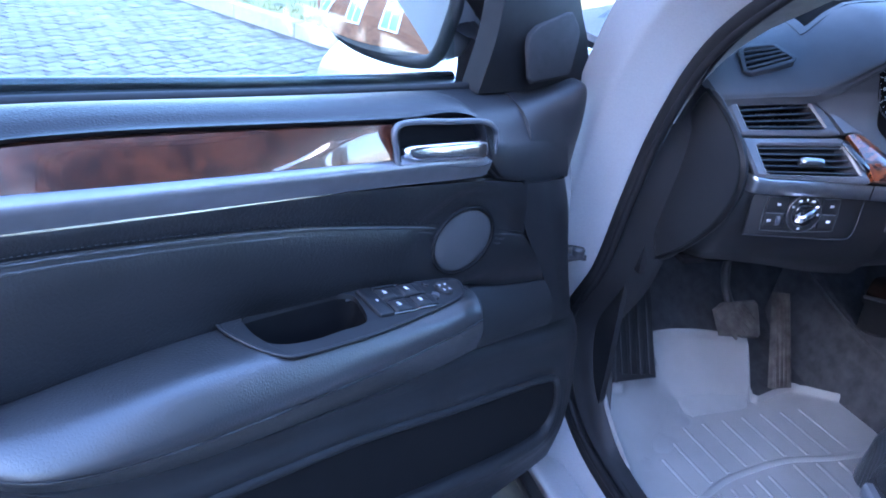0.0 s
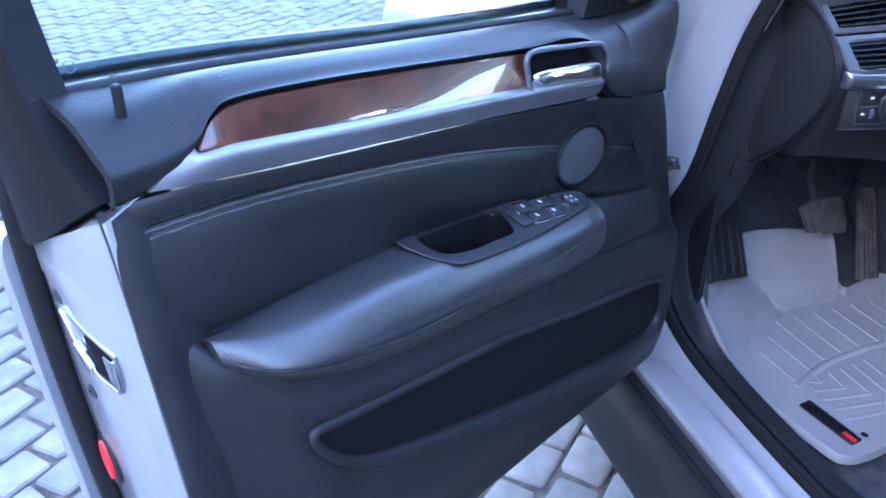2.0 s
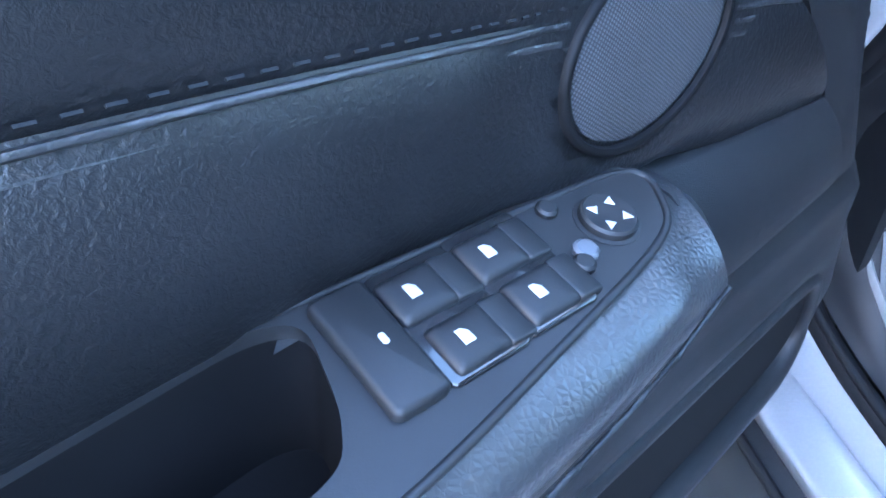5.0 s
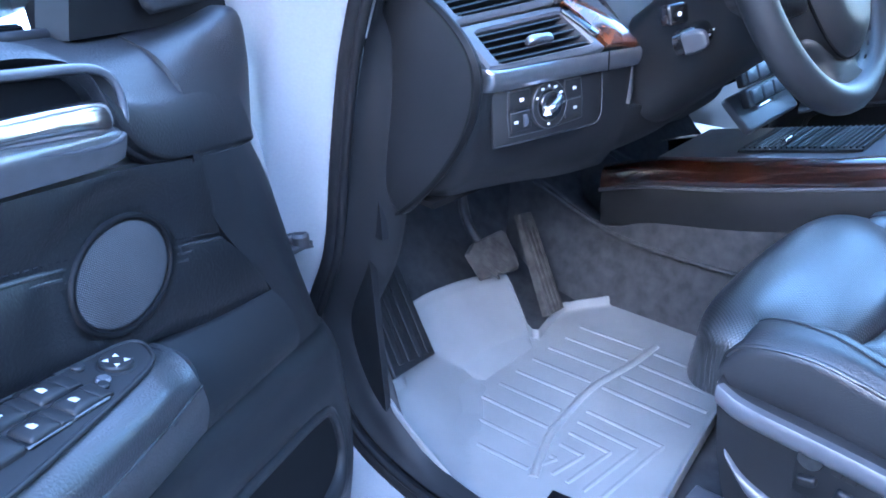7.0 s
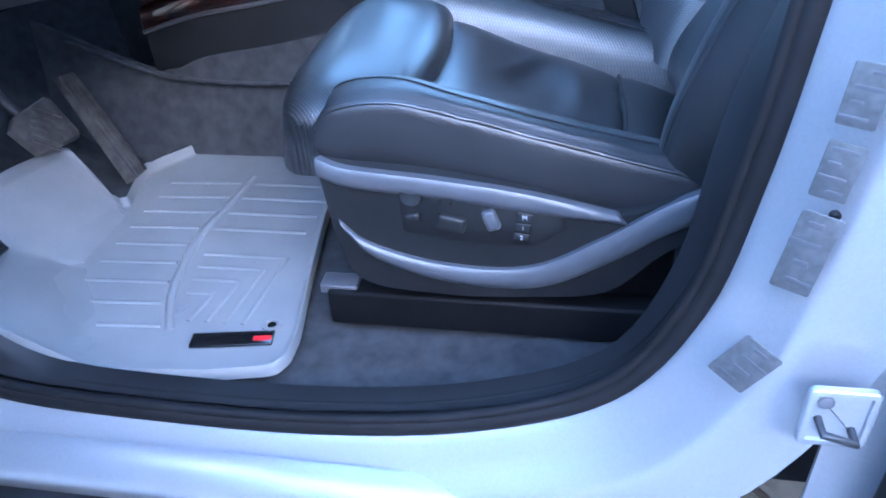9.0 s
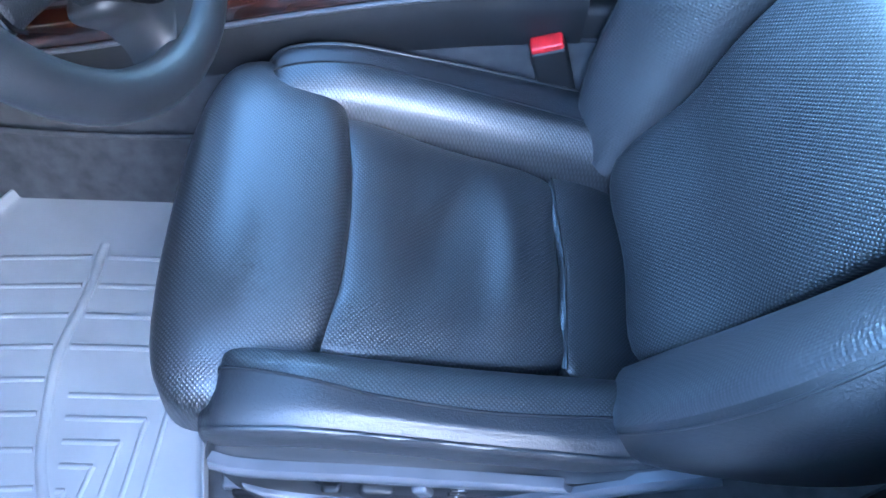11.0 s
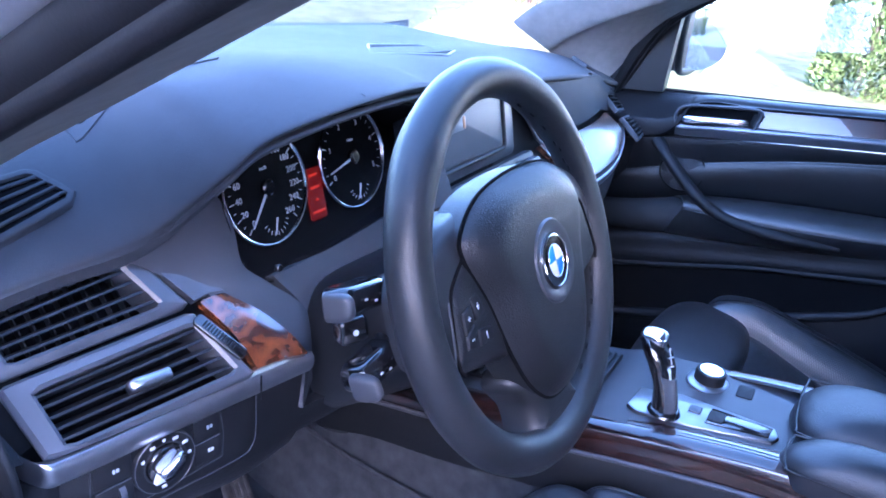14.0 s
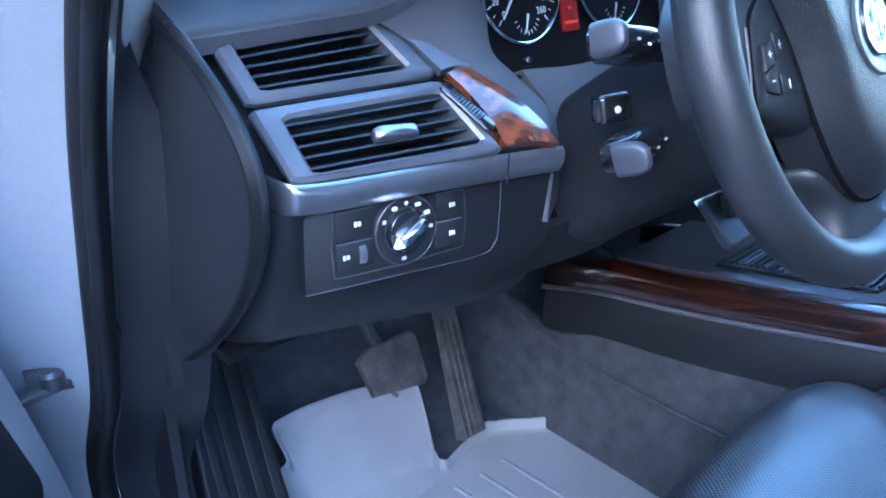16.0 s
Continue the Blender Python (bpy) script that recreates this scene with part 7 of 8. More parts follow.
            prof = [(-w, -0.06), (-w * 0.95, -0.005), (-w * 0.5, hi * 0.55), (w * 0.10, hi * 0.97), (w * 0.45, hi), (w * 0.80, hi * 0.72), (w * 0.98, hi * 0.1), (w * 0.95, -0.085)]
            rows.append(put(bk, [(sgn * (q[0] + a), flip * q[1], q[2] + h) for a, h in tangent_spline(prof, 24)]))
        rows = np.array(rows)
        b = part("back_bolster", grid(np.concatenate([rows[:, 13:], rows[:, :2]], 1), cap=True, sharp=70), SEAT_SIDE, s, "padded leather backrest bolster")
        part("bolster_face", grid(rows[:, :14], sharp=70), PERFORATED_SIDE, b, "perforated inner side of the bolster")
        a_rows = np.array(rows)
        part("bolster_piping", tube(a_rows[1:-2, 14], 0.0016, 6), LEATHER_SMOOTH, b)
    part("back_shell", net([[tuple(bk @ Vector((x, flip * v, -0.085 - 0.02 * math.cos(x / 0.22 * 1.5)))) for x in (-0.215, -0.11, 0, 0.11, 0.215)] for v in (-0.03, 0.15, 0.35, 0.50)] + [[tuple(bk @ Vector((x * 0.75, flip * 0.68, -0.07))) for x in (-0.215, -0.11, 0, 0.11, 0.215)]], 20, 16, thick=0.01, away=(0, -1, 0)), SOFT, s, "hard black seat back")
    hr = bk @ Matrix.Translation((0, flip * 0.80, -0.03))
    part("headrest", pillow(hr, [(-0.13, -0.07), (0, -0.085), (0.13, -0.07), (0.14, 0.02), (0.11, 0.09), (0, 0.105), (-0.11, 0.09), (-0.14, 0.02)], 0.05, 3, 0.05), LEATHER, s, "leather headrest")
    for sgn in (-1, 1):
        part("headrest_post", tube(put(hr, [(sgn * 0.06, flip * -0.16, 0.0), (sgn * 0.06, flip * -0.02, 0.0)]), 0.006, 10), CHROME, s)
    # outer side cover
    X = -0.640
    edge_hi = tangent_spline([(-0.062, 0.612), (-0.085, 0.600), (-0.20, 0.590), (-0.30, 0.575), (-0.392, 0.551), (-0.45, 0.572), (-0.53, 0.606)], 50)
    edge_lo = tangent_spline([(-0.072, 0.51), (-0.10, 0.436), (-0.20, 0.420), (-0.30, 0.424), (-0.39, 0.440), (-0.45, 0.500), (-0.53, 0.560)], 50)
    rows = []
    for p, q in zip(edge_hi, edge_lo):
        rows.append([(X + 0.05, p[0] - 0.004, p[1] - 0.004), (X + 0.008, *p), *((X + 0.001 * abs(k - 0.5), *(p + (q - p) * k)) for k in np.linspace(0.03, 0.97, 8)), (X + 0.008, *q), (X + 0.05, *q)])
    cov = part("side_cover", grid(np.array(rows), thick=0.004, away=(1, 0, 0), sharp=40), SOFT, s, "black plastic seat side cover")
    upper = [(X - 0.002, -0.064, 0.608), (X - 0.006, -0.10, 0.598), (X - 0.006, -0.20, 0.588), (X - 0.006, -0.30, 0.574), (X - 0.004, -0.395, 0.551)]
    part("upper_band", band(upper, [(x + 0.001, y, z - 0.024) for x, y, z in upper[:-1]] + [(X - 0.003, -0.405, 0.540)], 40, 6, 0.004, (-1, 0, 0), 0.01), SATIN, cov, "satin upper edge band")
    lower = [(X - 0.001, -0.080, 0.528), (X - 0.005, -0.115, 0.498), (X - 0.006, -0.20, 0.474), (X - 0.006, -0.30, 0.476), (X - 0.006, -0.38, 0.520), (X - 0.005, -0.45, 0.570), (X - 0.003, -0.53, 0.605)]
    part("lower_band", band(lower, [(x + 0.001, y - 0.012, z - 0.022 - 0.012 * k / 6) for k, (x, y, z) in enumerate(lower)], 50, 6, 0.005, (-1, 0, 0), 0.01), SATIN, cov, "satin sweeping lower band")
    if driver:
        mp = frame_of((X - 0.001, -0.228, 0.540), (0, -1, -0.13), (-1, 0, 0))
        fld = part("control_field", slab(mp, np.array([(-0.080, 0.036), (0.04, 0.030), (0.105, 0.020), (0.112, 0.006), (0.085, -0.022), (0.02, -0.032), (-0.068, -0.030)]), 0.003, 0.001), PLASTIC, cov)
        part("pad_knob", lathe(mp @ Matrix.Translation((-0.062, 0.019, 0.002)), [(0.0135, 0), (0.0135, 0.003), (0.012, 0.005), (0.003, 0.004)], 24), GLOSS, fld)
        for a in range(4):
            part("arrow_mark", slab(mp @ Matrix.Translation((-0.062, 0.019, 0.0055)) @ pose(0, 0, 0, 0, 0, 90 * a) @ Matrix.Translation((0.0075, 0, 0)), np.array([(-0.002, -0.002), (0.0022, 0), (-0.002, 0.002)]), 0.0004, 0.0001), WHITE_GLOW, fld)
        for u, v, w, h, r in ((-0.058, -0.008, 0.020, 0.012, 20), (-0.014, -0.008, 0.034, 0.020, -4), (0.030, 0.004, 0.016, 0.026, 28)):
            part("seat_switch", pillow(mp @ pose(u, v, 0.002, 0, 0, r), rrect(w, h, 0.004), 0.009, 4, 0.001, control=False), SATIN if w < 0.02 else PLASTIC, fld)
        for u in (-0.036, -0.022):
            part("small_button", slab(mp @ Matrix.Translation((u, 0.018, 0.002)), rrect(0.011, 0.008, 0.002), 0.003, 0.001), PLASTIC, fld)
        for k, v in enumerate((0.014, 0.0, -0.013)):
            mb = part("memory_button", slab(mp @ Matrix.Translation((0.066, v, 0.002)), rrect(0.018, 0.011, 0.002), 0.004, 0.001), PLASTIC, fld)
            part("memory_print", letters("M12"[k], mp @ pose(0.066, v, 0.0063, 0, 0, 8), 0.008), WHITE_GLOW, mb)
    # rails and base
    for x in (-0.60, -0.20):
        r = part("seat_rail", block(frame_of((x, -0.27, 0.352), (0, 1, 0), (0, 0, 1)), 0.46, 0.045, 0.05, 0.006), POST, s)
        part("rail_cap", block(frame_of((x, -0.055, 0.395), (0, 1, 0), (0, 0, 1)), 0.05, 0.03, 0.012, 0.003), SATIN, r)
    part("seat_pan", block(frame_of((cx, -0.27, 0.41), (1, 0, 0), (0, 0, 1)), 0.40, 0.40, 0.08, 0.02), VOID, s)
    TM[0] = Matrix.Identity(4)
    return s


seat("driver")
seat("passenger")
hook = solo("belt_guide", tube(tangent_spline([(-0.620, -0.565, 0.875), (-0.650, -0.556, 0.890), (-0.678, -0.552, 0.893), (-0.690, -0.556, 0.886)], 16), 0.0055, 10), GLOSS, "small black seat belt guide hook beside the backrest", "belt guide")
buckle = thing("seat_belt_buckle", (-0.16, -0.41, 0.55), "black seat belt buckle with a red release button", "belt buckle")
bf = frame_of((-0.152, -0.416, 0.586), (0, -0.95, 0.31), (-0.1, 0.31, 0.95))
part("buckle_body", block(bf, 0.044, 0.026, 0.085, 0.005), PLASTIC, buckle)
part("release_button", block(bf @ Matrix.Translation((0, 0.0, 0.076)), 0.039, 0.021, 0.016, 0.003), RED, buckle, "red release button")
part("buckle_stem", block(bf @ Matrix.Translation((0, 0.0, -0.09)), 0.03, 0.012, 0.10, 0.003), PLASTIC, buckle)
belt = solo("seat_belt", net([[(-0.700, -0.560, z), (-0.690, -0.610, z)] for z in (0.45, 0.7, 1.0, 1.30)], 12, 4, thick=0.002), RUBBER, "black seat belt hanging at the pillar", "seat belt")
# ---- centre console ----
console = thing("centre_console", (MID, -0.2, 0.36), "black centre console with dark wood rails and ribbed tray", "console")
RAIL_TOP = [(0.40, 0.612), (0.30, 0.640), (0.16, 0.664), (0.00, 0.700), (-0.12, 0.728), (-0.26, 0.755), (-0.43, 0.772)]
for sgn in (1, -1):
    TM[0] = Matrix.Identity(4) if sgn > 0 else MIRRORED
    rail = part("wood_rail", grid([[(x0 + dx, y, z + dz) for dx, dz in tangent_spline([(0.030, 0.004), (0.014, 0.006), (0.0, 0.0), (-0.006, -0.020), (-0.006, -0.034 - 0.006 * (y < 0.1))], 12)]
                                   for y, z in tangent_spline(RAIL_TOP, 44) for x0 in (-0.140 - 0.03 * max(0, y - 0.05),)], thick=0.006, away=(1, 0, 0)), WOOD_DARK, console, "glossy dark burl wood rail")
    part("rail_edge", tube([(-0.148 - 0.03 * max(0, y - 0.05), y, z - 0.038) for y, z in tangent_spline(RAIL_TOP, 44)], 0.0035, 8), SATIN, console)
    part("console_side", net([[(-0.146, y, z - 0.038), (-0.152, y, z - 0.065), (-0.150, y, z - 0.115)] for y, z in RAIL_TOP], 36, 10, thick=0.008, away=(1, 0, 0)), SOFT, console)
    part("tunnel_carpet", net([[(-0.150, y, z - 0.110), (-0.165, y, (z - 0.11) * 0.55 + 0.34 * 0.45), (-0.178, y, 0.40), (-0.19, y, 0.335)] for y, z in ((0.62, 0.70), *RAIL_TOP, (-0.62, 0.77))], 36, 14, thick=0.008, away=(1, 0, 0)), CARPET, console, "dark carpet on the tunnel side")
    part("carpet_fold", tube(tangent_spline([(-0.170, 0.55, 0.56), (-0.174, 0.36, 0.50), (-0.176, 0.16, 0.49), (-0.176, -0.05, 0.50)], 30), 0.004, 8), CARPET, console)
    TM[0] = Matrix.Identity(4)
part("console_top", net([[(x, y, z) for x in (-0.125, MID, 0.078)] for y, z in ((0.30, 0.650), (0.16, 0.676), (0.00, 0.706), (-0.06, 0.722), (-0.26, 0.745), (-0.60, 0.745))], 30, 8, thick=0.01, away=(0, 0, -1)), CONSOLE, console, "satin blue-grey console top")
tray = part("ribbed_tray", net([[(x, y, z) for x in (-0.095, MID, 0.048)] for y, z in ((0.17, 0.679), (0.10, 0.692), (0.03, 0.705), (-0.022, 0.716))], 16, 8, thick=0.006, away=(0, 0, -1)), PLASTIC, console)
for k in range(22):
    y = -0.020 + 0.0086 * k
    part("tray_rib", tube([(-0.092, y, 0.7185 - 0.19 * (y + 0.022)), (0.045, y, 0.7185 - 0.19 * (y + 0.022))], 0.0021, 6), PLASTIC, tray)
part("tray_handle", block(frame_of((-0.055, 0.105, 0.695), (1, 0, 0), (0, 0.2, 1)), 0.03, 0.012, 0.008, 0.002), CHROME, tray)
tp = frame_of((-0.066, -0.160, 0.7335), (0, -1, 0.11), (0, 0.11, 1))
sel_o = np.array([(-0.090, 0.020), (-0.085, -0.030), (-0.030, -0.042), (0.088, -0.024), (0.096, -0.006), (0.090, 0.008), (0.0, 0.026), (-0.075, 0.030)])
plate = part("selector_plate", slab(tp, sel_o * np.array((1, -1)), 0.006, 0.002), ALU, console, "satin aluminium selector plate")
part("switch_inset", slab(tp @ Matrix.Translation((0.045, 0.008, 0.004)), np.array([(-0.036, -0.020), (0.040, -0.012), (0.042, 0.010), (-0.034, 0.018)]), 0.004, 0.001), GLOSS, plate)
part("brake_switch", slab(tp @ Matrix.Translation((0.020, 0.006, 0.006)), rrect(0.020, 0.024, 0.003), 0.004, 0.001), PLASTIC, plate)
part("plate_button", slab(tp @ Matrix.Translation((-0.008, 0.012, 0.006)), rrect(0.016, 0.016, 0.002), 0.002, 0.0006), SATIN, plate)
gear = thing("gear_selector", (-0.085, -0.105, 0.738), "chrome and gloss black electronic gear lever", "gear lever")
gp = tangent_spline([(-0.082, -0.117, 0.736), (-0.078, -0.112, 0.762), (-0.069, -0.100, 0.785), (-0.061, -0.088, 0.806), (-0.055, -0.076, 0.828)], 14)
def lever(k0, k1, across, along, arc=None):
    rows = []
    for q, ra, rb in zip(gp[k0:k1], across, along):
        rows.append([(q[0] + ra * math.cos(t), q[1] + rb * math.sin(t), q[2] + 0.35 * rb * math.sin(t)) for t in (np.linspace(*arc, 12) if arc else np.linspace(0, 2 * np.pi, 20, endpoint=False))])
    return grid(np.array(rows), closed_v=not arc, cap=not arc, thick=0.002 if arc else 0.0, away=(0.7, 0.7, 0), sharp=60)


ACROSS = np.interp(range(14), (0, 4, 7, 9, 11, 12, 13), (0.0165, 0.0150, 0.0180, 0.0215, 0.0205, 0.0175, 0.0095))
ALONG = np.interp(range(14), (0, 4, 7, 9, 11, 12, 13), (0.0175, 0.0170, 0.0205, 0.0240, 0.0225, 0.0190, 0.0090))
part("lever_grip", lever(0, 14, ACROSS, ALONG), GLOSS, gear)
FRONT = (radians(195), radians(300))
part("lever_facing", lever(1, 8, ACROSS[1:8] + 0.0008, ALONG[1:8] + 0.0008, FRONT), SATIN, gear, "satin metal facing of the lever neck")
part("lever_cap", pillow(frame_of((-0.057, -0.078, 0.8225), (1, 0, 0.2), (-0.15, 0.05, 1)), rrect(0.028, 0.036, 0.010), 0.010, 3, 0.004, control=False), CHROME, gear, "chrome lever cap")
lf = frame_of((-0.0715, -0.1075, 0.806), (0.8, -0.6, 0.1), (-0.6, -0.8, 0.40))
for u, v, w, h in ((0, 0.004, 0.0012, 0.020), (0, 0.004, 0.010, 0.0012), (0, -0.008, 0.008, 0.0012), (0, 0.015, 0.003, 0.003)):
    part("lever_print", slab(lf @ Matrix.Translation((u, v, 0.0006)), rrect(w, h, 0.0004, 1), 0.0004, 0.0001), WHITE, gear)
part("lever_boot", lathe(Matrix.Translation((-0.082, -0.117, 0.737)), [(0.022, 0), (0.020, 0.004), (0.017, 0.006), (0.012, 0.006)], 24), GLOSS, gear)
dial_ = thing("control_knob", (0.032, -0.150, 0.730), "round silver menu control knob on the console", "control knob")
part("knob_base", lathe(Matrix.Translation((0.030, -0.150, 0.7305)), [(0.031, 0), (0.030, 0.006), (0.026, 0.009), (0.018, 0.010)], 32), ALU, dial_)
part("knob", lathe(Matrix.Translation((0.030, -0.150, 0.738)), [(0.021, 0), (0.021, 0.014), (0.0195, 0.017), (0.017, 0.0175), (0.003, 0.0165)], 32), PLASTIC, dial_)
part("knob_top", lathe(Matrix.Translation((0.030, -0.150, 0.7552)), [(0.0165, -0.001), (0.016, 0.001), (0.003, 0.0012)], 32), CHROME, dial_)
part("menu_button", slab(frame_of((0.030, -0.200, 0.7385), (1, 0, 0), (0, 0.11, 1)), rrect(0.034, 0.022, 0.004), 0.004, 0.0015), PLASTIC, console)
# armrest halves
for x0, x1, name in ((-0.152, -0.072, "a"), (-0.070, 0.078, "b")):
    w = (x1 - x0) / 2
    am = frame_of(((x0 + x1) / 2, -0.435, 0.755), (1, 0, 0), (0, 0.03, 1))
    pad = thing("console_armrest", ((x0 + x1) / 2, -0.435, 0.75), "padded black leather half of the console armrest", "armrest", "armrest halves")
    part("armrest_cushion", pillow(am, [(-w, -0.165), (0, -0.172), (w, -0.165), (w, 0), (w * 0.98, 0.120), (w * 0.72, 0.160), (0, 0.176), (-w * 0.72, 0.160), (-w * 0.98, 0.120), (-w, 0)], 0.054, 2.5, 0.006, n=64), SEAT_SIDE, pad)
    part("armrest_seam", tube(put(am, [(q[0] * 0.985, q[1] * 0.985, 0.020) for q in tangent_spline([(-w * 1.0, -0.165), (0, -0.172), (w * 1.0, -0.165), (w, 0), (w, 0.150), (w * 0.8, 0.168), (0, 0.172), (-w * 0.8, 0.168), (-w, 0.150), (-w, 0)], 64, True)]), 0.0016, 6, closed=True), LEATHER, pad)
part("console_box", block(frame_of((MID - 0.012, -0.44, 0.60), (1, 0, 0), (0, 0, 1)), 0.215, 0.31, 0.105, 0.012), SOFT, console)

# ---- pedals and footwell ----
brake = thing("brake_pedal", (-0.41, 0.47, 0.50), "black ribbed rubber brake pedal on a steel arm", "pedal")
bp = frame_of((-0.406, 0.462, 0.503), (1, 0, -0.1), (0, -0.80, 0.60))
part("pedal_pad", slab(bp, np.array([(-0.044, -0.026), (0.040, -0.034), (0.048, -0.026), (0.052, 0.034), (0.044, 0.044), (-0.030, 0.040), (-0.052, 0.026)]), 0.014, 0.005), PEDAL, brake)
for k in range(6):
    part("pad_rib", slab(bp @ pose(0, 0, 0.013, 0, 0, 38) @ Matrix.Translation((-0.032 + 0.013 * k, 0, 0)), rrect(0.005, 0.056 - 0.006 * abs(k - 2.5), 0.001, 1), 0.003, 0.001), PEDAL, brake)
part("pedal_arm", tube(tangent_spline([(-0.41, 0.475, 0.52), (-0.425, 0.50, 0.58), (-0.43, 0.50, 0.66), (-0.43, 0.46, 0.78)], 14), 0.009, 8), STEEL, brake)
gas = thing("accelerator_pedal", (-0.30, 0.43, 0.38), "long black ribbed accelerator pedal", "pedal")
gm = frame_of((-0.292, 0.452, 0.452), (1, 0.05, -0.02), (0, -0.90, 0.43)) @ pose(0, 0, 0, 0, 0, -4)
part("pedal_blade", slab(gm, np.array([(-0.024, -0.098), (0.026, -0.098), (0.020, 0.098), (-0.014, 0.102)]), 0.016, 0.004), PEDAL, gas)
for k in range(4):
    part("blade_rib", slab(gm @ Matrix.Translation((-0.016 + 0.0105 * k, -0.005, 0.015)), rrect(0.005, 0.180, 0.001, 1), 0.003, 0.001), PEDAL, gas)
rest = thing("footrest", (-0.65, 0.45, 0.42), "black ribbed plastic footrest", "footrest")
fr = frame_of((-0.655, 0.470, 0.520), (1, 0.0, -0.15), (0.25, -0.80, 0.55))
part("rest_plate", slab(fr, np.array([(-0.060, -0.11), (0.050, -0.10), (0.042, 0.10), (-0.050, 0.12)]), 0.02, 0.005), SOFT, rest)
for k in range(4):
    part("rest_rib", slab(fr @ Matrix.Translation((-0.036 + 0.024 * k, 0, 0.019)), rrect(0.014, 0.19, 0.003), 0.003, 0.001), SOFT, rest)
kick = solo("kick_panel", net([[(-0.752, 0.36, z), (-0.748, 0.45, z), (-0.735, 0.62, z)] for z in (0.34, 0.5, 0.71)], 10, 10, thick=0.01, away=(-1, 0, 0)), SOFT, "black plastic kick panel beside the footrest", "trim panel", kind="structure")
part("panel_joint", tube([(-0.7535, 0.345, 0.7115), (-0.748, 0.45, 0.712)], 0.0016, 6), SATIN, kick)
part("upper_kick_panel", net([[(-0.752, 0.33, z), (-0.748, 0.40, z), (-0.742, 0.50, z)] for z in (0.714, 0.86, 1.02)], 10, 8, thick=0.01, away=(-1, 0, 0)), SOFT, kick)

# ---- floor mat ----
mat_thing = thing("floor_mat", (-0.45, 0.2, 0.36), "light grey ribbed rubber floor mat with a black label", "floor mat")
MAT = [(-0.728, 0.0), (-0.745, 0.08), (-0.755, 0.20), (-0.758, 0.30), (-0.757, 0.350), (-0.748, 0.378), (-0.728, 0.392), (-0.700, 0.399), (-0.690, 0.413), (-0.657, 0.460), (-0.638, 0.469), (-0.572, 0.472), (-0.576, 0.512), (-0.52, 0.513),
       (-0.45, 0.508), (-0.335, 0.490), (-0.352, 0.445), (-0.372, 0.400), (-0.366, 0.388), (-0.340, 0.395), (-0.30, 0.404), (-0.260, 0.407), (-0.233, 0.396), (-0.20, 0.370), (-0.170, 0.350), (-0.155, 0.30), (-0.148, 0.10), (-0.165, 0.06),
       (-0.25, 0.048), (-0.40, 0.030), (-0.55, 0.008), (-0.665, -0.012), (-0.705, -0.012)]


def mat_z(x, y):
    wear = 0.0012 * math.sin(9 * x + 4) * math.sin(7 * y)
    toe = max(0, y - 0.40)
    rest_side = 0.75 * max(0, (-0.56 - x) * 0.61 + (y - 0.378) * 0.79)
    return 0.352 + max(toe, rest_side) + wear


o = np.array([np.array(a) + (np.array(b) - np.array(a)) * s for a, b in zip(MAT, MAT[1:] + MAT[:1]) for s in (0.08, 0.30, 0.5, 0.70, 0.92)])
for _ in range(1):
    o = (np.roll(o, 1, 0) + 2 * o + np.roll(o, -1, 0)) / 4
c = np.array((-0.47, 0.22))
rows = []
for r in np.linspace(0.02, 0.955, 26):
    rows.append([(*(c + (q - c) * r), mat_z(*(c + (q - c) * r))) for q in o])
for r, dz in ((0.965, 0.003), (0.972, 0.012), (0.98, 0.0165), (0.99, 0.0165), (0.998, 0.012), (1.0, 0.0)):
    rows.append([(*(c + (q - c) * r), mat_z(*(c + (q - c) * r)) + dz * (1 if q[1] < 0.41 else 0.45)) for q in o])
for r in (0.9, 0.7, 0.5, 0.3, 0.02):
    rows.append([(*(c + (q - c) * r), mat_z(*(c + (q - c) * r)) - 0.004) for q in o])
mat_ob = part("mat_sheet", grid(np.array(rows), closed_v=True, cap=True, sharp=60), MAT_GREY, mat_thing)


def rib(pts, r=0.0048):
    p = tangent_spline(pts, max(6, 4 * len(pts))) if len(pts) > 2 else np.array([np.array(pts[0]) + (np.array(pts[1]) - np.array(pts[0])) * s for s in np.linspace(0, 1, 6)])
    part("mat_rib", tube([(x, y, mat_z(x, y) - 0.0006) for x, y in p], r, 8, squash=0.6), MAT_GREY, mat_ob)


spine = [(-0.263, 0.205), (-0.338, 0.209), (-0.431, 0.224), (-0.52, 0.217), (-0.586, 0.204), (-0.661, 0.172)]
rib(spine, 0.0075)
for k in range(9):
    x = -0.285 - 0.046 * k
    ys = np.interp(x, [p[0] for p in reversed(spine)], [p[1] for p in reversed(spine)])
    end = min(0.375 if x < -0.36 else 0.345, 0.350 - 0.77 * max(0, -0.56 - x))
    if end > ys + 0.03:
        rib([(x, ys + 0.012), (x - 0.006, end)], 0.0042)
    if k < 4:
        rib([(x, ys - 0.012), (x, 0.045 + 0.004 * k)])
for k in range(5):
    xa, ya = -0.490 - 0.030 * k, 0.065 + 0.026 * k
    rib([(xa, 0.196 - 0.004 * k), (xa, ya)], 0.0042)
    rib([(xa, ya), (-0.640, ya + 0.012)], 0.0042)
lab = frame_of((-0.672, 0.078, 0.3530), (0.16, -1, 0), (0, 0, 1))
label = part("mat_label", slab(lab, rrect(0.108, 0.026, 0.002), 0.0035, 0.001), GLOSS, mat_ob, "black label with a red corner")
part("label_red", slab(lab @ Matrix.Translation((0.040, -0.002, 0.0033)), rrect(0.024, 0.009, 0.002), 0.0005, 0.0002), RED, label)
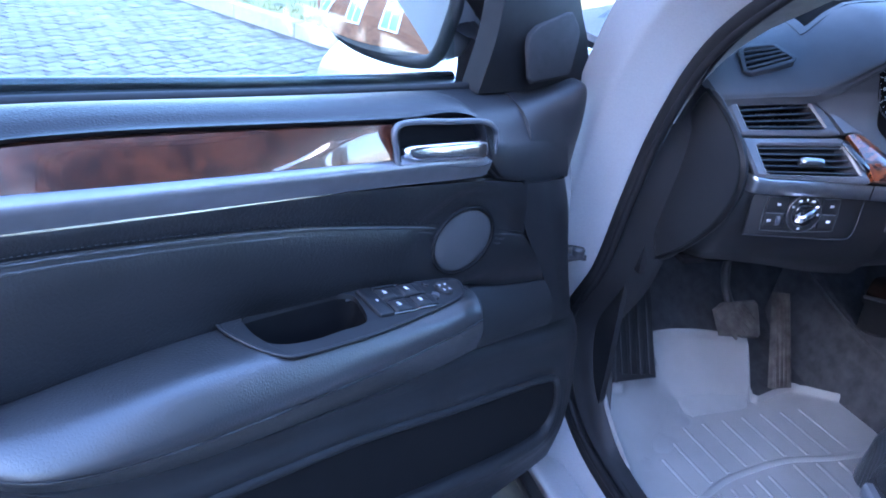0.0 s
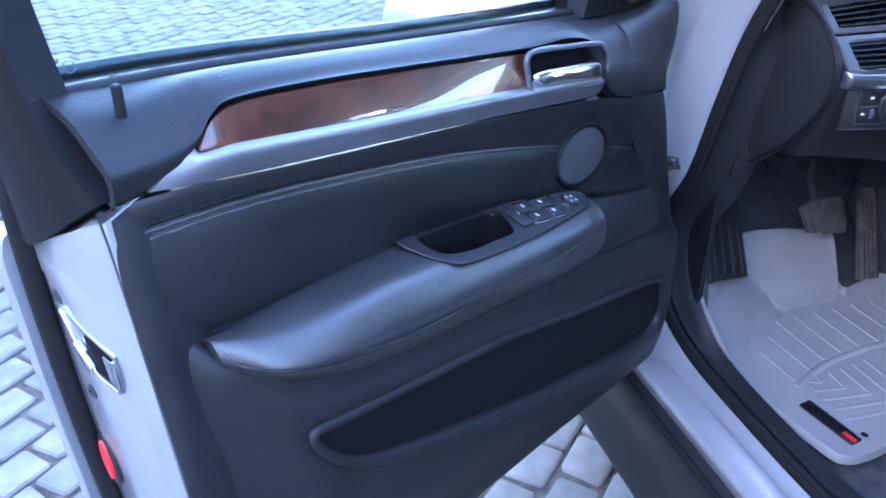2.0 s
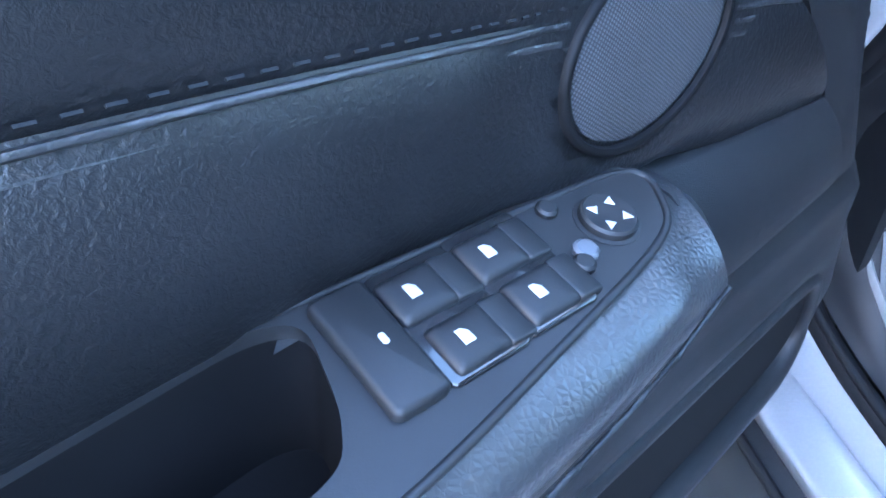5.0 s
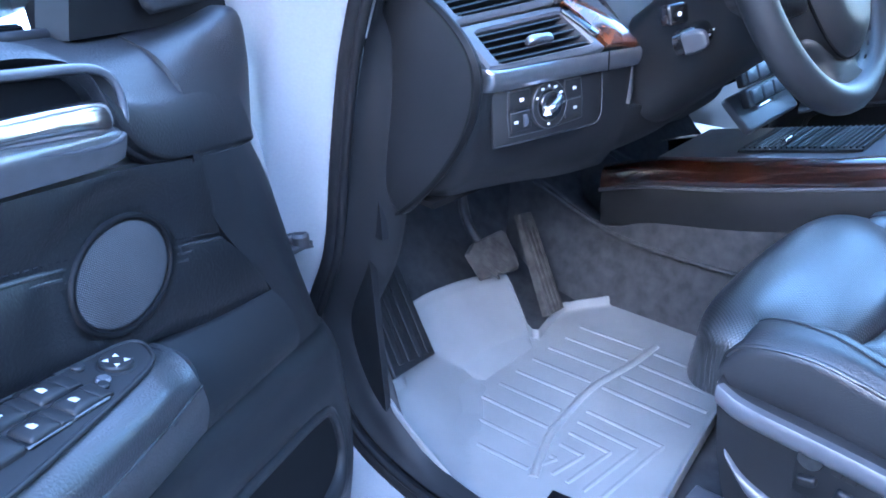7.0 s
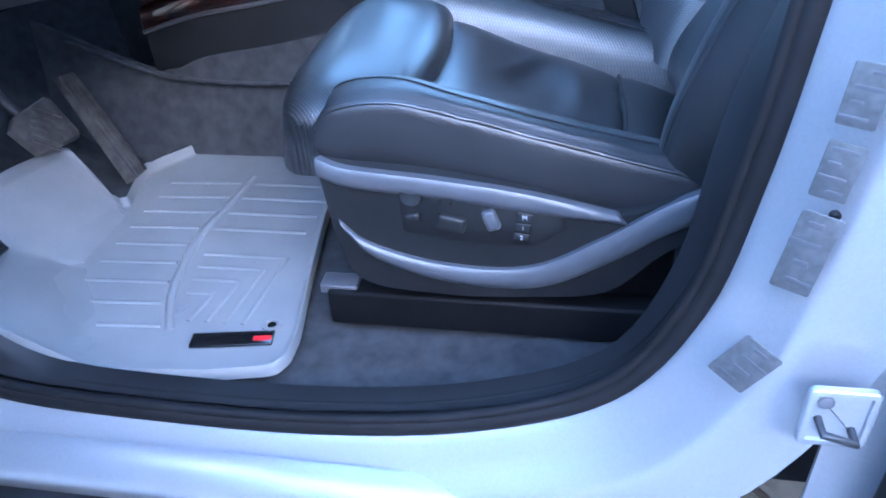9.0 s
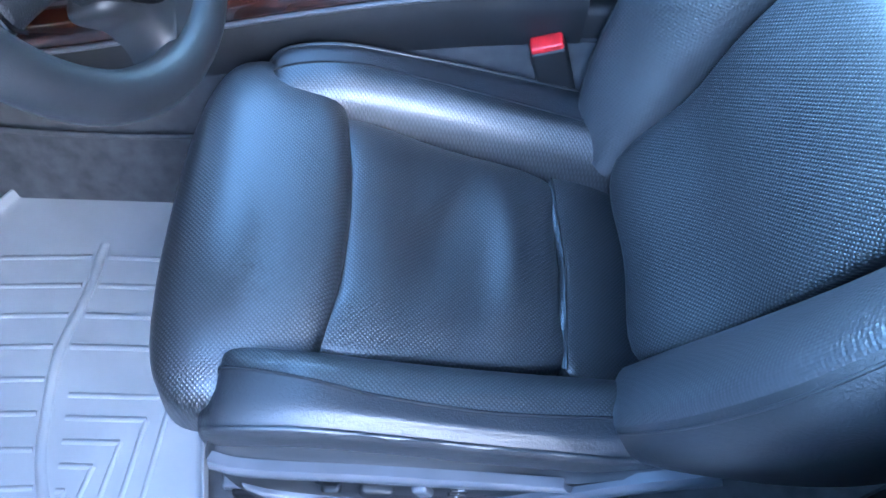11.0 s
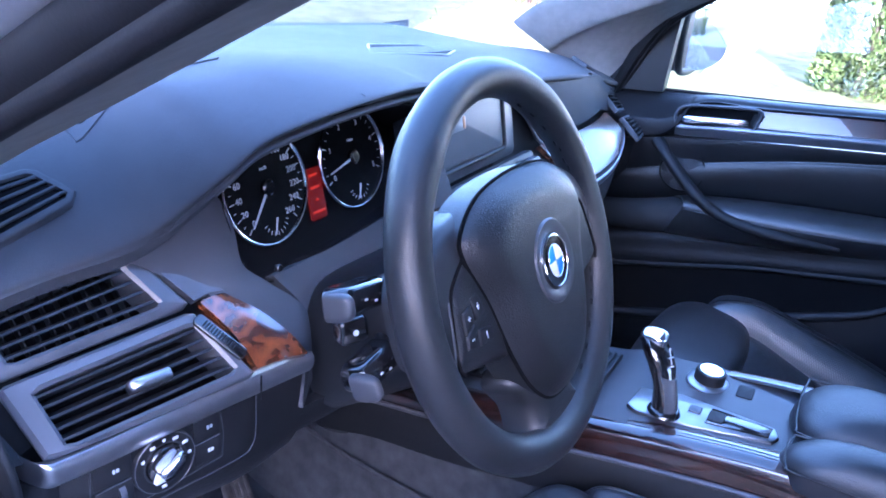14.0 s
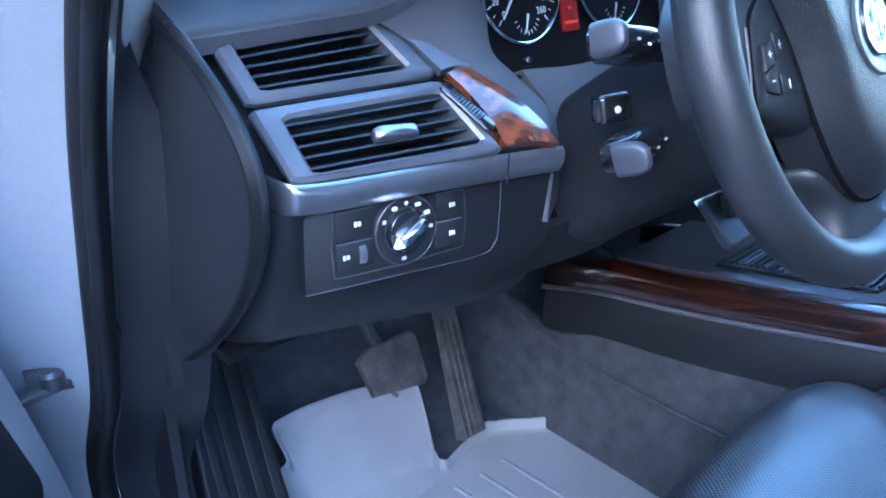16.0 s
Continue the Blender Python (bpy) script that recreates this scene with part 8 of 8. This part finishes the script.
eye = Matrix.Translation((-0.640, 0.035, 0.3535))
part("mat_eyelet", lathe(eye, [(0.014, 0), (0.013, 0.004), (0.008, 0.004), (0.007, 0.0)], 20), MAT_GREY, mat_ob)
part("eyelet_stud", lathe(eye, [(0.006, 0), (0.006, 0.002), (0.001, 0.002)], 14), VOID, mat_ob)

# ---- passenger's door, closed ----
PDOOR = MIRRORED @ pose(-0.86, 0.48, 0)
pdoor = thing("passenger_door", (0.79, 0.0, 0.4), "closed passenger door with black leather trim and a long grab handle", "car door")
TM[0] = PDOOR
door_trim(pdoor, driver=False)
part("grab_handle", tube(tangent_spline([(0.135, -0.335, 0.93), (0.160, -0.37, 0.905), (0.178, -0.44, 0.850), (0.182, -0.51, 0.815), (0.180, -0.62, 0.805), (0.170, -0.74, 0.810)], 30), np.r_[np.full(14, 0.017), np.linspace(0.017, 0.022, 10), np.linspace(0.022, 0.012, 6)], 12, squash=0.7), SOFT, pdoor, "black grab handle")
part("door_core", grid([[(x, *q) for q in inset(outline, d)] for x, d in levels], closed_v=True, cap=True, sharp=50), SOFT, pdoor)
part("outer_skin", grid([[(x, *q) for q in inset(skin_o, d)] for x, d in ((-0.062, 0.004), (-0.09, 0.0), (-0.10, 0.15))], closed_v=True, cap=True, sharp=50), PAINT, pdoor)
part("belt_seal_inner", tube(tangent_spline([(0.024, -1.0, 1.094), (0.024, -0.84, 1.082), (0.024, -0.56, 1.051), (0.026, -0.26, 1.020)], 30), 0.006, 8), RUBBER, pdoor)
part("rear_frame_post", net([[(0.06, -0.985, 1.06), (0.00, -1.0, 1.06), (-0.05, -0.985, 1.06)], [(0.03, -0.985, 1.30), (-0.04, -1.0, 1.30), (-0.08, -0.985, 1.30)], [(-0.05, -0.975, 1.50), (-0.10, -0.99, 1.50), (-0.14, -0.975, 1.50)]], 12, 8, thick=0.03, away=(0, 1, 0)), PLASTIC, pdoor)
part("top_frame", tube(tangent_spline([(-0.11, -0.99, 1.54), (-0.11, -0.80, 1.54), (-0.10, -0.60, 1.47), (-0.06, -0.36, 1.305), (-0.02, -0.20, 1.18), (-0.01, -0.10, 1.06)], 30), 0.018, 10), RUBBER, pdoor)
part("sail_panel", net([[(0.052, -0.300, 1.022), (0.046, -0.300, 1.10), (0.03, -0.30, 1.20), (0.02, -0.29, 1.24)], [(0.060, -0.20, 1.012), (0.052, -0.20, 1.07), (0.035, -0.20, 1.13), (0.025, -0.195, 1.16)],
                        [(0.062, -0.08, 1.000), (0.058, -0.075, 1.03), (0.045, -0.07, 1.055), (0.035, -0.065, 1.07)]], 20, 16, thick=0.03, away=(-1, 0, 0)), PLASTIC, pdoor)
pg = part("window_pane", net([[(0.000 - 0.13 * ((z - zb) / 0.45) ** 1.5 if z > zb else 0.0, y, z) for z in np.linspace(zb - 0.03, zt, 6)]
                              for y, zb, zt in ((-0.995, 1.09, 1.53), (-0.75, 1.07, 1.52), (-0.50, 1.045, 1.39), (-0.29, 1.022, 1.23))], 16, 12, thick=0.004, away=(-1, 0, 0)), GLASS, pdoor)
pg.visible_shadow = False
TM[0] = PDOOR @ Matrix.Translation((-0.077, -0.024, 0.025))
pm = thing("passenger_wing_mirror", PDOOR @ Vector((-0.16, -0.25, 1.05)), "black outside mirror beyond the passenger window", "mirror")
part("mirror_shell", grid([[(*(cf + (q - cf) * k)[:1], yb + d, (cf + (q - cf) * k)[1]) for q in fo] for k, d in ((0.94, -0.001), (1.0, 0.0), (1.04, 0.03), (1.0, 0.08), (0.80, 0.125), (0.4, 0.145))], closed_v=True, cap=True, sharp=50), PLASTIC, pm)
part("mirror_bezel", tube([(q[0], yb - 0.004, q[1]) for q in fo], 0.010, 10, closed=True, up=(0, 1, 0)), PLASTIC, pm)
part("mirror_glass", slab(frame_of((cf[0], yb - 0.006, cf[1]), (1, 0.0, 0), (0.0, -1, 0.0)) @ pose(0, 0, 0, 3, 30, 0), (fo - cf) * 0.93, 0.002, 0.0005), MIRROR, pm)
part("mirror_foot", block(frame_of((-0.02, yb + 0.04, 1.00), (1, 0, 0), (0, 0, 1)), 0.10, 0.06, 0.05, 0.012), PLASTIC, pm)
TM[0] = Matrix.Identity(4)
# ---- outside: kerb, lawn, hedge, house ----
lawn = solo("lawn", grid([[tuple(KERB_A + kerb_way * a + kerb_out * b + Vector((0, 0, GROUND + 0.09))) for b in (0.14, 5, 30)] for a in (-30, 0, 10, 20, 45)], thick=0.08, away=(0, 0, -1)), GRASS,
            "dry yellow-green lawn beyond the kerb", "lawn", kind="structure")
blades_v, blades_f = [], []
rng = random.Random(4)
for k in range(9000):
    p = KERB_A + kerb_way * rng.uniform(-2, 16) + kerb_out * (0.10 + 5 * rng.random() ** 2)
    h, a, w = rng.uniform(0.03, 0.09), rng.uniform(0, 6.3), 0.006
    b = len(blades_v)
    d = Vector((math.cos(a), math.sin(a), 0))
    z0 = GROUND + 0.085
    blades_v += [(p.x - d.x * w, p.y - d.y * w, z0), (p.x + d.x * w, p.y + d.y * w, z0), (p.x + d.y * h * 0.5, p.y - d.x * h * 0.5, z0 + h)]
    blades_f.append((b, b + 1, b + 2))
solo("grass", mk(blades_v, blades_f, smooth=False), GRASS_BLADE, "dry grass blades along the kerb", "grass", kind="stuff")
kerb = thing("kerb", tuple(KERB_A + Vector((0, 0, GROUND))), "grey concrete kerb stones edging the lawn", "kerb", kind="structure")
for k in range(18):
    m = frame_of(KERB_A + kerb_way * (k * 1.0 + 0.5) + kerb_out * 0.07 + Vector((0, 0, GROUND - 0.05)), kerb_way, (0, 0, 1))
    part("kerb_stone", block(m, 0.985, 0.14, 0.165 + 0.004 * (k % 3), 0.015), KERB, kerb)

SIDING = material("brown_siding", (0.20, 0.075, 0.035), 0.6, vary=0.35, scale=5, bump=0.4, bump_scale=60)
FRAME_W = material("white_window_frame", (0.75, 0.75, 0.74), 0.4, vary=0.05, scale=20)
PANE = material("dark_window_pane", (0.25, 0.30, 0.33), 0.08, coat=1.0, vary=0.1, scale=3)
ROOFING = material("dark_roof", (0.06, 0.05, 0.05), 0.7, vary=0.2, scale=8, bump=0.4, bump_scale=30)
house_face = KERB_A - kerb_out * 10.4 + Vector((0, 0, GROUND))
HM = Matrix((kerb_way, Vector((0, 0, 1)), kerb_out)).transposed().to_4x4()  # along the wall, up, out of it
HM.translation = house_face
house = thing("house", tuple(house_face + kerb_way * 14), "brown wooden house with horizontal planks and white windows", "house")
part("wall", grid(np.array(put(HM, [(a, b, -0.05) for a in (-16, 7, 30) for b in (0, 2, 4.2)])).reshape(3, 3, 3), thick=6.0, away=tuple(-kerb_out)), SIDING, house)
for k in range(28):
    part("plank", slab(HM @ Matrix.Translation((7, 0.075 + 0.15 * k, -0.05)), rrect(46, 0.142, 0.012, 2), 0.035, 0.010), SIDING, house)
part("roof", grid(np.array(put(HM, [(a, b, c) for a in (-16.4, 30.4) for b, c in ((4.1, 0.5), (5.3, -3.05), (4.1, -6.6))])).reshape(2, 3, 3), thick=0.15, away=(0, 0, 1)), ROOFING, house)
for k in range(-7, 13):
    w = part("window", slab(HM @ Matrix.Translation((1.6 + 2.15 * k, 1.75, -0.03)), rrect(1.0, 1.75, 0.02, 2), 0.09, 0.02, hollow=0.05, wall=0.10), FRAME_W, house, "white framed window")
    part("pane", slab(HM @ Matrix.Translation((1.6 + 2.15 * k, 1.75, -0.02)), rrect(0.79, 1.54, 0.01, 2), 0.045, 0.005), PANE, w)
    part("mullion", slab(HM @ Matrix.Translation((1.6 + 2.15 * k, 1.75, 0.02)), rrect(0.06, 1.54, 0.008, 2), 0.03, 0.008), FRAME_W, w)

LEAF = material("thuja_leaf", (0.075, 0.105, 0.028), 0.7, vary=0.5, scale=3)
BARK = material("bark", (0.08, 0.055, 0.04), 0.9, vary=0.3, scale=20, bump=0.6, bump_scale=40)


def thuja(at, height, seed):
    r = random.Random(seed)
    t = thing("thuja_tree", at, "tall green thuja hedge tree", "tree", "hedge trees")
    part("trunk", tube([(at[0], at[1], at[2] + height * k / 5) for k in range(6)], [0.07, 0.06, 0.05, 0.04, 0.03, 0.01], 8), BARK, t)
    v, f = [], []
    for k in range(5200):
        q = r.random() ** 0.8
        z = 0.08 + q * (height - 0.1)
        rad = (0.42 + 0.22 * math.sin(seed + 3 * z)) * (1 - q) ** 0.55 * (0.62 + 0.5 * r.random())
        a = r.uniform(0, 6.283)
        p = Vector((at[0] + rad * math.cos(a), at[1] + rad * math.sin(a), at[2] + z))
        d = Vector((math.cos(a) * 0.5 + r.uniform(-0.4, 0.4), math.sin(a) * 0.5 + r.uniform(-0.4, 0.4), r.uniform(0.3, 1.0))).normalized() * r.uniform(0.06, 0.14)
        s = d.cross(Vector((r.uniform(-1, 1), r.uniform(-1, 1), r.uniform(-1, 1)))).normalized() * 0.025
        b = len(v)
        v += [tuple(p - s), tuple(p + d * 0.6 - s * 0.8), tuple(p + d), tuple(p + d * 0.6 + s * 0.8), tuple(p + s)]
        f.append((b, b + 1, b + 2, b + 3, b + 4))
    part("crown", mk(v, f, smooth=False), LEAF, t)


def trimmed(at, rad, height, seed):
    """A clipped evergreen: many small sprays over a rounded column."""
    r = random.Random(seed)
    t = thing("clipped_thuja", at, "clipped sunlit evergreen bush beside the lawn", "bush", "clipped bushes")
    part("trunk", tube([(at[0], at[1], at[2] + height * 0.8 * k / 4) for k in range(5)], [0.05, 0.04, 0.035, 0.03, 0.01], 8), BARK, t)
    v, f = [], []
    for k in range(9000):
        q, a = r.random(), r.uniform(0, 6.283)
        lump = 1 + 0.10 * math.sin(5 * a + 7 * q + seed) + 0.07 * math.sin(11 * a - 13 * q)
        rr = rad * lump * (1 - max(0, (q - 0.72) / 0.28) ** 2.4 * 0.85) * (0.80 + 0.24 * r.random())
        p = Vector((at[0] + rr * math.cos(a), at[1] + rr * math.sin(a), at[2] + 0.04 + q * height))
        d = Vector((math.cos(a) * 0.7 + r.uniform(-0.6, 0.6), math.sin(a) * 0.7 + r.uniform(-0.6, 0.6), r.uniform(0.0, 1.0))).normalized() * r.uniform(0.03, 0.07)
        s = d.cross(Vector((r.uniform(-1, 1), r.uniform(-1, 1), r.uniform(-1, 1)))).normalized() * 0.014
        b = len(v)
        v += [tuple(p - s), tuple(p + d * 0.6 - s), tuple(p + d), tuple(p + d * 0.6 + s), tuple(p + s)]
        f.append((b, b + 1, b + 2, b + 3, b + 4))
    part("crown", mk(v, f, smooth=False), LEAF, t)


trimmed((7.3, -0.06, GROUND + 0.03), 0.40, 1.45, 3)
trimmed((7.4, -0.66, GROUND + 0.03), 0.25, 0.93, 5)
trimmed((3.6, -6.6, GROUND + 0.03), 0.8, 1.7, 12)
trimmed((8.3, 2.4, GROUND + 0.03), 0.36, 1.3, 8)
for k in range(5):
    thuja((9.2 + 0.25 * math.sin(k * 2.1), 3.2 + 1.15 * k, GROUND + 0.05), 2.6 + 0.5 * math.sin(k * 1.7), k + 1)
PLASTER = material("pale_plaster", (0.72, 0.69, 0.62), 0.85, vary=0.08, scale=3, bump=0.3, bump_scale=40)
solo("garden_wall", grid([[(12.5, y, z) for z in (GROUND, 1.0, 2.4)] for y in (-14, 0, 20)], thick=0.25, away=(1, 0, 0)), PLASTER, "pale plastered garden wall behind the hedge", "wall")
LIME = material("limewash", (0.36, 0.36, 0.36), 0.9, vary=0.25, scale=9, bump=0.6, bump_scale=60)
tree = thing("fruit_tree", (6.5, 1.12, GROUND), "leaning fruit tree with a whitewashed trunk on the lawn", "tree")
lean_way = np.array((0.10, -0.43, 1.0))
foot = np.array((6.5, 1.12, GROUND))
part("whitewashed_trunk", tube([foot + lean_way * h for h in (0, 0.3, 0.6, 0.9, 1.08)], [0.15, 0.125, 0.115, 0.11, 0.108], 14), LIME, tree, "white limewashed lower trunk")
trunk = part("upper_trunk", tube([foot + lean_way * h for h in (1.07, 1.4, 1.8, 2.2)], [0.106, 0.095, 0.08, 0.06], 12), BARK, tree)
top_at = foot + lean_way * 2.1
r = random.Random(21)
v, f = [], []
for k in range(7):
    tip = top_at + np.array((0.9 * math.cos(k * 0.9), 0.9 * math.sin(k * 0.9), 0.6 + 0.35 * (k % 3)))
    part("limb", tube(tangent_spline([top_at, (top_at + tip) / 2 + np.array((0, 0, 0.15)), tip], 8), np.linspace(0.045, 0.012, 8), 8), BARK, tree)
    for j in range(260):
        p = Vector(top_at + (tip - top_at) * r.uniform(0.4, 1.15)) + Vector((r.gauss(0, 0.16), r.gauss(0, 0.16), r.gauss(0, 0.14)))
        d = Vector((r.gauss(0, 1), r.gauss(0, 1), r.gauss(0, 1))).normalized() * 0.05
        s = d.cross(Vector((0.3, 0.2, 1))).normalized() * 0.02
        b = len(v)
        v += [tuple(p), tuple(p + d * 0.5 + s), tuple(p + d), tuple(p + d * 0.5 - s)]
        f.append((b, b + 1, b + 2, b + 3))
part("crown", mk(v, f, smooth=False), LEAF, tree)

# ---- paving stones ----
PAVE = thing("pavement", (-1.5, 1.5, GROUND), "grey stone block paving laid in rows round the car", "paving", kind="structure")
ANGLE = radians(43)
ca, sa = math.cos(ANGLE), math.sin(ANGLE)
rng = random.Random(7)
SX, SY = 0.138, 0.116
variants = []
for k in range(8):
    j = lambda s=0.007: rng.uniform(-s, s)
    w, d = SX / 2 - 0.009, SY / 2 - 0.009
    base = [(-w + j(), -d + j()), (w + j(), -d + j()), (w + j(), d + j()), (-w + j(), d + j())]
    o = np.vstack([np.array(base[q]) + (np.array(base[(q + 1) % 4]) - np.array(base[q])) * s for q in range(4) for s in (0.08, 0.92)])
    v = [(x, y, -0.02) for x, y in o] + [(x, y, 0.0) for x, y in o] + [(*q, 0.006 + j(0.001)) for q in inset(o, 0.006)]
    n = len(o)
    f = [(i * n + a, i * n + (a + 1) % n, (i + 1) * n + (a + 1) % n, (i + 1) * n + a) for i in range(2) for a in range(n)] + [tuple(range(2 * n, 3 * n))]
    variants.append((v, f))
stone_meshes = [mk(v, f, sharp=60) for v, f in variants]
rest_v, rest_f, near = [], [], []
for i in range(-110, 111):
    for jx in range(-100, 101):
        u, w = (jx + 0.5 * (i % 2)) * SX, i * SY
        x, y = u * ca - w * sa - 1.0, u * sa + w * ca + 1.0
        if beyond_kerb(x, y) > -0.12 or beyond_kerb(x, y) < -10.3 or y < -10 or y > 11 or x < -6.5 or x > 3:
            continue
        k = rng.randrange(8)
        lift = rng.uniform(-0.004, 0.004)
        if -1.9 < x < -0.35 and 0.10 < y < 1.9 and len(near) < 300:
            near.append((k, x, y, lift))
            continue
        v, f = variants[k]
        b = len(rest_v)
        rest_v += [(p[0] * ca - p[1] * sa + x, p[0] * sa + p[1] * ca + y, p[2] + GROUND - 0.004 + lift) for p in v]
        rest_f += [tuple(q + b for q in g) for g in f]
for k, x, y, lift in near:
    ob = part("paving_stone", stone_meshes[k], STONE)
    ob.parent = PAVE
    ob.matrix_basis = Matrix.Translation((x, y, GROUND - 0.004 + lift)) @ Matrix.Rotation(ANGLE, 4, "Z")
    ob.matrix_parent_inverse = PAVE.matrix_basis.inverted()
me = bpy.data.meshes.new("m")
me.from_pydata(rest_v, [], rest_f)
tagged(part("paving_stones", me, STONE_B, PAVE), kind="stuff")
